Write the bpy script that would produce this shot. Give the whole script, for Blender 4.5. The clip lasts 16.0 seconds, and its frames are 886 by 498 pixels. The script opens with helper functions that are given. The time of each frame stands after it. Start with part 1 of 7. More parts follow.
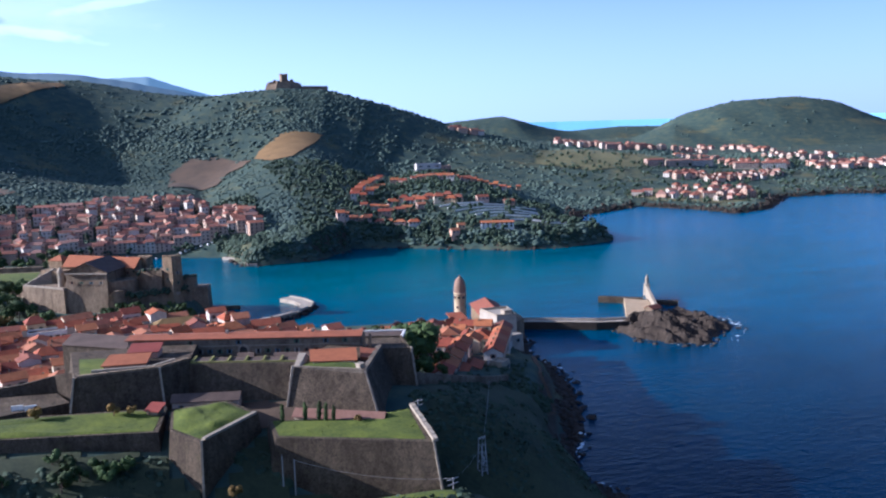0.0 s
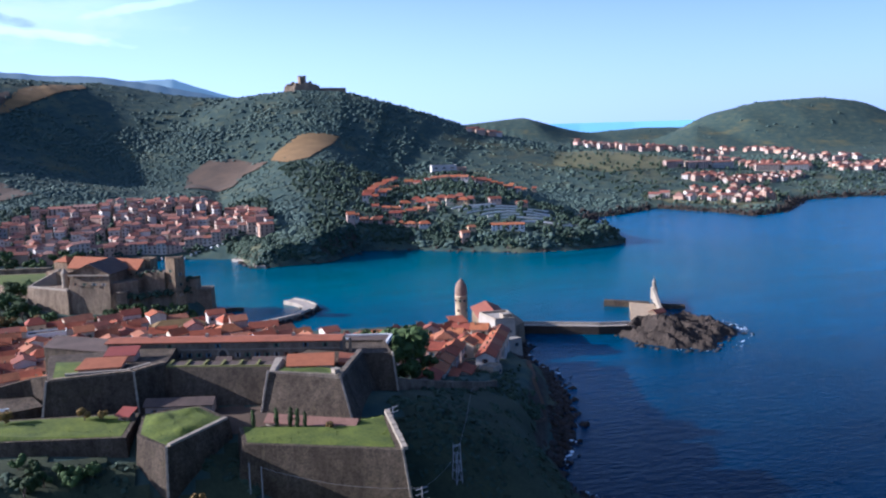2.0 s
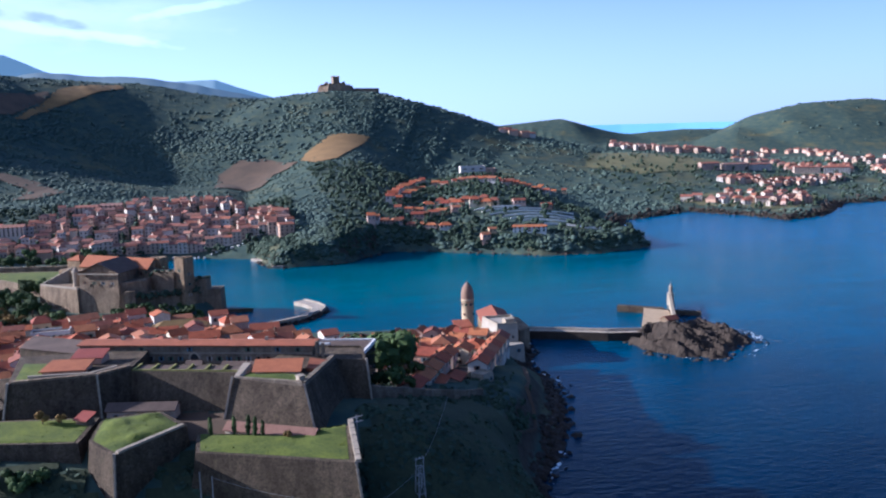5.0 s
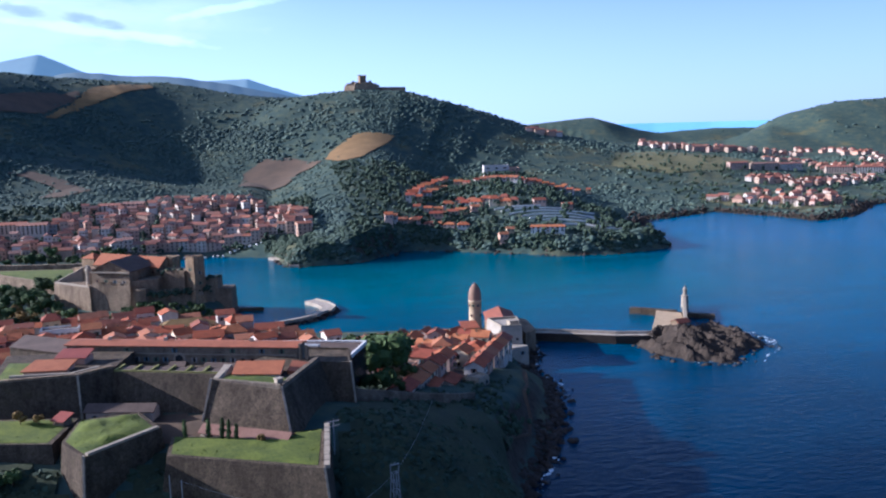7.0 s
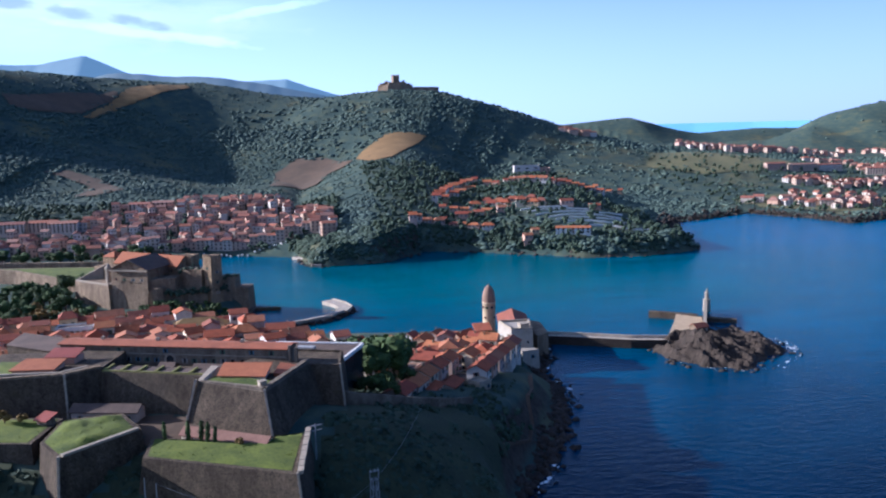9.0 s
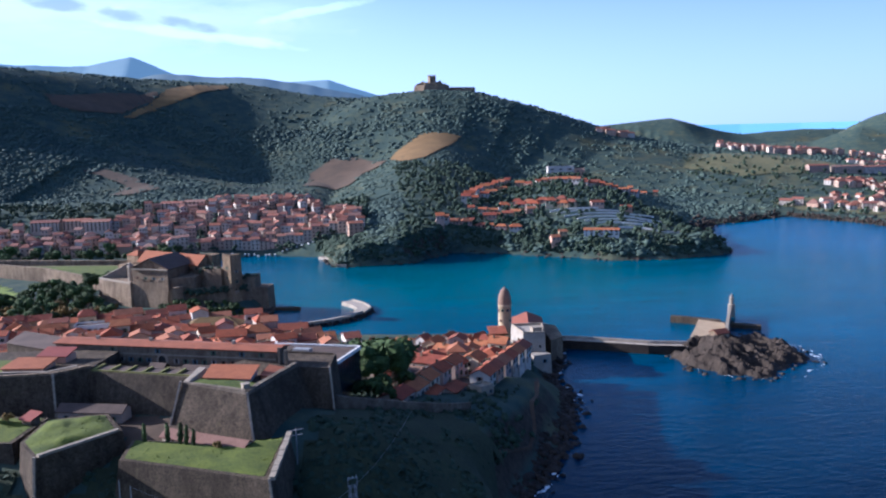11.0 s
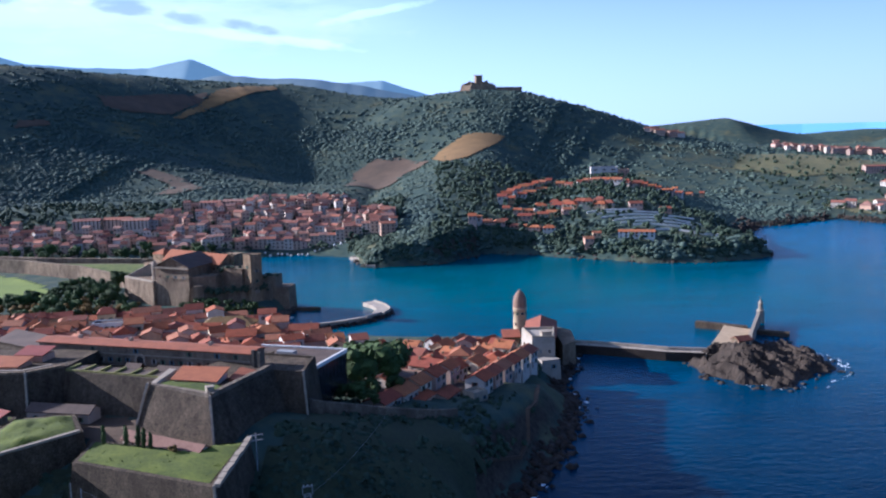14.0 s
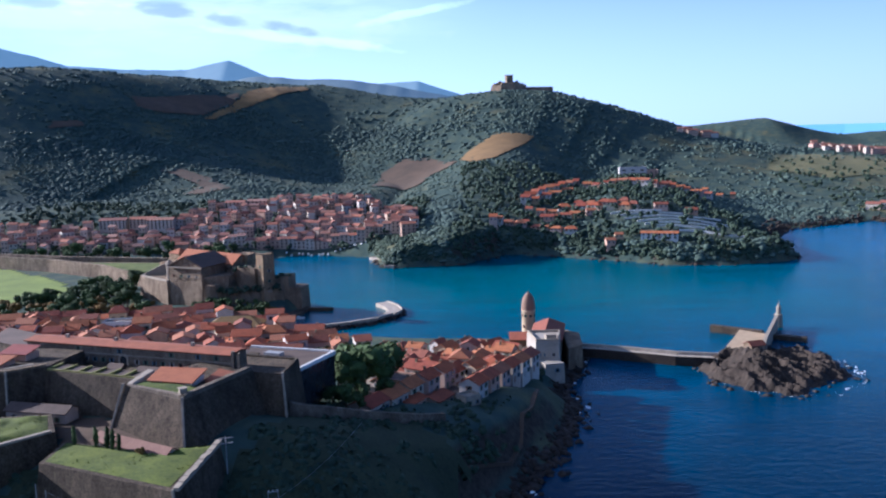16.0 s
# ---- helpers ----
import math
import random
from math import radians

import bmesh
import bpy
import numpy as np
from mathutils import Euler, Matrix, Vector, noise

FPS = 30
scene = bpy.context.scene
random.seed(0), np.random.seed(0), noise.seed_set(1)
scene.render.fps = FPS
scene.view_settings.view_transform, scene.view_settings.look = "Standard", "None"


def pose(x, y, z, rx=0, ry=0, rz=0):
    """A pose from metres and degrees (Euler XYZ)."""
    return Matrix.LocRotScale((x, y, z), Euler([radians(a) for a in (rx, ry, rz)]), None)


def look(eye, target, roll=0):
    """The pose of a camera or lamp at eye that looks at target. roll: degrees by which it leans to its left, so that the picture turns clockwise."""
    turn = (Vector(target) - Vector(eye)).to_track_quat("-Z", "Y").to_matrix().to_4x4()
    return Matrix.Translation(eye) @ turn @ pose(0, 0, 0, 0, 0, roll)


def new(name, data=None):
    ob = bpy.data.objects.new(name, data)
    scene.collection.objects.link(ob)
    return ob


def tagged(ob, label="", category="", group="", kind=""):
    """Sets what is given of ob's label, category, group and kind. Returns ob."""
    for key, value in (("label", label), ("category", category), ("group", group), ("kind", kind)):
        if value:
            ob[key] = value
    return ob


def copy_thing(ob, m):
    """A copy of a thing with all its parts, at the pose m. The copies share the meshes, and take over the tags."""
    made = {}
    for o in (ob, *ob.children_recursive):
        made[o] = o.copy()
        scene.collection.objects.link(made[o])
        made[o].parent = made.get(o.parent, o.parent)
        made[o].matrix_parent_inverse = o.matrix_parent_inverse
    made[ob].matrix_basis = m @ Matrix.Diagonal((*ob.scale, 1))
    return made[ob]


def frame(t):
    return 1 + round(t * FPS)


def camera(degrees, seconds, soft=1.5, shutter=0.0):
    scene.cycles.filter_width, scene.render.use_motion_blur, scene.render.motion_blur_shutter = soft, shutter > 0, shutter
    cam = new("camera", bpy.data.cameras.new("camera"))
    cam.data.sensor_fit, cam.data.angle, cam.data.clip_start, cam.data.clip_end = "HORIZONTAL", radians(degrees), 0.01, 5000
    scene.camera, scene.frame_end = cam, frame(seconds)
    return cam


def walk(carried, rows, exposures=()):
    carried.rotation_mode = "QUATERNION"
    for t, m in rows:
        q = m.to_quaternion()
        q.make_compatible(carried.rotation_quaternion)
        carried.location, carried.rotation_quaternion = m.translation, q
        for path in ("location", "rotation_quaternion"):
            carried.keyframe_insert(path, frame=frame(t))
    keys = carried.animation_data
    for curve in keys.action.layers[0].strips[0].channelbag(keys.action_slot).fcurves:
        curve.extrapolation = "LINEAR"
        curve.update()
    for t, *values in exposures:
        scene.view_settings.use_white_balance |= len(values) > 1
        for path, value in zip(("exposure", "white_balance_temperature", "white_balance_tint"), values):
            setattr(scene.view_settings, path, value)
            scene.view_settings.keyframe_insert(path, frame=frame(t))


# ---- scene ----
# Path of the flight: seconds, eye, target, roll
PATH = [
    (0, (-11.25, -4.60, 98.17), (15.72, 90.58, 83.61), -1.60),
    (0.5, (-8.29, -4.65, 97.95), (18.02, 90.74, 83.53), -1.57),
    (1, (-5.46, -4.17, 97.83), (20.19, 91.41, 83.46), -1.58),
    (1.5, (-2.22, -4.14, 97.90), (22.69, 91.63, 83.53), -1.69),
    (2, (0.57, -3.36, 97.66), (24.85, 92.59, 83.37), -1.67),
    (2.5, (3.63, -2.89, 97.54), (27.15, 93.26, 83.28), -1.70),
    (3, (6.52, -2.56, 97.39), (29.32, 93.76, 83.16), -1.71),
    (3.5, (9.73, -2.39, 97.53), (31.73, 94.12, 83.29), -1.70),
    (4, (12.57, -1.37, 97.18), (33.84, 95.31, 83.02), -1.64),
    (6.5, (27.70, 1.56, 96.80), (44.50, 99.12, 82.69), -1.48),
    (7, (30.70, 1.95, 96.79), (46.58, 99.67, 82.68), -1.52),
    (7.5, (33.69, 2.89, 96.47), (48.56, 100.78, 82.44), -1.46),
    (8, (36.65, 3.73, 96.26), (50.46, 101.78, 82.28), -1.45),
    (8.5, (39.78, 4.15, 96.27), (52.38, 102.37, 82.29), -1.44),
    (9, (42.86, 4.77, 96.27), (54.26, 103.13, 82.28), -1.48),
    (11.5, (58.53, 9.05, 95.52), (63.89, 107.95, 81.76), -1.40),
    (12, (61.65, 10.05, 95.28), (65.92, 109.01, 81.54), -1.46),
    (12.5, (65.04, 10.96, 95.28), (68.21, 109.96, 81.55), -1.48),
    (13, (68.05, 12.15, 94.97), (70.18, 111.19, 81.30), -1.44),
    (13.5, (71.37, 13.17, 94.86), (72.41, 112.23, 81.22), -1.47),
    (14, (74.54, 14.13, 94.71), (74.51, 113.20, 81.12), -1.46),
    (14.5, (77.84, 15.20, 94.69), (76.70, 114.27, 81.11), -1.43),
    (15, (80.95, 16.48, 94.35), (78.74, 115.53, 80.84), -1.47),
    (15.5, (84.24, 17.52, 94.22), (80.95, 116.55, 80.74), -1.49),
    (16, (87.43, 18.62, 94.01), (83.08, 117.62, 80.58), -1.50),
]
cam = camera(54.6, 16.0, soft=2.2)
walk(cam, [(t, look(eye, target, roll)) for t, eye, target, roll in PATH], [(0, 1.4, 4350, 21), (16, 1.4, 4350, 21)])

# ---- light ----
SUN_AZ, SUN_EL = 287.0, 20.5   # degrees clockwise from +y, and height
world = bpy.data.worlds.new("sky")
scene.world = world
world.use_nodes = True
wn, wl = world.node_tree.nodes, world.node_tree.links
wn.clear()
sky = wn.new("ShaderNodeTexSky")
sky.sky_type, sky.sun_disc = "NISHITA", False
sky.sun_elevation, sky.sun_rotation = radians(SUN_EL), radians(SUN_AZ)
sky.altitude, sky.air_density, sky.dust_density, sky.ozone_density = 100, 1.0, 0.9, 3.0
bg, wout = wn.new("ShaderNodeBackground"), wn.new("ShaderNodeOutputWorld")
bg.inputs[1].default_value = 0.0335
# thin streaks of cloud and a few grey puffs
wtc, wmap, wno = wn.new("ShaderNodeTexCoord"), wn.new("ShaderNodeMapping"), wn.new("ShaderNodeTexNoise")
wmap.inputs["Scale"].default_value = (5.0, 5.0, 26.0)
wno.inputs["Scale"].default_value, wno.inputs["Detail"].default_value, wno.inputs["Roughness"].default_value = 1.3, 6, 0.55
wl.new(wtc.outputs["Generated"], wmap.inputs[0])
wl.new(wmap.outputs[0], wno.inputs["Vector"])
wr = wn.new("ShaderNodeValToRGB")
wr.color_ramp.elements[0].position, wr.color_ramp.elements[1].position = 0.40, 0.66
wr.color_ramp.elements[0].color, wr.color_ramp.elements[1].color = (0, 0, 0, 1), (0.85, 0.85, 0.85, 1)
wl.new(wno.outputs[0], wr.inputs[0])
wsep = wn.new("ShaderNodeSeparateXYZ")
wl.new(wtc.outputs["Generated"], wsep.inputs[0])


def sky_step(src, a, b):
    r = wn.new("ShaderNodeMapRange")
    r.interpolation_type = "SMOOTHSTEP"
    r.inputs[1].default_value, r.inputs[2].default_value = a, b
    wl.new(src, r.inputs[0])
    return r.outputs[0]


def sky_mix(fac, a, colour):
    m = wn.new("ShaderNodeMix")
    m.data_type = "RGBA"
    m.inputs[7].default_value = (*colour, 1)
    wl.new(fac, m.inputs[0])
    wl.new(a, m.inputs[6])
    return m.outputs[2]


def sky_math(op, a, b):
    m = wn.new("ShaderNodeMath")
    m.operation = op
    for k, v in enumerate((a, b)):
        if isinstance(v, float):
            m.inputs[k].default_value = v
        else:
            wl.new(v, m.inputs[k])
    return m.outputs[0]


# bright low haze on the sun's side, clearer opposite; halved behind the camera to lessen fill
towards = sky_step(wsep.outputs[0], 0.85, -0.5)
glare = sky_math("ADD", sky_math("MULTIPLY", towards, 0.45), 0.46)
low_haze = sky_math("MULTIPLY", sky_step(wsep.outputs[2], 0.34, -0.04), sky_math("MULTIPLY", glare, sky_math("ADD", sky_math("MULTIPLY", sky_step(wsep.outputs[1], -0.35, 0.55), 0.5), 0.5)))
veiled = sky_mix(low_haze, sky.outputs[0], (13.4, 14.7, 17.0))
cloud = sky_math("MULTIPLY", wr.outputs[0], sky_math("MULTIPLY", sky_step(wsep.outputs[0], 0.05, -0.4), sky_step(wsep.outputs[2], 0.07, 0.15)))
veiled = sky_mix(cloud, veiled, (17.5, 17.3, 17.0))


def puff(colour_in, where, wide, high, tilt, colour, amount):
    """One small soft cloud about a direction of the sky."""
    c = Vector(where).normalized()
    right = c.cross(Vector((0, 0, 1))).normalized()
    up = right.cross(c)
    right, up = right * math.cos(tilt) + up * math.sin(tilt), up * math.cos(tilt) - right * math.sin(tilt)
    terms = []
    for axis, size in ((right, wide), (up, high)):
        d = wn.new("ShaderNodeVectorMath")
        d.operation = "DOT_PRODUCT"
        d.inputs[1].default_value = axis / size
        wl.new(wtc.outputs["Generated"], d.inputs[0])
        terms.append(sky_math("POWER", sky_math("ABSOLUTE", sky_math("SUBTRACT", d.outputs["Value"], float(c.dot(axis / size))), 0.0), 2.0))
    d = sky_math("ADD", sky_math("ADD", terms[0], terms[1]), sky_math("MULTIPLY", sky_math("SUBTRACT", puff_noise.outputs[0], 0.5), 3.4))
    return sky_mix(sky_math("MULTIPLY", sky_step(d, 1.3, 0.1), amount), colour_in, colour)


puff_map, puff_noise = wn.new("ShaderNodeMapping"), wn.new("ShaderNodeTexNoise")
puff_map.inputs["Scale"].default_value = (26.0, 26.0, 70.0)
puff_noise.inputs["Scale"].default_value, puff_noise.inputs["Detail"].default_value = 1.0, 5
wl.new(wtc.outputs["Generated"], puff_map.inputs[0])
wl.new(puff_map.outputs[0], puff_noise.inputs["Vector"])
for where, wide, high, tilt, colour, amount in (
        ((-0.33, 0.935, 0.118), 0.26, 0.030, 0.0, (10.6, 11.0, 11.6), 0.75), ((-0.40, 0.906, 0.128), 0.12, 0.012, 0.0, (12.0, 12.2, 12.6), 0.6), ((-0.20, 0.973, 0.108), 0.11, 0.006, -0.12, (16.5, 17.0, 18.0), 0.4),
        ((-0.07, 0.987, 0.134), 0.075, 0.005, 0.18, (16.0, 17.0, 18.5), 0.4),
        ((-0.332, 0.933, 0.1390), 0.030, 0.0085, -0.1, (4.2, 5.1, 6.9), 0.6), ((-0.270, 0.954, 0.1280), 0.022, 0.0070, -0.15, (4.4, 5.3, 7.0), 0.55),
        ((-0.205, 0.971, 0.1180), 0.034, 0.0065, -0.2, (4.2, 5.1, 6.9), 0.6), ((-0.449, 0.882, 0.1440), 0.034, 0.007, 0.0, (5.2, 6.0, 7.6), 0.45)):
    veiled = puff(veiled, where, wide, high, tilt, colour, amount)
wl.new(veiled, bg.inputs[0])
wl.new(bg.outputs[0], wout.inputs[0])
sun_data = bpy.data.lights.new("sun", "SUN")
sun_data.energy, sun_data.angle, sun_data.color = 5.0, radians(0.6), (1.0, 0.765, 0.48)
sun = new("sun", sun_data)
SUN_DIR = Vector((math.sin(radians(SUN_AZ)) * math.cos(radians(SUN_EL)), math.cos(radians(SUN_AZ)) * math.cos(radians(SUN_EL)), math.sin(radians(SUN_EL))))
sun.matrix_world = look(SUN_DIR * 500, (0, 0, 0))


# ---- materials ----
def material(name, rough=0.8, metal=0.0, spec=0.3):
    m = bpy.data.materials.new(name)
    m.use_nodes = True
    b = m.node_tree.nodes["Principled BSDF"]
    b.inputs["Roughness"].default_value, b.inputs["Metallic"].default_value = rough, metal
    b.inputs["Specular IOR Level"].default_value = spec
    return m, m.node_tree.nodes, m.node_tree.links, b


def noise_node(n, l, scale, detail=4.0, coords="Object", rough=0.55, stretch=None):
    tc, t = n.new("ShaderNodeTexCoord"), n.new("ShaderNodeTexNoise")
    if coords == "World":
        g = n.new("ShaderNodeNewGeometry")
        src = g.outputs["Position"]
    else:
        src = tc.outputs[coords]
    if stretch:
        mp = n.new("ShaderNodeMapping")
        mp.inputs["Scale"].default_value = stretch
        l.new(src, mp.inputs[0])
        src = mp.outputs[0]
    l.new(src, t.inputs["Vector"])
    t.inputs["Scale"].default_value, t.inputs["Detail"].default_value, t.inputs["Roughness"].default_value = scale, detail, rough
    return t.outputs[0]


def ramp(n, l, src, stops):
    r = n.new("ShaderNodeValToRGB")
    while len(r.color_ramp.elements) < len(stops):
        r.color_ramp.elements.new(0.5)
    for e, (p, c) in zip(r.color_ramp.elements, stops):
        e.position, e.color = p, (*c, 1)
    l.new(src, r.inputs[0])
    return r.outputs[0]


def mix(n, l, fac, a, b, mode="MIX"):
    m = n.new("ShaderNodeMix")
    m.data_type, m.blend_type = "RGBA", mode
    for sock, v in ((m.inputs[0], fac), (m.inputs[6], a), (m.inputs[7], b)):
        if isinstance(v, (int, float)):
            sock.default_value = v
        elif isinstance(v, tuple):
            sock.default_value = (*v, 1)
        else:
            l.new(v, sock)
    return m.outputs[2]


def math_node(n, l, op, a, b=0.0, c=None):
    m = n.new("ShaderNodeMath")
    m.operation = op
    for k, v in enumerate((a, b) if c is None else (a, b, c)):
        if isinstance(v, (int, float)):
            m.inputs[k].default_value = v
        else:
            l.new(v, m.inputs[k])
    return m.outputs[0]


def bump(n, l, b, src, strength, dist):
    k = n.new("ShaderNodeBump")
    k.inputs["Strength"].default_value, k.inputs["Distance"].default_value = strength, dist
    l.new(src, k.inputs["Height"])
    l.new(k.outputs[0], b.inputs["Normal"])


def speckled(name, dark, light, scale, rough=0.85, fine=6.0, bumps=0.4, dist=0.1, coords="World", vary=0.0, stain=0.35):
    """A surface whose colour drifts between two tones at two scales, with fine relief."""
    m, n, l, b = material(name, rough)
    big = noise_node(n, l, scale, 5, coords)
    small = noise_node(n, l, scale * fine, 4, coords, 0.7)
    f = math_node(n, l, "ADD", math_node(n, l, "MULTIPLY", big, 1 - stain), math_node(n, l, "MULTIPLY", small, stain))
    col = ramp(n, l, f, ((0.3, dark), (0.7, light)))
    if vary:
        oi = n.new("ShaderNodeObjectInfo")
        hs = n.new("ShaderNodeHueSaturation")
        l.new(col, hs.inputs["Color"])
        l.new(math_node(n, l, "ADD", math_node(n, l, "MULTIPLY", oi.outputs["Random"], vary * 2), 1 - vary), hs.inputs["Value"])
        col = hs.outputs[0]
    l.new(col, b.inputs["Base Color"])
    bump(n, l, b, small, bumps, min(dist, 0.15 / (scale * fine)))
    return m


def palette(name, colours, scale=0.8, rough=0.85, dirt=0.25, island=False):
    """Painted plaster or tiles: one tone of a set for each object, with streaks and stains."""
    m, n, l, b = material(name, rough)
    oi = n.new("ShaderNodeNewGeometry") if island else n.new("ShaderNodeObjectInfo")
    r = n.new("ShaderNodeValToRGB")
    r.color_ramp.interpolation = "CONSTANT"
    while len(r.color_ramp.elements) < len(colours):
        r.color_ramp.elements.new(0.5)
    for k, (e, c) in enumerate(zip(r.color_ramp.elements, colours)):
        e.position, e.color = k / len(colours), (*c, 1)
    l.new(oi.outputs["Random Per Island" if island else "Random"], r.inputs[0])
    streak = noise_node(n, l, scale, 5, "World", 0.65, (1, 1, 0.35))
    fine = noise_node(n, l, scale * 7, 3, "World", 0.7)
    shade = ramp(n, l, streak, ((0.3, (1 - dirt,) * 3), (0.62, (1.0,) * 3)))
    col = mix(n, l, 1.0, r.outputs[0], shade, "MULTIPLY")
    col = mix(n, l, 0.25, col, ramp(n, l, fine, ((0.35, (0.55,) * 3), (0.65, (1.0,) * 3))), "MULTIPLY")
    l.new(col, b.inputs["Base Color"])
    bump(n, l, b, fine, 0.3, 0.03)
    return m


def make_water():
    m, n, l, b = material("sea_water", 0.12, 0.0, 0.08)
    b.inputs["Specular Tint"].default_value = (0.30, 0.78, 1.0, 1)
    g = n.new("ShaderNodeNewGeometry")
    # shallow bay: greener water over the sand between the two shores
    vm = n.new("ShaderNodeVectorMath")
    vm.operation = "MULTIPLY_ADD"
    vm.inputs[1].default_value, vm.inputs[2].default_value = (1 / 210, 1 / 130, 0), (-110 / 210, -530 / 130, 0)
    l.new(g.outputs["Position"], vm.inputs[0])
    ln = n.new("ShaderNodeVectorMath")
    ln.operation = "LENGTH"
    l.new(vm.outputs[0], ln.inputs[0])
    patch = noise_node(n, l, 0.012, 4, "World", 0.6)
    f = math_node(n, l, "ADD", ln.outputs["Value"], math_node(n, l, "MULTIPLY", patch, 0.9))
    col = ramp(n, l, math_node(n, l, "MULTIPLY", f, 0.33), ((0.25, (0.0003, 0.090, 0.118)), (0.5, (0.0003, 0.072, 0.135)), (0.75, (0.0006, 0.088, 0.200))))
    # base colour darkens towards the camera, painting in the weaker sky reflection
    sy, darker = n.new("ShaderNodeSeparateXYZ"), n.new("ShaderNodeMapRange")
    l.new(g.outputs["Position"], sy.inputs[0])
    darker.interpolation_type = "SMOOTHSTEP"
    darker.inputs[1].default_value, darker.inputs[2].default_value = 560, 230
    l.new(math_node(n, l, "ADD", sy.outputs[1], math_node(n, l, "MULTIPLY", patch, 120)), darker.inputs[0])
    col = mix(n, l, darker.outputs[0], col, (0.0002, 0.0085, 0.029))
    streak = noise_node(n, l, 0.05, 5, "World", 0.65, (0.35, 1.4, 1))
    col = mix(n, l, 0.5, col, ramp(n, l, streak, ((0.35, (0.55,) * 3), (0.7, (1.3,) * 3))), "MULTIPLY")
    l.new(col, b.inputs["Base Color"])
    l.new(math_node(n, l, "ADD", math_node(n, l, "MULTIPLY", patch, 0.14), 0.04), b.inputs["Roughness"])
    w1 = noise_node(n, l, 0.22, 4, "World", 0.6, (1.0, 1.7, 1))
    w2 = noise_node(n, l, 0.9, 3, "World", 0.6, (1.0, 1.5, 1))
    bump(n, l, b, math_node(n, l, "ADD", w1, math_node(n, l, "MULTIPLY", w2, 0.35)), 0.42, 0.9)
    return m


def make_land():
    """Scrub, dry grass, earth and, on steep faces, bare rock."""
    m, n, l, b = material("hillside", 0.95, 0, 0.1)
    g = n.new("ShaderNodeNewGeometry")
    sp = n.new("ShaderNodeSeparateXYZ")
    l.new(g.outputs["Normal"], sp.inputs[0])
    n1, n2, n3 = noise_node(n, l, 0.012, 5, "World", 0.6), noise_node(n, l, 0.07, 5, "World", 0.65), noise_node(n, l, 0.5, 4, "World", 0.7)
    # scrub tones pushed towards blue, as haze painted over the hills
    scrub = ramp(n, l, n2, ((0.3, (0.030, 0.051, 0.049)), (0.5, (0.048, 0.071, 0.058)), (0.7, (0.086, 0.098, 0.058))))
    earth = ramp(n, l, n3, ((0.3, (0.075, 0.076, 0.034)), (0.7, (0.165, 0.145, 0.068))))
    grassy = mix(n, l, ramp(n, l, n1, ((0.56, (0,) * 3), (0.74, (1,) * 3))), scrub, earth)
    rock = ramp(n, l, n3, ((0.3, (0.022, 0.020, 0.017)), (0.7, (0.080, 0.064, 0.048))))
    steep = ramp(n, l, math_node(n, l, "ADD", sp.outputs[2], math_node(n, l, "MULTIPLY", n2, 0.25)), ((0.68, (1,) * 3), (0.86, (0,) * 3)))
    l.new(mix(n, l, steep, grassy, rock), b.inputs["Base Color"])
    bump(n, l, b, math_node(n, l, "ADD", n2, math_node(n, l, "MULTIPLY", n3, 0.12)), 0.6, 1.6)
    return m


WATER, LAND = make_water(), make_land()


def masonry(name, dark, light, course=0.55):
    """Rubble masonry: stones of differing tone in dark joints, with broad stains."""
    m, n, l, b = material(name, 0.92, 0, 0.15)
    g, v, mp = n.new("ShaderNodeNewGeometry"), n.new("ShaderNodeTexVoronoi"), n.new("ShaderNodeMapping")
    mp.inputs["Scale"].default_value = (1 / course, 1 / course, 1.7 / course)
    l.new(g.outputs["Position"], mp.inputs[0])
    l.new(mp.outputs[0], v.inputs["Vector"])
    stains, fine = noise_node(n, l, 0.16, 6, "World", 0.7, (1, 1, 0.45)), noise_node(n, l, 1.1, 5, "World", 0.7)
    bw = n.new("ShaderNodeRGBToBW")
    l.new(v.outputs["Color"], bw.inputs[0])
    f = math_node(n, l, "ADD", math_node(n, l, "MULTIPLY", bw.outputs[0], 0.4), math_node(n, l, "MULTIPLY", fine, 0.6))
    col = ramp(n, l, f, ((0.25, dark), (0.72, light)))
    col = mix(n, l, 0.75, col, ramp(n, l, stains, ((0.36, (0.48, 0.46, 0.44)), (0.60, (1.12, 1.1, 1.04)))), "MULTIPLY")
    runs = noise_node(n, l, 0.5, 5, "World", 0.7, (1, 1, 0.3))
    col = mix(n, l, 0.6, col, ramp(n, l, runs, ((0.36, (0.55, 0.52, 0.50)), (0.58, (1.08, 1.06, 1.0)))), "MULTIPLY")
    moss = noise_node(n, l, 0.3, 5, "World", 0.7)
    col = mix(n, l, ramp(n, l, moss, ((0.58, (0,) * 3), (0.72, (0.55,) * 3))), col, (0.10, 0.085, 0.04))
    l.new(col, b.inputs["Base Color"])
    bump(n, l, b, math_node(n, l, "ADD", fine, math_node(n, l, "MULTIPLY", v.outputs["Distance"], -0.8)), 0.9, 0.32)
    return m


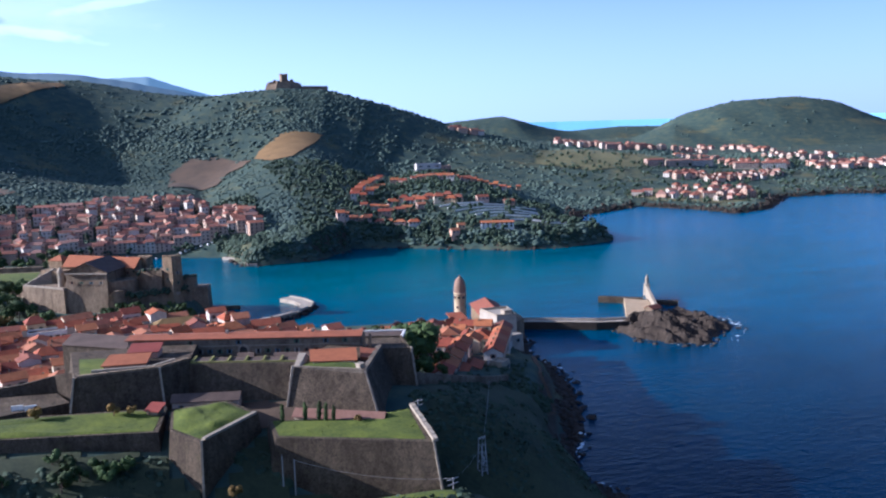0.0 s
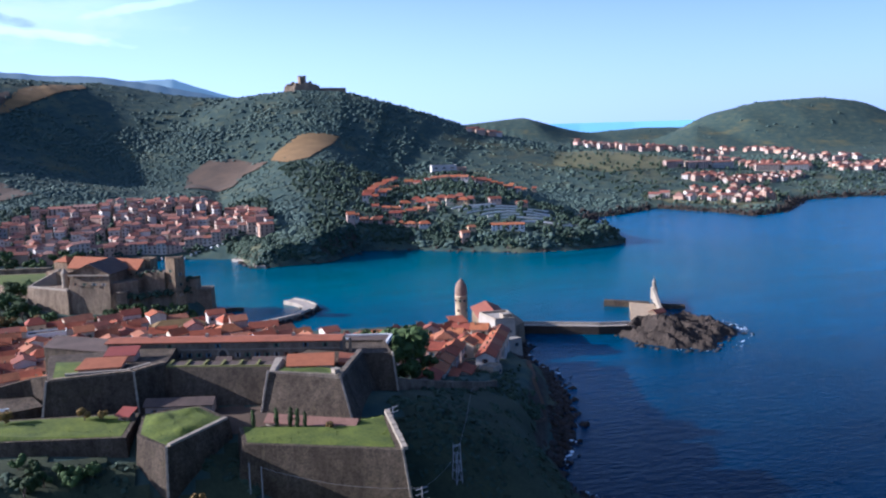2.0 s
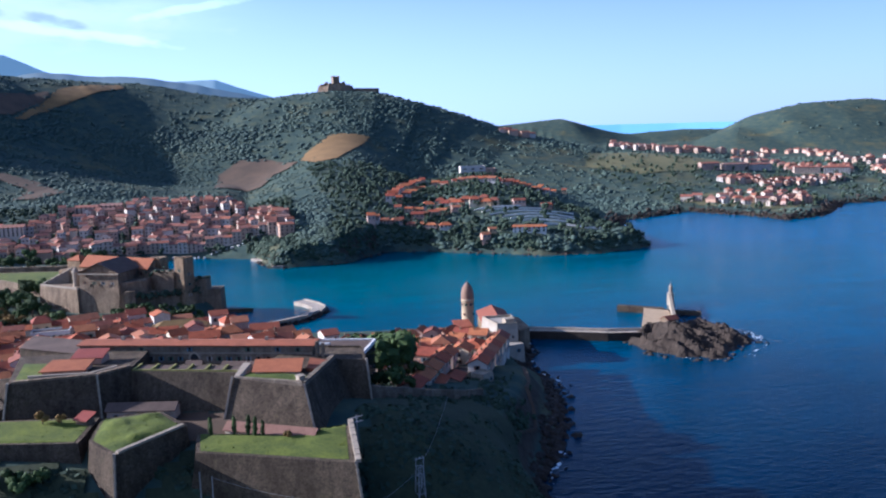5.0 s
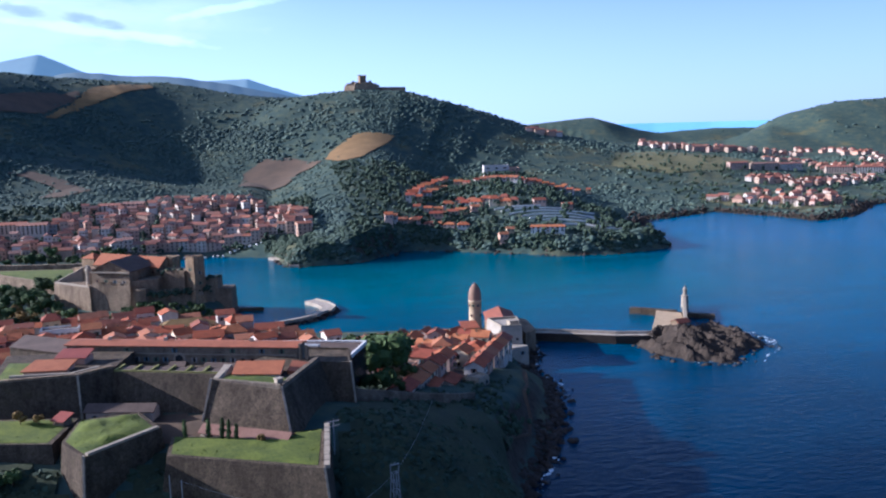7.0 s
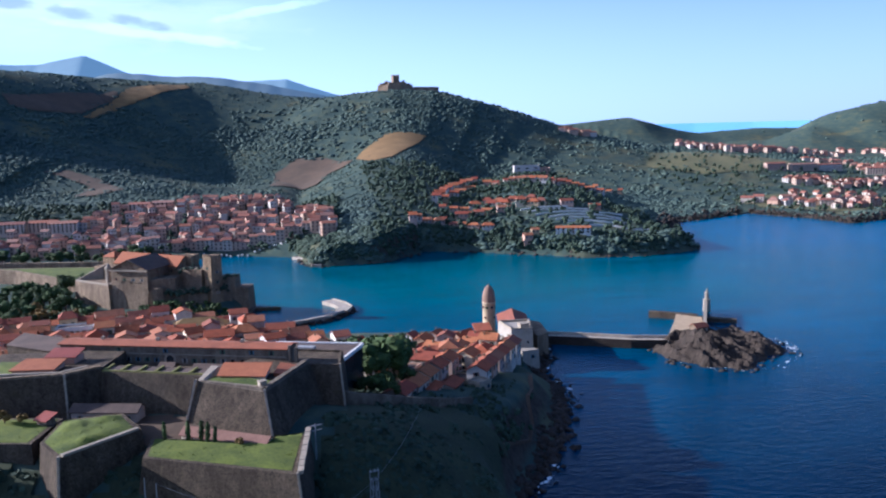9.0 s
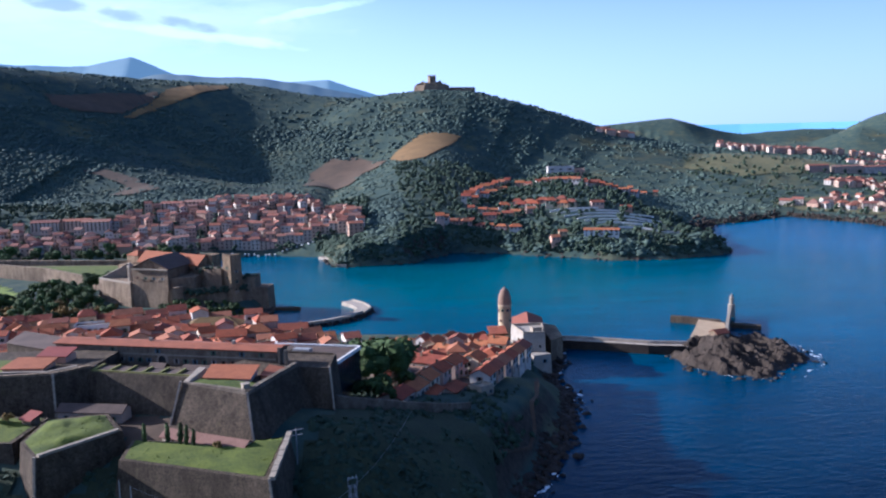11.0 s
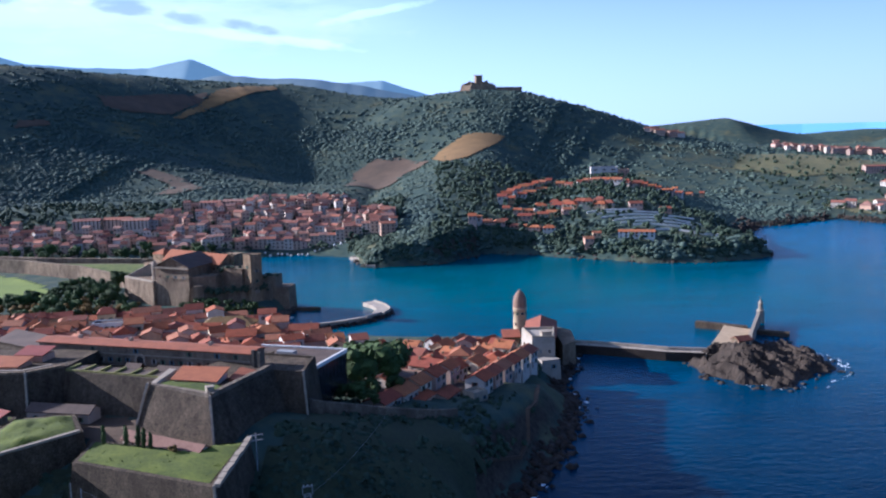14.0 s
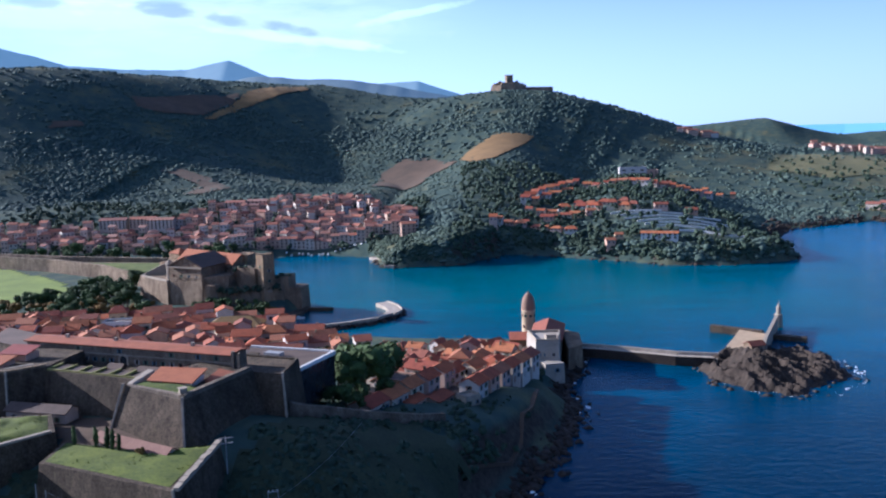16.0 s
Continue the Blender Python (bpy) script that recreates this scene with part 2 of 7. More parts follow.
STONE = masonry("fort_masonry", (0.025, 0.0208, 0.0170), (0.168, 0.134, 0.098), 1.0)
PALE_STONE = speckled("pale_dressed_stone", (0.176, 0.148, 0.112), (0.368, 0.312, 0.232), 0.6, bumps=0.5, stain=0.5)
CASTLE_STONE = masonry("castle_masonry", (0.14, 0.108, 0.0797), (0.356, 0.281, 0.198), 0.9)
ROCK = speckled("shore_rock", (0.008, 0.0066, 0.0055), (0.062, 0.046, 0.034), 0.28, 0.9, 5, 0.9, 0.5, stain=0.5)
BARRACK_STONE = masonry("barrack_masonry", (0.115, 0.098, 0.080), (0.29, 0.245, 0.195), 0.9)
DOME_STONE = speckled("pinkish_dome_render", (0.15, 0.092, 0.062), (0.27, 0.175, 0.120), 0.5, bumps=0.4, stain=0.5)
CHURCH_WALL = speckled("weathered_render", (0.20, 0.175, 0.140), (0.40, 0.36, 0.30), 0.35, bumps=0.5, stain=0.55)
KEEP_STONE = masonry("warm_keep_masonry", (0.19, 0.138, 0.088), (0.40, 0.30, 0.195), 0.9)
TOWER_STONE = speckled("warm_tower_stone", (0.33, 0.25, 0.155), (0.50, 0.39, 0.25), 0.5, bumps=0.5, stain=0.5)
SAND = speckled("sandy_paving", (0.27, 0.20, 0.118), (0.42, 0.32, 0.20), 0.3, bumps=0.3)
CONCRETE = speckled("weathered_concrete", (0.22, 0.19, 0.150), (0.41, 0.355, 0.285), 0.3, bumps=0.3)
GRASS = speckled("mown_grass", (0.024, 0.042, 0.0050), (0.125, 0.148, 0.0120), 0.16, 0.95, 8, 0.6, 0.15, stain=0.4)
LAWN = speckled("park_lawn", (0.0831, 0.122, 0.0137), (0.186, 0.235, 0.0293), 0.05, 0.95, 10, 0.5, 0.15, stain=0.35)
DRY = speckled("dry_vineyard", (0.105, 0.0644, 0.0224), (0.245, 0.15, 0.0525), 0.05, 0.95, 10, 0.6, 0.4, stain=0.4)
EARTH_FIELD = speckled("bare_field", (0.0488, 0.0358, 0.0247), (0.111, 0.0748, 0.0455), 0.05, 0.95, 10, 0.6, 0.4, stain=0.4)
LEAF = speckled("pine_foliage", (0.020, 0.040, 0.012), (0.072, 0.104, 0.026), 0.5, 0.85, 5, 0.5, 0.1, vary=0.35)
SCRUB_LEAF = speckled("scrub_foliage", (0.015, 0.030, 0.022), (0.050, 0.073, 0.040), 0.03, 0.9, 14, 0.5, 0.3, stain=0.5)
# leaf green shifted to blue-grey, painting air haze into the foliage
HAZE_MAQUIS_LEAF = speckled("haze_tinted_maquis", (0.028, 0.052, 0.050), (0.080, 0.110, 0.080), 0.012, 0.9, 12, 0.5, 0.3, stain=0.4)
AUTUMN = speckled("autumn_foliage", (0.112, 0.068, 0.016), (0.24, 0.16, 0.04), 0.5, 0.85, 5, 0.5, 0.1, vary=0.3)
BARK = speckled("bark", (0.05, 0.035, 0.025), (0.14, 0.10, 0.07), 1.5, 0.9)
WALL_TONES = ((0.459, 0.377, 0.303), (0.541, 0.492, 0.435), (0.492, 0.312, 0.221), (0.525, 0.492, 0.459), (0.476, 0.353, 0.213), (0.476, 0.344, 0.279), (0.574, 0.492, 0.361))
FAR_WALLS = ((0.47, 0.35, 0.26), (0.54, 0.47, 0.39), (0.47, 0.31, 0.22), (0.55, 0.51, 0.45), (0.48, 0.38, 0.30), (0.46, 0.33, 0.27))
PLASTER, PLASTER_FAR = palette("house_plaster", WALL_TONES), palette("far_house_plaster", FAR_WALLS, island=True)
TILE_TONES = ((0.310, 0.082, 0.031), (0.360, 0.112, 0.040), (0.240, 0.060, 0.030), (0.330, 0.130, 0.060), (0.280, 0.083, 0.038), (0.230, 0.078, 0.044), (0.370, 0.135, 0.048))
# roof reds muted, so that distance haze sits in the tile colours
HAZE_TILES = ((0.28, 0.115, 0.075), (0.31, 0.150, 0.098), (0.22, 0.092, 0.066), (0.28, 0.155, 0.115), (0.25, 0.098, 0.062), (0.32, 0.125, 0.070))
TILES, TILES_FAR = palette("clay_roof_tiles", TILE_TONES, 0.5, 0.85, 0.35), palette("haze_muted_roof_tiles", HAZE_TILES, 0.5, 0.85, 0.35, True)
RED_ROOF = speckled("red_metal_roof", (0.158, 0.0374, 0.0245), (0.238, 0.0576, 0.0346), 0.3, 0.6)
ORANGE_ROOF = speckled("orange_tile_roof", (0.197, 0.064, 0.0246), (0.328, 0.115, 0.0426), 0.5, stain=0.5)
# darker copy of the orange tiles, with the barrack slope's shade in it
SHADE_RED_TILES = speckled("shade_dark_red_tiles", (0.150, 0.052, 0.026), (0.320, 0.105, 0.045), 0.4, stain=0.55)
BROWN_ROOF = speckled("brown_flat_roof", (0.052, 0.036, 0.028), (0.112, 0.0784, 0.0592), 0.3)
GLASS_DARK = speckled("window_glass", (0.012, 0.014, 0.018), (0.03, 0.035, 0.04), 0.5, 0.15)
SHUTTER = palette("painted_shutter", ((0.10, 0.16, 0.20), (0.20, 0.10, 0.06), (0.09, 0.15, 0.10), (0.35, 0.33, 0.30)), 1.0, 0.6)
WHITE = speckled("white_paint", (0.527, 0.51, 0.476), (0.68, 0.671, 0.646), 0.5, 0.6)
METAL = speckled("galvanised_steel", (0.20, 0.20, 0.20), (0.34, 0.34, 0.34), 1.0, 0.55)
ISLET_ROCK = speckled("islet_rock", (0.008, 0.0064, 0.0052), (0.066, 0.049, 0.035), 0.30, 0.92, 5, 0.9, 0.5, stain=0.55)
DUSTY_TILES = speckled("dusty_pink_tiles", (0.115, 0.058, 0.040), (0.215, 0.120, 0.085), 0.5, stain=0.55)
MOSSY_TILES = speckled("mossy_roof_tiles", (0.105, 0.070, 0.022), (0.215, 0.135, 0.045), 0.35, stain=0.5)
# base colours of the distant hills carry painted blue haze
MID_HILL = speckled("painted_haze_green_hills", (0.11, 0.145, 0.150), (0.16, 0.195, 0.190), 0.004, 0.95, 8, 0.3, 3.0)
FAR_HILL = speckled("painted_haze_blue_hills", (0.15, 0.20, 0.21), (0.19, 0.24, 0.25), 0.004, 0.95, 6, 0.2, 3.0)
# backdrop sheet: its glow stands in for daylight on the far sea
FAR_SEA = speckled("far_sea_glow", (0.20, 0.36, 0.50), (0.24, 0.41, 0.55), 0.002, 0.7, 6, 0.05, 0.5)
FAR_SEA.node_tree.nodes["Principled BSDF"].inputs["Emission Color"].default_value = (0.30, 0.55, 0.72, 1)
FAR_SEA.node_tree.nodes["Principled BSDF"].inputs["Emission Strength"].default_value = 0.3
for hazy, glow in ((FAR_HILL, (0.33, 0.47, 0.50)), (MID_HILL, (0.14, 0.20, 0.23))):   # air haze painted on as a faint bluish glow
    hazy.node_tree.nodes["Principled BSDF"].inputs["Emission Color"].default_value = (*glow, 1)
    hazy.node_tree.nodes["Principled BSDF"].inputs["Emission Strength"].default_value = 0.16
# undergrowth colour that also holds the shade lying on this ground
SHADE_UNDERGROWTH = speckled("shade_dark_undergrowth", (0.014, 0.022, 0.012), (0.048, 0.058, 0.026), 0.12, 0.95, 8, 0.7, 0.3, stain=0.5)
OLIVE_SLOPE = speckled("olive_sunlit_dry_slope", (0.062, 0.070, 0.030), (0.165, 0.148, 0.062), 0.02, 0.95, 12, 0.6, 0.4, stain=0.45)
DRY_TURF = speckled("dry_yellow_turf", (0.10, 0.105, 0.022), (0.235, 0.215, 0.065), 0.4, 0.95, 6, 0.5, 0.15)
FOAM = speckled("sea_foam", (0.55, 0.60, 0.62), (0.82, 0.85, 0.86), 0.6, 0.6)


# ---- building helpers ----
def mesh_object(name, verts, faces, mat, parent=None, label="", smooth=False):
    me = bpy.data.meshes.new(name)
    me.from_pydata([tuple(v) for v in verts], [], faces)
    me.update()
    if mat:
        me.materials.append(mat)
    if smooth:
        me.polygons.foreach_set("use_smooth", [True] * len(me.polygons))
    ob = new(name, me)
    if parent:
        ob.parent = parent
    if label:
        ob["label"] = label
    return ob


def part(name, bm, mat, parent=None, label="", smooth=False):
    me = bpy.data.meshes.new(name)
    bm.to_mesh(me)
    bm.free()
    me.materials.append(mat)
    if smooth:
        me.polygons.foreach_set("use_smooth", [True] * len(me.polygons))
    ob = new(name, me)
    if parent:
        ob.parent = parent
    if label:
        ob["label"] = label
    return ob


class Solid:
    """Collects simple solids into one mesh."""

    def __init__(self):
        self.v, self.f = [], []

    def add(self, verts, faces):
        k = len(self.v)
        self.v += [tuple(p) for p in verts]
        self.f += [tuple(i + k for i in f) for f in faces]
        return self

    def loft(self, low, high, cap=True):
        """Between two rings of points (x, y, z), counter-clockwise from above."""
        n = len(low)
        faces = [(i, (i + 1) % n, n + (i + 1) % n, n + i) for i in range(n)]
        if cap:
            faces += [tuple(range(n, 2 * n)), tuple(reversed(range(n)))]
        return self.add(list(low) + list(high), faces)

    def prism(self, poly, z0, z1, grow=0.0):
        """An upright or battered block on a plan; grow: how far the foot stands out."""
        cx, cy = sum(p[0] for p in poly) / len(poly), sum(p[1] for p in poly) / len(poly)
        low = []
        for x, y in poly:
            d = math.hypot(x - cx, y - cy) or 1
            low.append((x + (x - cx) / d * grow, y + (y - cy) / d * grow, z0))
        return self.loft(low, [(x, y, z1) for x, y in poly])

    def box(self, cx, cy, z0, sx, sy, sz, turn=0.0):
        c, s = math.cos(radians(turn)), math.sin(radians(turn))
        ring = [(cx + c * x - s * y, cy + s * x + c * y) for x, y in ((-sx / 2, -sy / 2), (sx / 2, -sy / 2), (sx / 2, sy / 2), (-sx / 2, sy / 2))]
        return self.prism(ring, z0, z0 + sz)

    def wall(self, a, b, thick, z0, z1, z0b=None, z1b=None):
        """A wall from a to b; its heights may change along it."""
        z0b, z1b = z0 if z0b is None else z0b, z1 if z1b is None else z1b
        dx, dy = b[0] - a[0], b[1] - a[1]
        d = math.hypot(dx, dy) or 1
        nx, ny = -dy / d * thick / 2, dx / d * thick / 2
        low = [(a[0] - nx, a[1] - ny, z0), (b[0] - nx, b[1] - ny, z0b), (b[0] + nx, b[1] + ny, z0b), (a[0] + nx, a[1] + ny, z0)]
        high = [(p[0], p[1], z) for p, z in zip(low, (z1, z1b, z1b, z1))]
        return self.loft(low, high)

    def lathe(self, cx, cy, profile, n=20):
        verts = [(cx + r * math.cos(2 * math.pi * i / n), cy + r * math.sin(2 * math.pi * i / n), z) for r, z in profile for i in range(n)]
        faces = [(k * n + i, k * n + (i + 1) % n, (k + 1) * n + (i + 1) % n, (k + 1) * n + i) for k in range(len(profile) - 1) for i in range(n)]
        return self.add(verts, faces)

    def split(self, name, mat, parent=None, label=""):
        """Each block of eight corners as a part of its own."""
        for k in range(0, len(self.v), 8):
            faces = [tuple(i - k for i in f) for f in self.f if k <= f[0] < k + 8]
            mesh_object(name, self.v[k:k + 8], faces, mat, parent, label)

    def make(self, name, mat, parent=None, label="", smooth=False):
        return mesh_object(name, self.v, self.f, mat, parent, label, smooth)


def empty(name, m=None):
    ob = new(name)
    ob.empty_display_size = 0.5
    if m is not None:
        ob.matrix_basis = m
    return ob


def fbm(x, y, scale, octaves=4, seed=0.0):
    """Smooth value noise on arrays, about -1 to 1."""
    x, y = np.asarray(x, float), np.asarray(y, float)
    total, amp, norm = np.zeros(np.broadcast(x, y).shape), 1.0, 0.0
    for o in range(octaves):
        u, v = x / scale + 17.3 * o + seed, y / scale - 9.1 * o + 2 * seed
        iu, iv = np.floor(u), np.floor(v)
        fu, fv = u - iu, v - iv
        fu, fv = fu * fu * (3 - 2 * fu), fv * fv * (3 - 2 * fv)

        def h(a, b):
            s = np.sin(a * 127.1 + b * 311.7 + seed * 13.7) * 43758.5453
            return (s - np.floor(s)) * 2 - 1

        total += amp * ((h(iu, iv) * (1 - fu) + h(iu + 1, iv) * fu) * (1 - fv) + (h(iu, iv + 1) * (1 - fu) + h(iu + 1, iv + 1) * fu) * fv)
        norm += amp
        amp, scale = amp * 0.5, scale / 2
    return total / norm


def smooth_step(x, a, b):
    t = np.clip((x - a) / (b - a), 0, 1)
    return t * t * (3 - 2 * t)


def along(px, py, line):
    """Distance to a line of (x, y, value ...) and the values at its nearest point, on arrays."""
    best, vals = np.full(px.shape, 1e9), None
    for a, b in zip(line, line[1:]):
        ax, ay, bx, by = a[0], a[1], b[0], b[1]
        l2 = (bx - ax) ** 2 + (by - ay) ** 2
        t = np.clip(((px - ax) * (bx - ax) + (py - ay) * (by - ay)) / l2, 0, 1)
        d = np.hypot(px - ax - t * (bx - ax), py - ay - t * (by - ay))
        v = a[2] + t * (b[2] - a[2]) if len(a) > 2 else t
        vals = v if vals is None else np.where(d < best, v, vals)
        best = np.minimum(d, best)
    return best, vals


def signed_coast(px, py, poly):
    """Metres inside (+) or outside (-) of a closed coast line."""
    d, _ = along(px, py, poly + poly[:1])
    inside = np.zeros(px.shape, bool)
    for (ax, ay), (bx, by) in zip(poly, poly[1:] + poly[:1]):
        cross = (ay > py) != (by > py)
        xi = ax + (py - ay) / ((by - ay) or 1e-9) * (bx - ax)
        inside ^= cross & (px < xi)
    return np.where(inside, d, -d)


# ---- the land ----
COAST = [(150, -3000), (135, -300), (122, 40), (108, 130), (92, 175), (87, 190), (83, 206), (90, 221), (103, 247), (110, 268), (114, 285), (119, 299), (115, 316), (118, 335),
         (125, 352), (129, 375), (122, 396), (104, 402), (60, 404), (20, 414), (-8, 424), (-16, 440), (-14, 460), (-8, 478), (-14, 490), (-32, 505),
         (-50, 560), (-72, 640), (-73, 684), (-43, 690), (2, 674), (10, 652), (18, 618), (30, 616), (50, 622), (70, 624), (104, 672), (139, 664), (165, 642), (190, 630), (215, 609), (253, 603),
         (285, 610), (312, 625), (306, 655), (324, 722), (369, 805), (389, 808), (460, 852), (494, 784), (507, 738), (558, 758), (600, 800), (650, 853), (735, 862),
         (775, 838), (900, 860), (1150, 980), (1500, 1250), (2300, 1700), (2800, 2500), (1900, 3100), (1100, 2900), (700, 2900), (600, 4950), (-4900, 4950), (-4900, -3000)]
RIDGES = [
    ([(-160, 1650, 153), (-50, 1600, 152), (45, 1560, 153), (95, 1520, 160), (143, 1500, 162), (215, 1490, 157), (295, 1470, 135), (365, 1440, 110), (440, 1400, 78), (560, 1330, 48)], 300),
    ([(-1300, 1100, 245), (-900, 1250, 220), (-624, 1300, 206), (-598, 1350, 212), (-516, 1450, 206), (-427, 1550, 200), (-319, 1600, 190), (-236, 1650, 175), (-180, 1720, 155)], 330),
    ([(560, 2250, 70), (674, 2400, 95), (856, 2400, 112), (989, 2400, 75), (1062, 2400, 62), (1250, 2400, 73), (1425, 2400, 70)], 260),
    ([(470, 1520, 62), (621, 1700, 60), (826, 1620, 42), (881, 1750, 37), (952, 1700, 24)], 200),
    ([(1100, 2050, 46), (1187, 2000, 78), (1270, 2000, 112), (1388, 2000, 135), (1547, 2000, 143), (1638, 2000, 134), (1733, 2000, 102), (1864, 2000, 58), (2100, 1950, 30)], 280),
    ([(270, 1040, 37), (235, 860, 34), (222, 760, 28), (245, 690, 20), (285, 645, 12)], 95),
    ([(134, 1290, 86), (110, 1100, 60), (92, 900, 44), (84, 760, 30), (86, 690, 20)], 115),
    ([(-900, 900, 90), (-700, 1000, 85), (-450, 1080, 72), (-300, 1120, 66), (-190, 1040, 42)], 190),
]
HEADLAND = [(-400, 190, 26), (-60, 195, 31), (0, 200, 32), (36, 205, 31), (55, 232, 23), (82, 275, 14), (104, 330, 7), (112, 385, 3)]


def land_height(x, y):
    x, y = np.asarray(x, float), np.asarray(y, float)
    c = signed_coast(x, y, COAST)
    c = c + fbm(x, y, 26, 3, 3.0) * 3.2 * smooth_step(np.abs(c), 0, 6) * np.where(y < 1200, 1, 0)
    total, crest = np.zeros(x.shape), np.full(x.shape, 1e9)
    for line, w in RIDGES:
        d, z = along(x, y, line)
        crest = np.minimum(crest, d)
        total += (np.maximum(z, 0) * np.exp(-((d / w) ** 2))) ** 5
    h = total ** 0.2
    rough = fbm(x, y, 300, 4, 1.0) * 0.06 + fbm(x, y, 60, 3, 5.0) * 0.02
    near_hill = smooth_step(y, 620, 900) * (0.12 + 0.88 * smooth_step(crest, 10, 160)) * (1 + 1.2 * smooth_step(y, 1650, 1850) * smooth_step(x, 300, 600))
    h = h * (1 + rough * near_hill)
    d, z = along(x, y, HEADLAND)
    wide = 44 + 30 * smooth_step(y, 205, 260) * smooth_step(-x, -60, -20)
    head = z * np.exp(-((d / wide) ** 2.4))
    crag = fbm(x, y, 15, 4, 12.0) * 3.0 * smooth_step(x, 44, 60) * smooth_step(-y, -330, -300) * smooth_step(head, 1, 6) * smooth_step(-head, -22, -16)
    h = np.maximum(h, head + crag)
    front = 26 * smooth_step(-y, -172, -150) * smooth_step(-x, -78, -30)
    h = np.maximum(h, front)
    floor = 3.0 + 27 * smooth_step(y, 665, 840) * smooth_step(-x, -60, 40) + 20 * smooth_step(x, 420, 700) * smooth_step(c, 20, 330)
    h = np.maximum(h, floor)
    castle, _ = along(x, y, [(-95, 505, 0), (-30, 470, 0)])
    h = h + 5 * np.exp(-((castle / 40) ** 2))
    rise = np.where(y < 420, 13.0, np.where(y < 700, 9.0, 22.0))
    cliff = smooth_step(c, -1.5, rise)
    beach = smooth_step(x, -95, -40) * smooth_step(-x, -10, 30) * smooth_step(y, 600, 660) * smooth_step(-y, -720, -690)
    h = h * cliff * (1 - 0.55 * beach)
    shelf = smooth_step(c, 0, 8) * smooth_step(-c, -60, -25) * smooth_step(y, 590, 610) * (1 - beach)
    h = h + fbm(x, y, 22, 4, 6.0) * 4.5 * shelf * smooth_step(h, 1, 6)
    return np.where(c > 0, h - 0.2, -6 + 6 * smooth_step(c, -30, 0))


STEP = 5.0
TX, TY = np.arange(-900.0, 1180.0, STEP), np.arange(130.0, 1780.0, STEP)
GX, GY = np.meshgrid(TX, TY)
HEIGHTS, SHORE = land_height(GX, GY), signed_coast(GX, GY, COAST)


def read_table(table, x, y):
    """Values between the points of a table, on arrays; places beyond it take its edge."""
    i, j = np.clip((np.asarray(x) - TX[0]) / STEP, 0, len(TX) - 1.001), np.clip((np.asarray(y) - TY[0]) / STEP, 0, len(TY) - 1.001)
    a, b = i.astype(int), j.astype(int)
    u, v = i - a, j - b
    return (table[b, a] * (1 - u) + table[b, a + 1] * u) * (1 - v) + (table[b + 1, a] * (1 - u) + table[b + 1, a + 1] * u) * v


def ground_at(x, y):
    """Height of the land."""
    if not (TX[0] < x < TX[-1] and TY[0] < y < TY[-1]):
        return float(land_height(np.array([float(x)]), np.array([float(y)]))[0])
    return float(read_table(HEIGHTS, np.array([float(x)]), np.array([float(y)]))[0])


def build_ground():
    """One sheet of land in rings that widen with distance."""
    ox, oy = 40.0, 5.0
    radii = [0.0] + list(np.geomspace(60, 4940, 400))
    ang = np.concatenate([np.linspace(-48, 48, 520), np.linspace(52, 308, 60)])
    a, r = np.meshgrid(np.radians(ang), np.array(radii[1:]))
    x, y = ox + r * np.sin(a), oy + r * np.cos(a)
    z = land_height(x, y)
    verts = np.stack([x, y, z], -1).reshape(-1, 3).tolist() + [(ox, oy, ground_at(ox, oy))]
    n, m = a.shape
    faces = [(i * m + j, i * m + (j + 1) % m, (i + 1) * m + (j + 1) % m, (i + 1) * m + j) for i in range(n - 1) for j in range(m)]
    faces += [(n * m, (j + 1) % m, j) for j in range(m)]
    faces = [tuple(reversed(f)) for f in faces]
    ob = mesh_object("ground", verts, faces, LAND, smooth=True)
    return tagged(ob, "scrub-covered hills, valley floor and rocky coast", "ground", kind="structure")


build_ground()

sea = mesh_object("water", [(-4900, -4900, 0), (4900, -4900, 0), (4900, 4900, 0), (-4900, 4900, 0)], [(0, 1, 2, 3)], WATER)
tagged(sea, "deep blue sea with turquoise water in the bay", "sea", kind="structure")
def far_range(line, depth, reach, mat, label, bumpy):
    """A distant range whose crest follows the (x, z) line."""
    xs = np.linspace(line[0][0], line[-1][0], 260)
    top = np.interp(xs, [p[0] for p in line], [p[1] for p in line]) + fbm(xs, xs * 0, 150, 4, 2.0) * bumpy
    verts, faces = [], []
    for k, (x, z) in enumerate(zip(xs, top)):
        for j in range(9):
            f = j / 8
            verts.append((x, depth - reach * (1 - f) + 110 * float(fbm(x, 900.0 * f, 260, 4, 7.0)) * (1 - f), z * f ** 1.2 - 3))
        if k:
            a, b = (k - 1) * 9, k * 9
            faces += [(a + j, b + j, b + j + 1, a + j + 1) for j in range(8)]
    ob = mesh_object("backdrop", verts, faces, mat, smooth=True)
    return tagged(ob, label, "mountains", kind="structure")


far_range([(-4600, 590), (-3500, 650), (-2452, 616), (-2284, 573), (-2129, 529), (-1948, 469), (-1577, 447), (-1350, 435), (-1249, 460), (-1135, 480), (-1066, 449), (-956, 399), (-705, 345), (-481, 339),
           (-341, 346), (-201, 353), (-91, 312), (5, 282), (102, 254), (516, 120)], 4300, 650, FAR_HILL, "mountain range on the horizon with blue haze painted in", 8)
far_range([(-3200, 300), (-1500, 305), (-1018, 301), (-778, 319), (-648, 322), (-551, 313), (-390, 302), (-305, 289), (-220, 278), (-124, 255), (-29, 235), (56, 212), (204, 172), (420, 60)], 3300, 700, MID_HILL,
          "dim blue-green foothills below the mountains with haze painted in", 10)
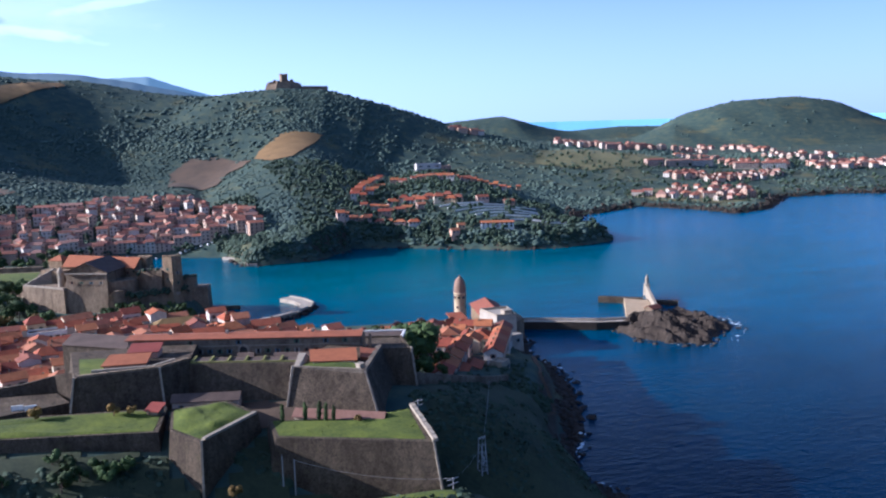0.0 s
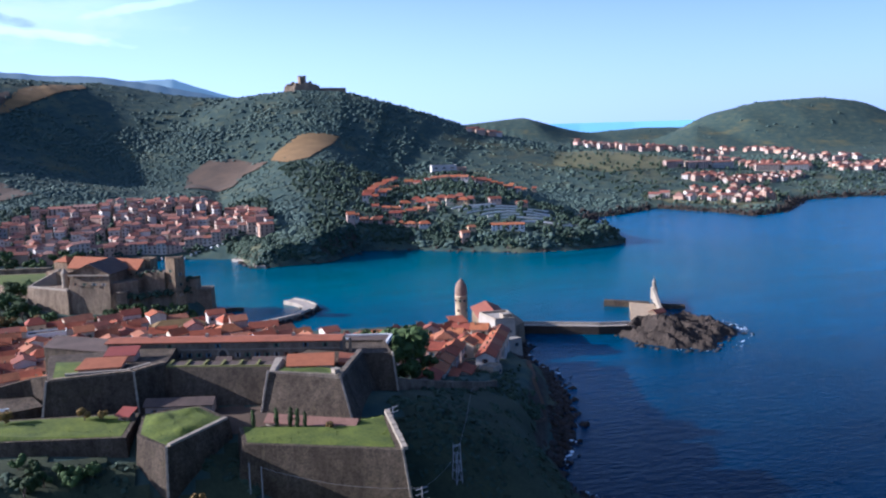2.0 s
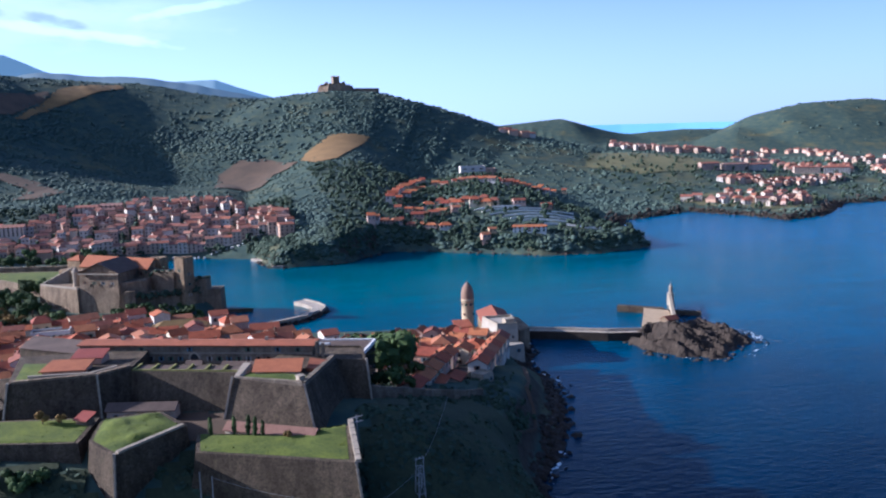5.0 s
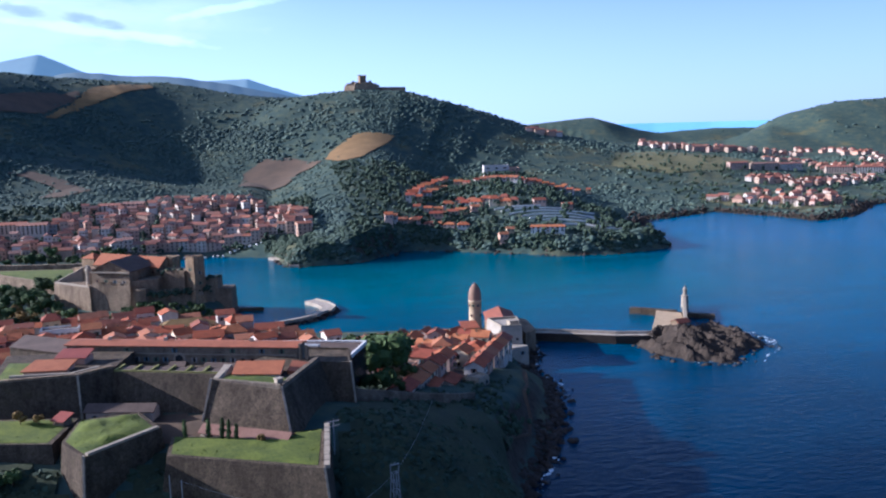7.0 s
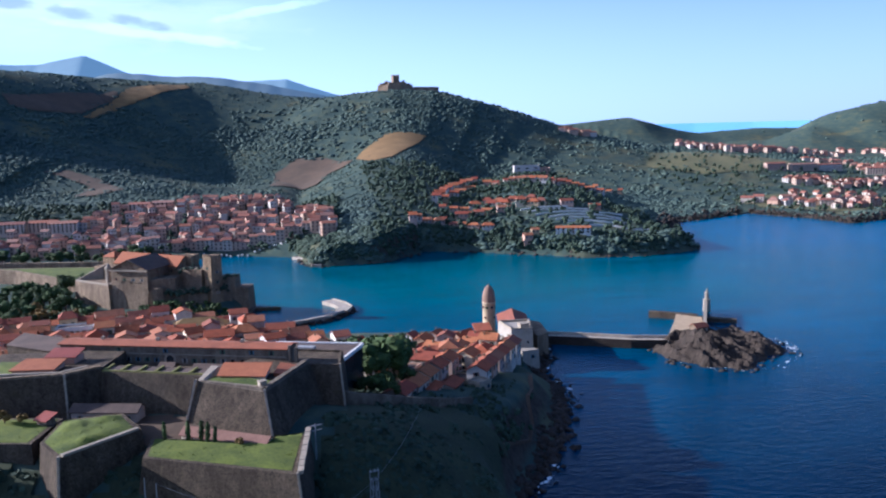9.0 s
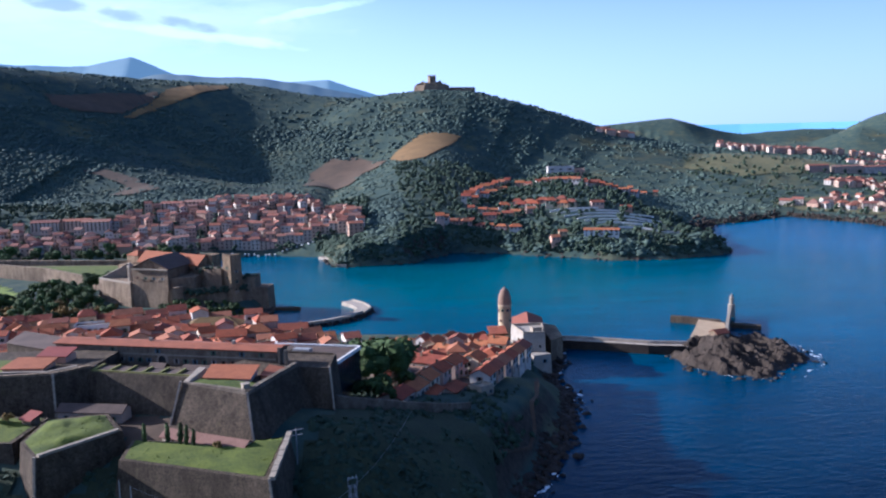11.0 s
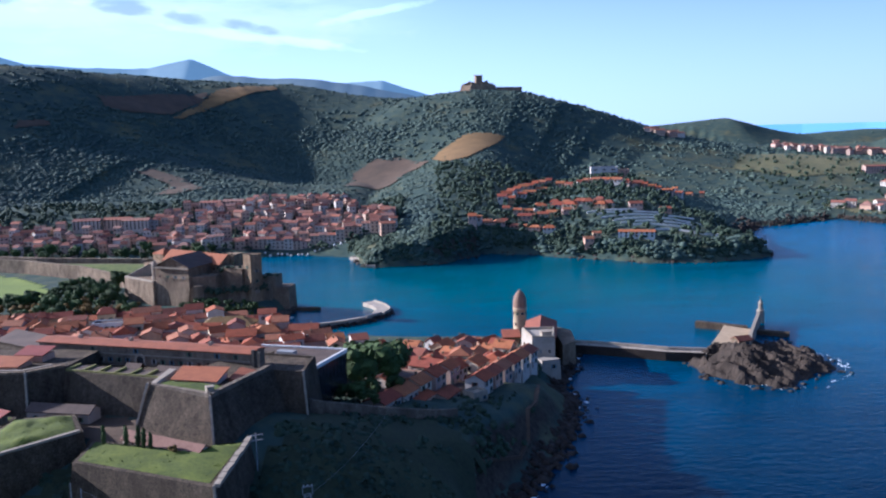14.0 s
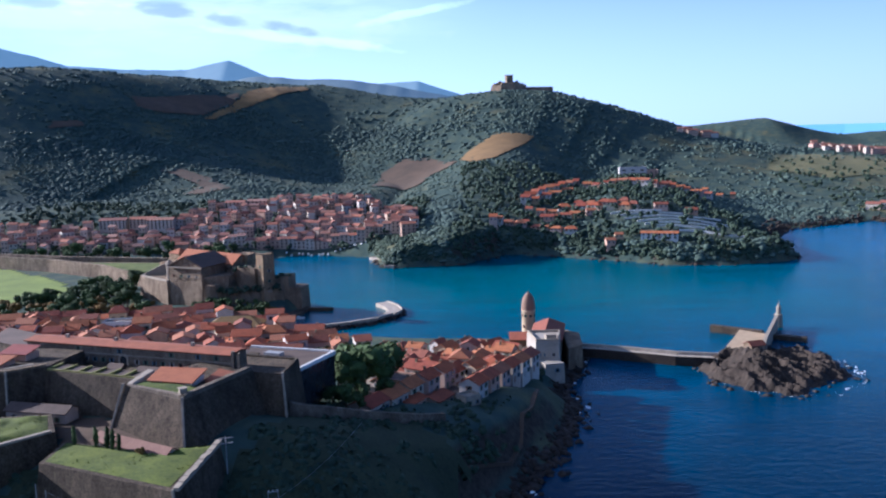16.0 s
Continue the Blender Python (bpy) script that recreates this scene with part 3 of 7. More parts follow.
# upright glowing sheet in place of the sea beyond the water plane
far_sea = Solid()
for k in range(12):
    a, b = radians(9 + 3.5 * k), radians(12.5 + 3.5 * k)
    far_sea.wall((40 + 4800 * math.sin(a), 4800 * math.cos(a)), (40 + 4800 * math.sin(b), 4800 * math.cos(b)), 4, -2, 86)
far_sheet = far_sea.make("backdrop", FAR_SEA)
tagged(far_sheet, "upright glowing sheet for the pale far sea up to the horizon", "sea", kind="structure")


# ---- kinds of things ----
def icosa():
    p = (1 + 5 ** 0.5) / 2
    v = [(-1, p, 0), (1, p, 0), (-1, -p, 0), (1, -p, 0), (0, -1, p), (0, 1, p), (0, -1, -p), (0, 1, -p), (p, 0, -1), (p, 0, 1), (-p, 0, -1), (-p, 0, 1)]
    f = [(0, 11, 5), (0, 5, 1), (0, 1, 7), (0, 7, 10), (0, 10, 11), (1, 5, 9), (5, 11, 4), (11, 10, 2), (10, 7, 6), (7, 1, 8), (3, 9, 4), (3, 4, 2), (3, 2, 6), (3, 6, 8), (3, 8, 9), (4, 9, 5), (2, 4, 11), (6, 2, 10), (8, 6, 7), (9, 8, 1)]
    return np.array(v) / np.linalg.norm(v[0]), np.array(f)


def icosa_fine():
    v, f = icosa()
    v, out, seen = v.tolist(), [], {}

    def mid(a, b):
        k = (min(a, b), max(a, b))
        if k not in seen:
            p = (np.array(v[a]) + np.array(v[b])) / 2
            v.append((p / np.linalg.norm(p)).tolist())
            seen[k] = len(v) - 1
        return seen[k]

    for a, b, c in f:
        ab, bc, ca = mid(a, b), mid(b, c), mid(c, a)
        out += [(a, ab, ca), (b, bc, ab), (c, ca, bc), (ab, bc, ca)]
    return np.array(v), np.array(out)


def clumps(name, places, sizes, mat, rng, squash=0.75, jitter=0.3, fine=False, parent=None, smooth=False):
    """Many rough lumps, one mesh."""
    bv, bf = icosa_fine() if fine else icosa()
    places, sizes = np.asarray(places, float), np.asarray(sizes, float)
    n = len(places)
    v = np.repeat(bv[None], n, 0) * (1 + rng.uniform(-jitter, jitter, (n, len(bv), 1)))
    turn = rng.uniform(0, 2 * np.pi, n)
    c, s = np.cos(turn)[:, None], np.sin(turn)[:, None]
    stretch = rng.uniform(0.75, 1.35, (n, 1))
    x, y = v[..., 0] * stretch, v[..., 1] / stretch
    v = np.stack([x * c - y * s, x * s + y * c, v[..., 2] * squash], -1) * sizes[:, None, None] + places[:, None]
    f = (bf[None] + (np.arange(n) * len(bv))[:, None, None]).reshape(-1, 3)
    me = bpy.data.meshes.new(name)
    me.vertices.add(n * len(bv))
    me.vertices.foreach_set("co", v.ravel())
    me.loops.add(f.size)
    me.loops.foreach_set("vertex_index", f.ravel().astype(np.int32))
    me.polygons.add(len(f))
    me.polygons.foreach_set("loop_start", np.arange(0, f.size, 3, dtype=np.int32))
    me.update(calc_edges=True)
    me.materials.append(mat)
    if smooth:
        me.polygons.foreach_set("use_smooth", [True] * len(me.polygons))
    ob = new(name, me)
    if parent:
        ob.parent = parent
    return ob


def leaf_crown(name, lobes, per, size, mat, parent, rng):
    """Small leaf sprays round a set of lobes (x, y, z, radius)."""
    verts, faces = [], []
    for lx, ly, lz, r in lobes:
        for _ in range(per):
            d = rng.normal(size=3)
            d /= np.linalg.norm(d)
            p = np.array([lx, ly, lz]) + d * r * rng.uniform(0.55, 1.05) * np.array([1, 1, 0.8])
            a = np.cross(d, rng.normal(size=3))
            a /= np.linalg.norm(a)
            b = np.cross(d, a) + d * rng.uniform(-0.5, 0.5)
            s = size * rng.uniform(0.6, 1.3)
            k = len(verts)
            verts += [tuple(p - a * s * 0.5), tuple(p + b * s * 0.6), tuple(p + a * s * 0.5), tuple(p - b * s * 0.6)]
            faces += [(k, k + 1, k + 2, k + 3)]
    for lx, ly, lz, r in lobes:   # shaded inner mass of twigs
        bv, bf = icosa()
        k = len(verts)
        q = bv * (1 + rng.uniform(-0.25, 0.25, (12, 1))) * r * 0.72 * np.array([1, 1, 0.8]) + np.array([lx, ly, lz])
        verts += [tuple(p) for p in q]
        faces += [tuple(int(i) + k for i in f) for f in bf]
    return mesh_object(name, verts, faces, mat, parent)


def make_tree(kind, seed):
    rng = np.random.default_rng(seed)
    root = empty("tree")
    if kind == "pine":
        h, r, mat, name = 11.0, 4.6, LEAF, "broad dark green pine tree with a rounded crown"
        lobes = [(r * 0.6 * math.cos(a) * q, r * 0.6 * math.sin(a) * q, h * 0.62 + rng.uniform(-1.5, 2.6), rng.uniform(1.5, 2.5)) for a, q in zip(rng.uniform(0, 6.3, 13), rng.uniform(0.2, 1.25, 13))]
    elif kind == "cypress":
        h, r, mat, name = 8.0, 1.0, LEAF, "slender dark green cypress tree"
        lobes = [(rng.uniform(-.15, .15), rng.uniform(-.15, .15), 0.9 + 0.75 * k, 1.05 - abs(k - 3) * 0.09 - (0.25 if k > 7 else 0)) for k in range(9)]
    elif kind == "autumn":
        h, r, mat, name = 7.5, 3.0, AUTUMN, "broadleaf tree with yellow-brown autumn leaves"
        lobes = [(r * 0.6 * math.cos(a), r * 0.6 * math.sin(a), h * 0.6 + rng.uniform(-1.2, 1.8), rng.uniform(1.1, 1.8)) for a in rng.uniform(0, 6.3, 9)]
    else:
        h, r, mat, name = 8.0, 3.3, LEAF, "round green broadleaf tree"
        lobes = [(r * 0.6 * math.cos(a), r * 0.6 * math.sin(a), h * 0.58 + rng.uniform(-1.4, 2.0), rng.uniform(1.2, 2.0)) for a in rng.uniform(0, 6.3, 10)]
    trunk = Solid().lathe(0, 0, [(0.32, -1.0), (0.24, h * 0.3), (0.1, h * 0.62)], 7)
    for lx, ly, lz, lr in lobes[:6]:
        trunk.loft([(0.09 * math.cos(i * 2.1), 0.09 * math.sin(i * 2.1), h * 0.3) for i in range(3)], [(lx + 0.03 * math.cos(i * 2.1), ly + 0.03 * math.sin(i * 2.1), lz) for i in range(3)])
    trunk.make("trunk", BARK, root)
    leaf_crown("crown", lobes, 60, 0.85 if kind != "cypress" else 0.5, mat, root, rng)
    return tagged(root, name, "tree", kind + " trees")


TREES = {}


def tree(kind, x, y, scale=1.0, z=None, turn=None):
    rnd = random.Random(int(x * 13 + y * 7))
    key = (kind, rnd.randrange(3))
    m = pose(x, y, ground_at(x, y) if z is None else z, 0, 0, rnd.uniform(0, 360) if turn is None else turn)
    if key not in TREES:
        TREES[key] = make_tree(kind, len(TREES) + 40)
        TREES[key].matrix_basis = m @ Matrix.Scale(scale, 4)
        return TREES[key]
    c = copy_thing(TREES[key], m)
    c.matrix_basis = m @ Matrix.Scale(scale, 4)
    return c


def window_mesh(w=1.0, h=1.4):
    """Pane in a frame between two open shutters, facing -y."""
    s = Solid()
    s.box(0, -0.03, -h / 2, w, 0.06, h)
    n_pane = len(s.f)
    s.box(-w * 0.78, -0.06, -h / 2, w * 0.46, 0.08, h).box(w * 0.78, -0.06, -h / 2, w * 0.46, 0.08, h)
    n_shut = len(s.f)
    s.box(0, -0.05, -h / 2 - 0.1, w * 1.1, 0.16, 0.1)
    me = bpy.data.meshes.new("window")
    me.from_pydata(s.v, [], s.f)
    for m in (GLASS_DARK, SHUTTER, PALE_STONE):
        me.materials.append(m)
    for k, p in enumerate(me.polygons):
        p.material_index = 0 if k < n_pane else 1 if k < n_shut else 2
    return me


def door_mesh():
    s = Solid().box(0, -0.03, 0, 1.1, 0.08, 2.1)
    me = bpy.data.meshes.new("door")
    me.from_pydata(s.v, [], s.f)
    me.materials.append(SHUTTER)
    return me


WINDOW, DOOR, SLIT = window_mesh(), door_mesh(), window_mesh(0.7, 1.1)


def put(name, me, parent, x, y, z, turn):
    ob = new(name, me)
    ob.parent = parent
    ob.matrix_basis = pose(x, y, z, 0, 0, turn)
    return ob


def gable(w, d, z, rise, over=0.45, thick=0.22, hip=0.0):
    """A tiled roof on a w x d house, ridge along x."""
    s = Solid()
    x, y, xr = w / 2 + over, d / 2 + over, w / 2 + over - hip
    drop = rise * over / (d / 2)
    lo, hi = z - drop, z + rise
    for o in (0.0,):
        ring_top = [(-x, -y, lo + thick), (x, -y, lo + thick), (x, y, lo + thick), (-x, y, lo + thick), (-xr, 0, hi + thick), (xr, 0, hi + thick)]
        ring_low = [(a, b, c - thick) for a, b, c in ring_top]
        if not hip:   # two slabs, open at the gable ends
            s.add(ring_top + ring_low, [(0, 1, 5, 4), (2, 3, 4, 5), (7, 6, 10, 11), (9, 8, 11, 10), (1, 0, 6, 7), (3, 2, 8, 9), (1, 7, 11, 5), (5, 11, 8, 2), (0, 4, 10, 6), (4, 3, 9, 10)])
            continue
        s.add(ring_top + ring_low, [(0, 1, 5, 4), (2, 3, 4, 5), (1, 2, 5), (3, 0, 4), (7, 6, 10, 11), (9, 8, 11, 10), (8, 7, 11), (6, 9, 10), (1, 0, 6, 7), (3, 2, 8, 9), (2, 1, 7, 8), (0, 3, 9, 6)])
    return s


def make_house(w, d, h, rise, flat=False, hip=0.0, label="plastered house with a clay tile roof", floors=2, chim=True, detail=True, base=4.0, sparse=False, walls=None, name="house"):
    root = empty(name)
    wall = Solid().box(0, 0, -base, w, d, h + base)
    if not flat and not hip:
        wall.add([(-w / 2, -d / 2, h), (-w / 2, d / 2, h), (-w / 2, 0, h + rise), (w / 2, -d / 2, h), (w / 2, d / 2, h), (w / 2, 0, h + rise)], [(0, 2, 1), (3, 4, 5)])
    if flat:
        wall.wall((-w / 2, -d / 2 + .15), (w / 2, -d / 2 + .15), 0.3, h, h + 0.7).wall((-w / 2, d / 2 - .15), (w / 2, d / 2 - .15), 0.3, h, h + 0.7)
        wall.wall((-w / 2 + .15, -d / 2 + .3), (-w / 2 + .15, d / 2 - .3), 0.3, h, h + 0.7).wall((w / 2 - .15, -d / 2 + .3), (w / 2 - .15, d / 2 - .3), 0.3, h, h + 0.7)
    wall.make("wall", walls or PLASTER, root)
    if flat:
        Solid().box(0, 0, h, w - 0.7, d - 0.7, 0.12).make("roof", BROWN_ROOF, root)
    else:
        gable(w, d, h, rise, hip=hip).make("roof", TILES, root)
        if chim:
            Solid().box(w * 0.25, d * 0.15, h + rise * 0.5, 0.6, 0.6, rise * 0.5 + 0.5).box(w * 0.25, d * 0.15, h + rise + 0.5, 0.8, 0.8, 0.1).make("chimney", CASTLE_STONE, root)
    step = 2.6 if detail else 3.4
    for fl in range(floors):
        z = 1.7 + fl * (h - 0.6) / floors
        if sparse and fl < floors - 1:
            continue
        for k in range(max(1, int(w / step))):
            x = (k + 0.5) * w / max(1, int(w / step)) - w / 2
            if fl == 0 and k == 0:
                put("door", DOOR, root, x, -d / 2, 0, 0)
            else:
                put("window", WINDOW, root, x, -d / 2, z, 0)
            if detail and fl == floors - 1:
                put("window", WINDOW, root, x, d / 2, z, 180)
        for k in range(1 if not detail else max(1, int(d / 4))):
            y = (k + 0.5) * d / max(1, int(d / 4)) - d / 2 if detail else 0
            put("window", WINDOW, root, w / 2, y, z, 90)
            if detail:
                put("window", WINDOW, root, -w / 2, y, z, -90)
    return tagged(root, label, name)


HOUSE_KINDS = {
    "small": dict(w=7, d=6.5, h=5.6, rise=1.7), "tall": dict(w=7.5, d=7, h=8.2, rise=1.8, floors=3), "long": dict(w=12, d=7.5, h=6.2, rise=1.9),
    "wide": dict(w=10, d=9, h=6.6, rise=2.2, hip=3.2), "low": dict(w=9, d=7, h=3.6, rise=1.5, floors=1), "flat": dict(w=9, d=8, h=6.4, rise=0, flat=True, label="plastered house with a flat roof"),
    "far_small": dict(w=9, d=8, h=5.8, rise=1.8, detail=False, chim=False), "far_long": dict(w=16, d=9, h=7.0, rise=2.0, detail=False, chim=False),
    "far_tall": dict(w=10, d=9, h=9.5, rise=1.9, floors=3, detail=False, chim=False), "far_hip": dict(w=12, d=10, h=6.2, rise=2.2, hip=3.6, detail=False, chim=False),
    "far_flat": dict(w=13, d=9, h=7.5, rise=0, flat=True, detail=False, label="pale house with a flat roof"),
    "town_small": dict(w=7.6, d=7.2, h=7.0, rise=1.5, detail=False, sparse=True), "town_long": dict(w=11.5, d=7.5, h=6.6, rise=1.6, detail=False, sparse=True), "town_tall": dict(w=7.2, d=7.4, h=9.2, rise=1.4, floors=3, detail=False, sparse=True, chim=False),
    "town_hip": dict(w=9.0, d=8.4, h=7.2, rise=1.9, hip=3.0, detail=False, sparse=True), "town_white": dict(w=16, d=8, h=6.4, rise=0, flat=True, sparse=True, walls=WHITE, label="long white house with a flat roof and dark windows"),
    "villa_town_small": dict(w=8.5, d=7.5, h=5.6, rise=1.5, detail=False, sparse=True, chim=False, label="small pink-plastered villa with a clay tile roof", name="villa"), "villa_town_long": dict(w=12.5, d=7.8, h=5.4, rise=1.5, detail=False, sparse=True, chim=False, label="long plastered villa with a clay tile roof", name="villa"),
    "villa_villa": dict(w=11.5, d=8.5, h=4.6, rise=1.7, hip=3.4, detail=False, sparse=True, chim=False, label="broad villa with a low clay tile roof", name="villa"), "villa_white": dict(w=26, d=8, h=4.6, rise=1.2, detail=False, chim=False, walls=WHITE, label="long white villa with a red tile roof", name="villa"),
    "block": dict(w=38, d=12, h=11.0, rise=1.6, floors=4, detail=False, chim=False, label="long pale apartment block with rows of windows"),
}
HOUSES = {}


def house(kind, x, y, turn, z=None, group="", sx=1.0, sy=1.0, sz=1.0):
    if FAR is not None and kind in FAR_KINDS:
        w, d, h, rise, hip, floors = FAR_KINDS[kind]
        FAR.house(x, y, ground_at(x, y) if z is None else z, w * sx, d * sy, h * sz, rise, turn, hip, floors, kind == "far_flat")
        return None
    m = pose(x, y, ground_at(x, y) if z is None else z, 0, 0, turn)
    if kind not in HOUSES:
        ob = HOUSES[kind] = make_house(**HOUSE_KINDS[kind])
    else:
        ob = copy_thing(HOUSES[kind], m)
    ob.matrix_basis = m @ Matrix.Diagonal((sx, sy, sz, 1))
    if group:
        ob["group"] = group
    return ob


class Village:
    """Houses too far off to count: walls, roofs and dark windows in one mesh."""

    def __init__(self):
        self.wall, self.roof, self.pane = Solid(), Solid(), Solid()

    def house(self, x, y, z, w, d, h, rise, turn, hip, floors, flat=False):
        c, s = math.cos(radians(turn)), math.sin(radians(turn))

        def place(solid, into):
            into.add([(x + c * a - s * b, y + s * a + c * b, z + e) for a, b, e in solid.v], solid.f)

        body = Solid().box(0, 0, -4, w, d, h + 4)
        if flat:
            place(Solid().box(0, 0, h, w * 0.94, d * 0.94, 0.3), self.wall)
        elif not hip:
            n = len(body.v)
            body.add([(-w / 2, -d / 2, h), (-w / 2, d / 2, h), (-w / 2, 0, h + rise), (w / 2, -d / 2, h), (w / 2, d / 2, h), (w / 2, 0, h + rise)], [(0, 2, 1), (3, 4, 5)])
        place(body, self.wall)
        if not flat:
            place(gable(w, d, h, rise, hip=hip), self.roof)
        for fl in range(floors):
            e = 1.0 + fl * (h - 0.6) / floors
            k = max(2, int(w / 3.2))
            for i in range(k):
                place(Solid().box((i + 0.5) * w / k - w / 2, -d / 2 - 0.02, e, 1.2, 0.12, 1.5), self.pane)
            for i in (-0.25, 0.25):
                place(Solid().box(w / 2 + 0.02, i * d, e, 0.12, 1.1, 1.5), self.pane)
                place(Solid().box(-w / 2 - 0.02, i * d, e, 0.12, 1.1, 1.5), self.pane)

    def make(self, label):
        parts = ((self.wall, PLASTER_FAR), (self.roof, TILES_FAR), (self.pane, GLASS_DARK))
        v, f, mi = [], [], []
        for k, (s, _) in enumerate(parts):
            f += [tuple(i + len(v) for i in q) for q in s.f]
            mi += [k] * len(s.f)
            v += s.v
        ob = mesh_object("village", v, f, None)
        for _, m in parts:
            ob.data.materials.append(m)
        ob.data.polygons.foreach_set("material_index", mi)
        return tagged(ob, label, "houses", kind="stuff")


FAR_KINDS = {"town_small": (7.6, 7.2, 7.0, 1.5, 0, 2), "town_long": (11.5, 7.5, 6.6, 1.6, 0, 2), "town_tall": (7.2, 7.4, 9.2, 1.4, 0, 3), "town_hip": (9.0, 8.4, 7.2, 1.9, 3.0, 2), "far_small": (9, 8, 5.8, 1.8, 0, 2), "far_long": (16, 9, 7, 2, 0, 2), "far_tall": (10, 9, 9.5, 1.9, 0, 3), "far_hip": (12, 10, 6.2, 2.2, 3.6, 2), "far_flat": (13, 9, 7.5, 0, 0, 2), "block": (38, 12, 11, 1.6, 0, 4)}
FAR = None


def inside(x, y, poly):
    r = False
    for (ax, ay), (bx, by) in zip(poly, poly[1:] + poly[:1]):
        if (ay > y) != (by > y) and x < ax + (y - ay) / (by - ay) * (bx - ax):
            r = not r
    return r


TAKEN = []


def free_spot(x, y, r):
    if TAKEN:
        t = np.array(TAKEN)
        if ((x - t[:, 0]) ** 2 + (y - t[:, 1]) ** 2 < (r + t[:, 2]) ** 2).any():
            return False
    TAKEN.append((x, y, r))
    return True


def scatter_houses(poly, kinds, count, radius, turn, spread, group, seed, shore=6.0, size=1.0, tall=1.0):
    rnd = random.Random(seed)
    xs, ys = [p[0] for p in poly], [p[1] for p in poly]
    made = tries = 0
    while made < count and tries < count * 30:
        tries += 1
        x, y = rnd.uniform(min(xs), max(xs)), rnd.uniform(min(ys), max(ys))
        if not inside(x, y, poly) or float(read_table(SHORE, np.array([x]), np.array([y]))[0]) < shore or not free_spot(x, y, radius):
            continue
        made += 1
        house(rnd.choice(kinds), x, y, turn + rnd.gauss(0, spread) + rnd.choice((0, 0, 90, 180)), None, group, size * rnd.uniform(0.75, 1.2), size * rnd.uniform(0.85, 1.1), size * tall * rnd.uniform(0.85, 1.25))


def grassy(name, ring, z, parent, mat, seed, rise=0.5, label=""):
    """An uneven patch of turf on a level top."""
    rng = np.random.default_rng(seed)
    cx, cy = sum(p[0] for p in ring) / len(ring), sum(p[1] for p in ring) / len(ring)
    pts = []
    for (ax, ay), (bx, by) in zip(ring, ring[1:] + ring[:1]):
        k = max(2, int(math.hypot(bx - ax, by - ay) / 1.5))
        pts += [(ax + (bx - ax) * i / k, ay + (by - ay) * i / k) for i in range(k)]
    verts, faces, rings = [], [], 6
    for q in range(rings):
        f = 1 - q / rings
        for x, y in pts:
            hz = z + (0.05 if q == 0 else rise * (0.55 + 0.6 * float(fbm(cx + (x - cx) * f, cy + (y - cy) * f, 5, 3, seed)) + 0.08 * rng.random()) * min(1, q / 2))
            verts.append((cx + (x - cx) * f, cy + (y - cy) * f, hz))
    n = len(pts)
    for q in range(rings - 1):
        faces += [(q * n + i, q * n + (i + 1) % n, (q + 1) * n + (i + 1) % n, (q + 1) * n + i) for i in range(n)]
    verts.append((cx, cy, z + rise * 0.6))
    faces += [((rings - 1) * n + i, (rings - 1) * n + (i + 1) % n, rings * n) for i in range(n)]
    return mesh_object(name, verts, faces, mat, parent, label, smooth=True)


# ---- the fort on the headland ----
def quoin(a, b, width=0.42):
    """A strip of pale dressed stones up a corner, from a to b."""
    s, n = Solid(), 14
    for k in range(n):
        f, g = k / n, (k + 0.9) / n
        p, q = Vector(a).lerp(Vector(b), f), Vector(a).lerp(Vector(b), g)
        w = width * (0.62 if k % 2 else 0.5)
        s.loft([(p.x - w, p.y - w, p.z), (p.x + w, p.y - w, p.z), (p.x + w, p.y + w, p.z), (p.x - w, p.y + w, p.z)], [(q.x - w, q.y - w, q.z), (q.x + w, q.y - w, q.z), (q.x + w, q.y + w, q.z), (q.x - w, q.y + w, q.z)])
    return s


def parapet(ring, z, thick, high, closed=True):
    s = Solid()
    pairs = list(zip(ring, ring[1:] + ring[:1])) if closed else list(zip(ring, ring[1:]))
    for a, b in pairs:
        s.wall(a, b, thick, z, z + high)
    return s


fort = tagged(empty("fortress"), "old stone fortress with bastions, barracks and grassy ramparts", "fortress")

# right-hand bastion with battered faces
b_low, b_top = [(4.6, 194.7, 26), (26.8, 182.6, 26), (38, 212, 26), (20, 226, 26)], [(8.0, 199.8, 40.4), (24, 191, 39.6), (33, 214, 39.6), (20, 219, 40.6)]
bast = Solid().loft(b_low, b_top).make("bastion", STONE, fort, "battered masonry bastion")
# parapet lighter than the wall, its sunlit top put into the colour
parapet([(8.6, 200.2), (24, 191.8), (32.4, 213.6)], 39.6, 1.2, 1.0, False).split("parapet", BARRACK_STONE, bast)
quoin((26.6, 183.2, 27), (24.1, 191.0, 40.4)).split("corner_stone", PALE_STONE, bast)
quoin((5.0, 195.3, 28), (8.0, 199.6, 41)).split("corner_stone", PALE_STONE, bast)
grassy("turf", [(9.8, 201), (23.4, 193.4), (25.5, 197.2), (13.5, 205)], 40.3, bast, GRASS, 1, 0.5)
hall = tagged(empty("bastion_house"), "low building with an orange tile roof on the bastion", "building")
Solid().prism([(13.0, 202.0), (23.2, 199.2), (24.2, 205.8), (13.6, 208.0)], 39.5, 41.0).make("wall", PLASTER, hall)
Solid().loft([(12.4, 201.5, 40.8), (23.7, 198.5, 40.8), (24.8, 206.3, 42.0), (13.2, 208.5, 42.0)], [(12.4, 201.5, 41.05), (23.7, 198.5, 41.05), (24.8, 206.3, 42.25), (13.2, 208.5, 42.25)]).make("roof", ORANGE_ROOF, hall)
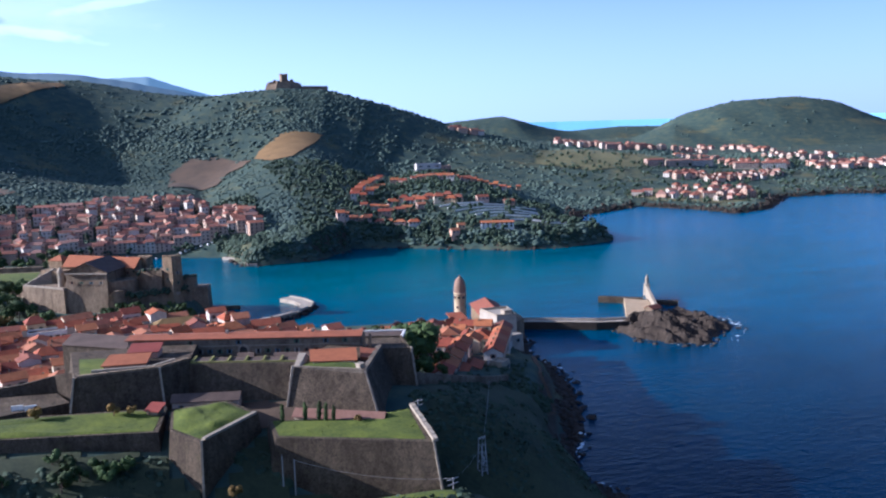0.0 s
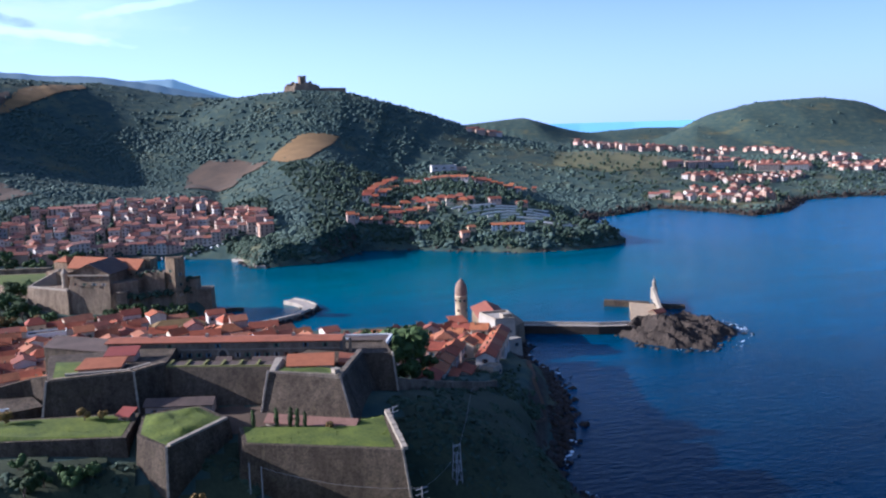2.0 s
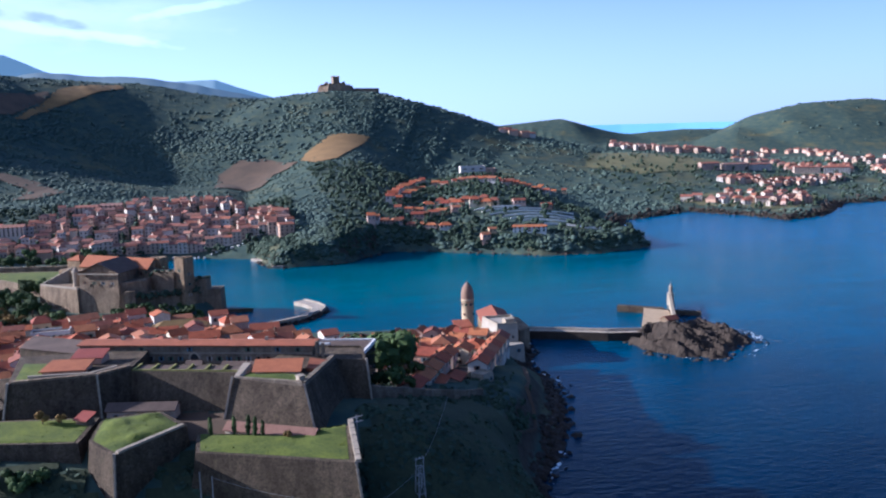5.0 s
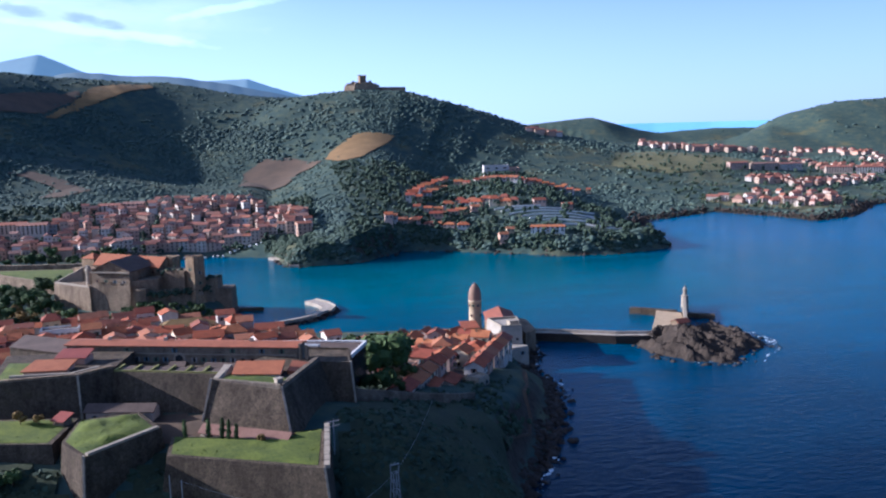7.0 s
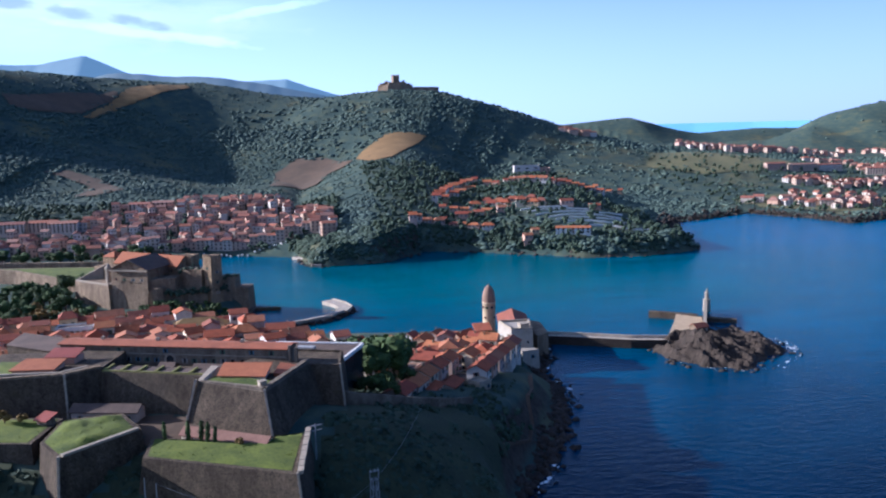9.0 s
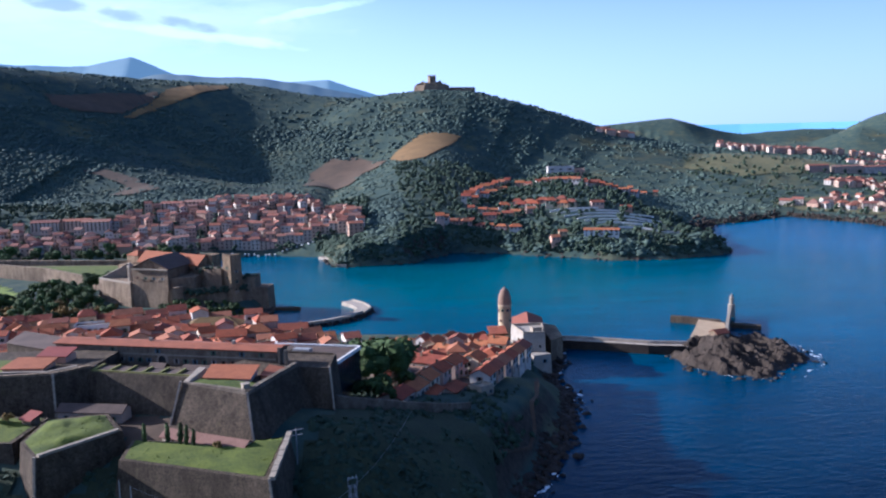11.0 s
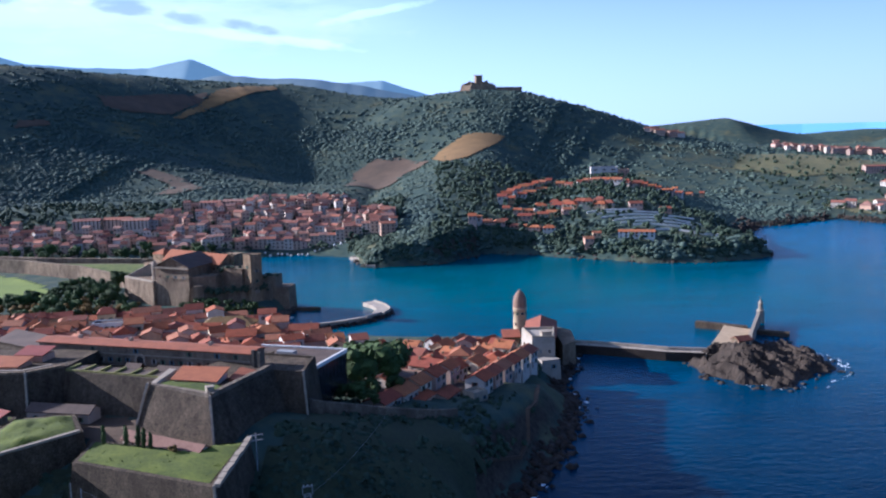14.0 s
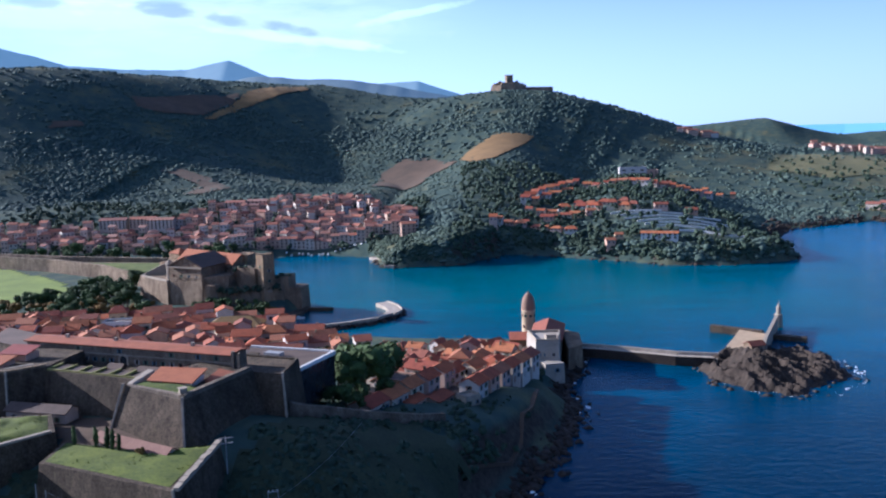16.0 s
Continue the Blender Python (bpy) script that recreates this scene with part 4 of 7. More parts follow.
Solid().loft([(25.2, 203.0, 39.6), (28.2, 201.6, 39.6), (30.6, 208.6, 39.6), (26.4, 210.0, 39.6)], [(25.2, 203.0, 40.6), (28.2, 201.6, 40.3), (30.6, 208.6, 40.6), (26.4, 210.0, 41.2)]).make("lean_to", SHADE_RED_TILES, hall, "low lean-to with a dark red roof")
Solid().box(23.4, 193.6, 40.3, 1.5, 1.5, 1.1, 30).box(23.4, 193.6, 41.4, 1.8, 1.8, 0.2, 30).make("lookout", PALE_STONE, hall, "small pale lookout")
Solid().loft([(8.2, 200.6, 40.2), (10.0, 199.8, 40.2), (12.8, 206.4, 40.2), (10.0, 208, 40.2)], [(8.5, 201.0, 40.7), (9.6, 200.4, 40.7), (12.2, 206.8, 41.9), (10.4, 207.6, 41.9)]).make("ramp", PALE_STONE, hall, "pale stone ramp")

# left-hand bastion
l_top = [(-42, 206), (-23, 207.5), (-16, 213.5), (-14, 230), (-46, 232)]
lb = Solid().prism(l_top, 29, 41.4, 2.4).make("bastion", STONE, fort, "battered masonry bastion")
# coping paler than the bastion, with sunlight on the edge painted in
parapet([(-41.4, 206.6), (-23.2, 208.1), (-16.6, 213.7)], 41.4, 1.1, 0.5, False).split("coping", CASTLE_STONE, lb)
quoin((-22.2, 205.4, 31), (-23.0, 207.4, 41.8)).split("corner_stone", PALE_STONE, lb)
quoin((-43.6, 204.2, 31), (-42.0, 205.9, 41.8)).split("corner_stone", PALE_STONE, lb)
grassy("turf", [(-41, 208), (-34, 208.6), (-36, 222), (-43, 224)], 41.4, lb, GRASS, 2, 0.3)
lhouse = tagged(empty("bastion_house"), "low building with bright red sheet roofs on the bastion", "building")
Solid().prism([(-36, 211.4), (-26.6, 210.6), (-25.6, 216.4), (-35, 217.6)], 41.4, 42.4).make("wall", PLASTER, lhouse)
Solid().loft([(-36.6, 210.9, 42.2), (-26, 210, 42.2), (-25, 216.6, 43.1), (-35, 218.2, 43.1)], [(-36.6, 210.9, 42.45), (-26, 210, 42.45), (-25, 216.6, 43.35), (-35, 218.2, 43.35)]).make("roof", ORANGE_ROOF, lhouse)
Solid().loft([(-31.2, 219.0, 42.9), (-23.4, 217.6, 42.9), (-22.4, 223, 44.0), (-30.2, 224.4, 44.0)], [(-31.2, 219.0, 43.15), (-23.4, 217.6, 43.15), (-22.4, 223, 44.25), (-30.2, 224.4, 44.25)]).make("roof", RED_ROOF, lhouse)
Solid().prism([(-30.8, 219.4), (-23.8, 218), (-22.8, 222.6), (-29.9, 224)], 41.4, 43.0).make("wall", PLASTER, lhouse)
Solid().wall((-38.6, 209.8), (-24.6, 208.9), 0.7, 41.4, 42.0).wall((-24.4, 209.2), (-19.6, 213.6), 0.7, 41.4, 42.0).make("terrace_edge", PALE_STONE, lhouse, "pale terrace edge")

# curtain wall between the bastions, its walkway and gate
cur = Solid().loft([(-17, 210.8, 29), (9.5, 200.4, 29), (14, 211, 29), (-15, 221, 29)], [(-16, 212.6, 40.6), (9.6, 203.2, 40.6), (13, 208.5, 40.6), (-14.5, 218, 40.6)]).make("curtain_wall", STONE, fort)
# flat brown patches stand for the recesses between the traverses
for k in range(6):
    f = k / 6 + 0.02
    a, b = Vector((-16, 213.2)).lerp(Vector((11, 204.0)), f), Vector((-14.8, 217.4)).lerp(Vector((12, 208.2)), f)
    c, d = Vector((-16, 213.2)).lerp(Vector((11, 204.0)), f + 0.13), Vector((-14.8, 217.4)).lerp(Vector((12, 208.2)), f + 0.13)
    grassy("turf", [tuple(a), tuple(c), tuple(d), tuple(b)], 40.6, cur, BROWN_ROOF, 20 + k, 0.12)
for k in range(7):
    f = k / 6 * 0.94 + 0.01
    a, b = Vector((-15.8, 213.0)).lerp(Vector((11.2, 203.8)), f), Vector((-14.6, 217.6)).lerp(Vector((12.2, 208.3)), f)
    Solid().wall(tuple(a), tuple(b), 0.55, 40.5, 41.1).make("traverse", DRY_TURF, cur)
Solid().wall((-15.9, 212.9), (11.4, 203.6), 0.5, 40.5, 40.95).make("parapet", DRY_TURF, cur)
gate = Solid().box(8.3, 201.6, 29.5, 2.6, 1.2, 5.2, -18).make("gate_surround", PALE_STONE, cur, "pale stone gate surround")
# dark slab on the solid wall paints the shade inside the gateway
Solid().box(8.1, 200.95, 29.5, 1.5, 0.3, 3.0, -18).make("gate_opening", GLASS_DARK, cur, "dark gate opening")

# terrace, and the long two-storey range with its rows of small windows
Solid().prism([(-44, 233), (-14, 219), (13, 209.5), (33, 214), (33, 226), (-40, 250)], 27, 38.0, 0.5).make("terrace", STONE, fort, "walled inner courtyard")
FA, FB = Vector((-32.0, 234.0)), Vector((27.4, 215.4))
fd = (FB - FA).normalized()
fn = Vector((fd.y, -fd.x))
ftilt = math.degrees(math.atan2(fd.y, fd.x))
rng_ = empty("barrack_range")
tagged(rng_, "long stone barrack range with an orange tile roof", "barracks")
Solid().prism([tuple(FA), tuple(FB), tuple(FB - fn * 7), tuple(FA - fn * 7)], 30, 42.7).make("wall", BARRACK_STONE, rng_)
roof_pts = [FA + fn * 0.5 - fd * 0.6, FB + fn * 0.5 + fd * 0.6, FB - fn * 3.5 + fd * 0.6, FA - fn * 3.5 - fd * 0.6, FB - fn * 7.5 + fd * 0.6, FA - fn * 7.5 - fd * 0.6]
zs = (42.7, 42.7, 43.25, 43.25, 42.5, 42.5)
rv = [(p.x, p.y, z) for p, z in zip(roof_pts, zs)]
Solid().add(rv + [(a, b, c + 0.25) for a, b, c in rv], [(6, 7, 8, 9), (9, 8, 10, 11), (1, 0, 3, 2), (2, 3, 5, 4), (0, 1, 7, 6), (4, 5, 11, 10), (1, 2, 8, 7), (2, 4, 10, 8), (3, 0, 6, 9), (5, 3, 9, 11)]).make("roof", SHADE_RED_TILES, rng_)
mid = Solid()
mid.wall(tuple(FA + fn * 0.12), tuple(FB + fn * 0.12), 0.3, 40.75, 40.95)
mid.make("string_course", PALE_STONE, rng_)
L = (FB - FA).length
for k in range(24):
    p = FA + fd * (L * (k + 0.5) / 24)
    if k not in (11, 12):
        put("window", SLIT, rng_, p.x + fn.x * 0.02, p.y + fn.y * 0.02, 39.3, ftilt)
    if k in (6, 11, 17, 20, 22):
        put("window", SLIT, rng_, p.x + fn.x * 0.02, p.y + fn.y * 0.02, 41.75, ftilt)
p = FA + fd * (L * 12.0 / 24)
turn_p = pose(p.x + fn.x * 0.12, p.y + fn.y * 0.12, 38.0, 0, 0, ftilt)
portal = Solid().box(-1.35, 0, 0, 0.5, 0.6, 1.6).box(1.35, 0, 0, 0.5, 0.6, 1.6)
for k in range(9):
    a, b = math.pi * k / 9, math.pi * (k + 0.94) / 9
    ring = [(1.6 * math.cos(a), 1.6 + 1.6 * math.sin(a)), (1.6 * math.cos(b), 1.6 + 1.6 * math.sin(b)), (1.1 * math.cos(b), 1.6 + 1.1 * math.sin(b)), (1.1 * math.cos(a), 1.6 + 1.1 * math.sin(a))]
    portal.loft([(u, -0.3, v) for u, v in ring], [(u, 0.3, v) for u, v in ring])
portal.make("portal", PALE_STONE, rng_, "pale arched portal").matrix_basis = turn_p
# solid dark panel that paints the archway's inner shade
arch = [(-1.1, 0)] + [(1.1 * math.cos(math.pi - math.pi * k / 10), 1.6 + 1.1 * math.sin(math.pi * k / 10)) for k in range(11)] + [(1.1, 0)]
Solid().loft([(u, -0.1, v) for u, v in arch], [(u, 0.1, v) for u, v in arch]).make("portal_opening", GLASS_DARK, rng_).matrix_basis = turn_p
for k in range(2):
    q = FB + fd * (1.2 + 1.6 * k) + fn * 0.5
    Solid().box(q.x, q.y, 38.4, 0.7, 0.9, 5.6 - 0.4 * k, ftilt).make("end_pier", BARRACK_STONE, rng_, "tall masonry pier at the end")
for k in (4, 10, 19):
    q = FA + fd * (L * k / 24) - fn * 3.5
    Solid().box(q.x, q.y, 43.0, 0.8, 0.8, 1.3, ftilt).make("chimney", PALE_STONE, rng_)
# lower wing further along
wa, wb = FA - fd * 1.0 - fn * 1.0, Vector((-50.2, 247.2))
wing = tagged(empty("barrack_wing"), "lower stone wing with a brown tile roof", "barracks")
wd = (wb - wa).normalized()
wn2 = Vector((-wd.y, wd.x))
Solid().prism([tuple(wb), tuple(wa), tuple(wa + Vector((2, 7))), tuple(wb + Vector((2, 7)))], 24, 40.2).make("wall", STONE, wing)
Solid().loft([(wb.x, wb.y - .4, 40.2), (wa.x, wa.y - .4, 40.2), (wa.x + 2, wa.y + 7.4, 41.6), (wb.x + 2, wb.y + 7.4, 41.6)], [(wb.x, wb.y - .4, 40.45), (wa.x, wa.y - .4, 40.45), (wa.x + 2, wa.y + 7.4, 41.85), (wb.x + 2, wb.y + 7.4, 41.85)]).make("roof", BROWN_ROOF, wing)
# little buildings in the court
for k, (cx, cy, w, d, h) in enumerate(((9.5, 214.4, 8.5, 3.2, 1.5), (-2, 219.6, 3.5, 2.4, 1.2), (19.5, 213.0, 5, 3, 1.2))):
    sh = tagged(empty("court_shed"), "small stone shed with a grey-brown roof", "shed")
    Solid().box(cx, cy, 37.9, w, d, h, ftilt).make("wall", STONE, sh)
    g = gable(w, d, 0, 0.9)
    o = g.make("roof", BROWN_ROOF, sh)
    o.matrix_basis = pose(cx, cy, 37.9 + h, 0, 0, ftilt)

# square block at the seaward end, with the pale-edged modern roof behind it
blk = Solid().loft([(42, 209.5, 22), (43, 228, 22), (24, 234, 22), (25, 214, 22)], [(40.6, 212, 38.6), (41.4, 226.5, 38.6), (24.5, 232, 38.6), (26, 216, 38.6)]).make("corner_block", STONE, fort, "tall plain masonry block")
quoin((41.9, 209.7, 24), (40.6, 211.9, 39.5)).split("corner_stone", PALE_STONE, blk)
parapet([(26.4, 216.4), (40.2, 212.5), (41, 226.2), (25, 231.5)], 38.6, 0.6, 0.5).split("parapet", STONE, blk)
mod = tagged(empty("modern_wing"), "modern flat-roofed wing with a pale roof edge and glass side", "building")
mring = [(33, 230), (40.6, 229.2), (46.9, 246.4), (22, 253.5), (19, 246)]
Solid().prism(mring, 24, 34.8).make("wall", GLASS_DARK, mod, "dark glazed side")
Solid().prism(mring, 34.8, 35.3).make("roof", BROWN_ROOF, mod)
edge = Solid()
for a, b in ((mring[1], mring[2]), (mring[2], mring[3])):
    edge.wall(a, b, 0.7, 34.7, 35.7)
edge.make("roof_edge", WHITE, mod, "pale roof edge")
for k in range(9):
    f = (k + 0.5) / 9
    x, y = 41.3 + 6.3 * f, 229.2 + 17.2 * f
    Solid().box(x - 0.55, y, 30, 0.12, 0.12, 4.7, 65).make("mullion", GLASS_DARK, mod)
Solid().box(31, 243, 35.3, 5, 2.4, 1.1, -20).make("roof_unit", METAL, mod)
Solid().box(27, 236, 35.3, 3, 3, 2.6, -20).make("stair_head", STONE, mod)

# outer works: ravelins and ramparts with turf on top
ra = [(0.6, 186.0), (1.2, 174.5), (32.3, 160.6), (33.6, 184.5), (30, 176.5), (14, 182.5)]
rav = Solid().prism(ra, 20, 32.6, 2.2).make("ravelin", STONE, fort, "low masonry outwork")
grassy("turf", [(1.4, 185.3), (2.0, 175.2), (31.2, 162.4), (32.4, 183.0), (29.6, 175.8), (13.6, 181.8)], 32.6, rav, GRASS, 3, 0.5)
par = Solid()
for k in range(9):
    f, g = k / 9, (k + 1) / 9
    a, b = Vector((32.9, 160.8)).lerp(Vector((33.6, 184.2)), f), Vector((32.9, 160.8)).lerp(Vector((33.6, 184.2)), g)
    par.wall(tuple(a), tuple(b), 1.1, 32.5, 33.2 + 0.12 * (k % 3))
par.split("parapet_stone", PALE_STONE, rav, "pale weathered parapet")
quoin((33.6, 158.6, 22), (32.4, 160.7, 33)).split("corner_stone", PALE_STONE, rav)
rb = [(-20.5, 181.7), (-14, 172), (-1.5, 186.5), (-8, 198), (-20.5, 196)]
rav2 = Solid().prism(rb, 20, 34.6, 1.6).make("ravelin", STONE, fort, "pointed masonry outwork")
quoin((-14.3, 170.3, 22), (-14, 172.1, 35)).split("corner_stone", PALE_STONE, rav2)
parapet([(-13.6, 172.8), (-2.2, 186.2)], 34.6, 0.9, 0.5, False).split("parapet", PALE_STONE, rav2)
grassy("turf", [(-19.8, 182), (-14, 173.4), (-3, 186.5), (-8.4, 197), (-19.8, 195)], 34.6, rav2, GRASS, 4, 1.4)
rc = [(-140, 196), (-56, 190.5), (-23, 183.5), (-21.5, 200), (-60, 206), (-140, 212)]
ramp = Solid().prism(rc, 20, 33.8, 0.8).make("rampart", STONE, fort, "long turf-topped rampart")
grassy("turf", [(-139, 196.6), (-56, 191.2), (-24, 184.5), (-22.5, 199), (-60, 205), (-139, 211)], 33.8, ramp, GRASS, 5, 1.0)
# raised road wall and curved retaining wall on the town side
low = Solid()
pts = [(-41, 214), (-48, 220), (-56, 222), (-70, 222), (-90, 222), (-130, 224)]
tops = [41, 39.0, 37.0, 36.0, 35.6, 35.4]
for a, b, za, zb in zip(pts, pts[1:], tops, tops[1:]):
    low.wall(a, b, 1.2, 26, za, 26, zb)
low.make("side_wall", STONE, fort)
Solid().prism([(-140, 206), (-60, 204), (-44, 210), (-48, 219), (-70, 221), (-140, 223)], 24, 34.6).make("side_terrace", STONE, fort)
for k, x in enumerate((-62, -55, -52)):
    Solid().box(x, 207 + (k % 2), 34.6, 2.6, 0.3, 1.2, 4).make("railing_panel", WHITE, fort, "white railing panel")

# sheds between the works
for cx, cy, z, w, d, h, turn, lab in ((-12.5, 202.5, 31.0, 15.5, 4.5, 3.4, -12, "long low shed with a dark red roof"), (16.6, 183.6, 29.8, 21, 3.8, 2.9, -28.5, "long low shed with a dusty pink tile roof")):
    sh = tagged(empty("shed"), lab, "shed")
    Solid().box(0, 0, -3, w, d, h + 3).add([(-w / 2, -d / 2, h), (-w / 2, d / 2, h), (-w / 2, 0, h + 1.1), (w / 2, -d / 2, h), (w / 2, d / 2, h), (w / 2, 0, h + 1.1)], [(0, 2, 1), (3, 4, 5)]).make("wall", PLASTER, sh)
    gable(w, d, h, 1.1).make("roof", BROWN_ROOF if turn > -20 else DUSTY_TILES, sh)
    for k in range(5):
        put("window", SLIT, sh, (k - 2) * w / 5.5, -d / 2, 1.9, 0)
    sh.matrix_basis = pose(cx, cy, z, 0, 0, turn)
hut = tagged(empty("hut"), "small hut with a tilted red sheet roof", "hut")
Solid().box(0, 0, -2, 3, 2.4, 3.4).make("wall", CASTLE_STONE, hut)
Solid().loft([(-1.9, -1.7, 1.1), (1.9, -1.7, 1.1), (1.9, 1.7, 2.2), (-1.9, 1.7, 2.2)], [(-1.9, -1.7, 1.3), (1.9, -1.7, 1.3), (1.9, 1.7, 2.4), (-1.9, 1.7, 2.4)]).make("roof", RED_ROOF, hut)
hut.matrix_basis = pose(-24, 196, 33.8, 0, 0, -30)
for x, y, s in ((8.6, 183.2, 0.62), (11.6, 181.8, 0.68), (13.0, 181.0, 0.64), (14.6, 180.2, 0.55), (3.6, 184.2, 0.6)):
    tree("cypress", x, y, s, 32.4)
for x, y, z, s in ((19.5, 178.3, 32.3, 0.32), (-50, 200, 34, 0.5), (-33, 197, 34, 0.5), (-29, 196.5, 34, 0.4), (-8, 163, 25, 0.5), (-41, 168, 22, 0.6)):
    tree("autumn", x, y, s, z - 0.4)

# retaining wall that swings from the block to the houses
ret = Solid()
rp = [(x, y, ground_at(x, y) + up) for x, y, up in ((41.5, 213.5, 3.6), (45, 214.5, 3.2), (50, 217.5, 3.0), (57, 221.5, 2.8), (64, 226, 2.8), (71, 231, 2.6), (77, 238, 2.2))]
for a, b in zip(rp, rp[1:]):
    ret.wall(a[:2], b[:2], 1.0, a[2] - 8, a[2], b[2] - 8, b[2])
tagged(ret.make("retaining_wall", BARRACK_STONE), "curved stone retaining wall below the trees", "wall")

# footpath along the foot of the cliff
foot = [(105, 292), (104, 284), (102, 273), (98.6, 264.5), (97.6, 253.2), (94.2, 241.8), (87.4, 231.8), (82, 223), (76.8, 215.9), (70, 206)]
path = Solid()
for a, b in zip(foot, foot[1:]):
    za, zb = (max(2.6, float(land_height(np.array([p[0]]), np.array([p[1]]))[0]) + 0.5) for p in (a, b))
    path.wall(a, b, 1.5, za - 0.9, za, zb - 0.9, zb)
tagged(path.make("path", EARTH_FIELD), "narrow pale footpath along the rocky shore", "path", kind="structure")

# poles, pylon and cables near the cliff
def pole(x, y, h, arms=True):
    z = ground_at(x, y)
    root = tagged(empty("power_pole"), "grey steel power pole with a crossarm", "power pole", "power poles")
    Solid().lathe(0, 0, [(0.16, -0.6), (0.1, h)], 8).make("mast", METAL, root)
    if arms:
        for zz in (h - 0.5, h - 1.6):
            Solid().box(0, 0, zz, 3.0, 0.14, 0.14, 0).make("crossarm", METAL, root)
    root.matrix_basis = pose(x, y, z, 0, 0, 25)
    return z + h


pole(35.6, 158, 8.5)
pole(35, 184, 8)
pole(2, 171, 8, False)
pole(4.4, 170, 8, False)
tower = tagged(empty("pylon"), "small steel lattice pylon on the slope", "pylon")
for sx, sy in ((-1, -1), (1, -1), (1, 1), (-1, 1)):
    Solid().loft([(sx * 0.9 + dx, sy * 0.9 + dy, -1) for dx, dy in ((-.08, -.08), (.08, -.08), (.08, .08), (-.08, .08))], [(sx * 0.55 + dx, sy * 0.55 + dy, 7.5) for dx, dy in ((-.08, -.08), (.08, -.08), (.08, .08), (-.08, .08))]).make("leg", METAL, tower)
for zz in (1.5, 3.5, 5.5, 7.4):
    w = 1.8 - zz * 0.09
    parapet([(-w / 2, -w / 2), (w / 2, -w / 2), (w / 2, w / 2), (-w / 2, w / 2)], zz, 0.1, 0.12).make("brace", METAL, tower)
for sx in (-1, 1):
    Solid().box(sx * 0.95, 0, 7.4, 0.12, 0.12, 1.8).make("post", METAL, tower)
    Solid().loft([(sx * 0.9 - 0.06, -0.96, 0.2), (sx * 0.9 + 0.06, -0.96, 0.2), (sx * 0.9 + 0.06, -0.86, 0.2), (sx * 0.9 - 0.06, -0.86, 0.2)], [(-sx * 0.6 - 0.06, -0.66, 6.6), (-sx * 0.6 + 0.06, -0.66, 6.6), (-sx * 0.6 + 0.06, -0.56, 6.6), (-sx * 0.6 - 0.06, -0.56, 6.6)]).make("diagonal", METAL, tower)
Solid().box(0, 0, 9.1, 2.2, 0.16, 0.16).make("crossarm", METAL, tower)
for sx in (-0.8, 0, 0.8):
    Solid().lathe(sx, 0, [(0.0, 9.26), (0.09, 9.3), (0.06, 9.6), (0.0, 9.65)], 6).make("insulator", WHITE, tower)
tower.matrix_basis = pose(47, 173, ground_at(47, 173), 0, 0, 20)


def cable(a, b, sag):
    cu = bpy.data.curves.new("cable", "CURVE")
    cu.dimensions, cu.bevel_depth, cu.bevel_resolution = "3D", 0.03, 0
    sp = cu.splines.new("POLY")
    sp.points.add(12)
    for k in range(13):
        f = k / 12
        p = Vector(a).lerp(Vector(b), f)
        sp.points[k].co = (p.x, p.y, p.z - sag * 4 * f * (1 - f), 1)
    cu.materials.append(METAL)
    return tagged(new("cable", cu), "thin sagging power cable between poles", "cable", "cables")


cable((35.6, 158, ground_at(35.6, 158) + 8.2), (47, 173, ground_at(47, 173) + 7.4), 1.0)
cable((35.6, 158, ground_at(35.6, 158) + 8.2), (4.4, 170, ground_at(4.4, 170) + 7.8), 1.6)
cable((47, 173, ground_at(47, 173) + 7.4), (60, 205, ground_at(60, 205) + 6), 1.5)
van = tagged(empty("van"), "white van seen from above on the track", "van")
Solid().prism([(-1.0, -2.6), (1.0, -2.6), (1.0, 2.6), (-1.0, 2.6)], 0.5, 2.1, 0.1).make("body", WHITE, van)
Solid().prism([(-0.9, -2.3), (0.9, -2.3), (0.9, 1.6), (-0.9, 1.6)], 2.1, 2.3).make("roof", WHITE, van)
Solid().loft([(-0.9, 1.7, 1.3), (0.9, 1.7, 1.3), (0.9, 2.5, 1.3), (-0.9, 2.5, 1.3)], [(-0.85, 1.65, 2.15), (0.85, 1.65, 2.15), (0.85, 1.8, 2.15), (-0.85, 1.8, 2.15)]).make("windscreen", GLASS_DARK, van)
for sx in (-1, 1):
    for sy in (-1.6, 1.6):
        w = Solid().lathe(0, 0, [(0.0, -0.12), (0.35, -0.12), (0.35, 0.12), (0.0, 0.12)], 12).make("wheel", GLASS_DARK, van)
        w.matrix_basis = pose(sx * 0.98, sy, 0.35, 0, 90, 0)
van.matrix_basis = pose(-32.5, 170.5, ground_at(-32.5, 170.5), 0, 0, 70)


# old watch tower at the cliff's edge
watch = tagged(empty("watch_tower"), "square pale stone watch tower on the cliff", "tower")
Solid().box(0, 0, -10, 5.6, 5.0, 15.5).make("wall", PALE_STONE, watch)
parapet([(-2.5, -2.2), (2.5, -2.2), (2.5, 2.2), (-2.5, 2.2)], 5.5, 0.4, 0.7).split("parapet", PALE_STONE, watch)
for x, z in ((-1.4, 1.2), (1.4, 1.2), (-1.4, 4.0), (1.4, 4.0)):
    put("window", SLIT, watch, x, -2.5, z, 0)
put("window", SLIT, watch, 2.8, 0, 2.6, 90)
watch.matrix_basis = pose(83, 261.5, 12.2, 0, 0, 40)
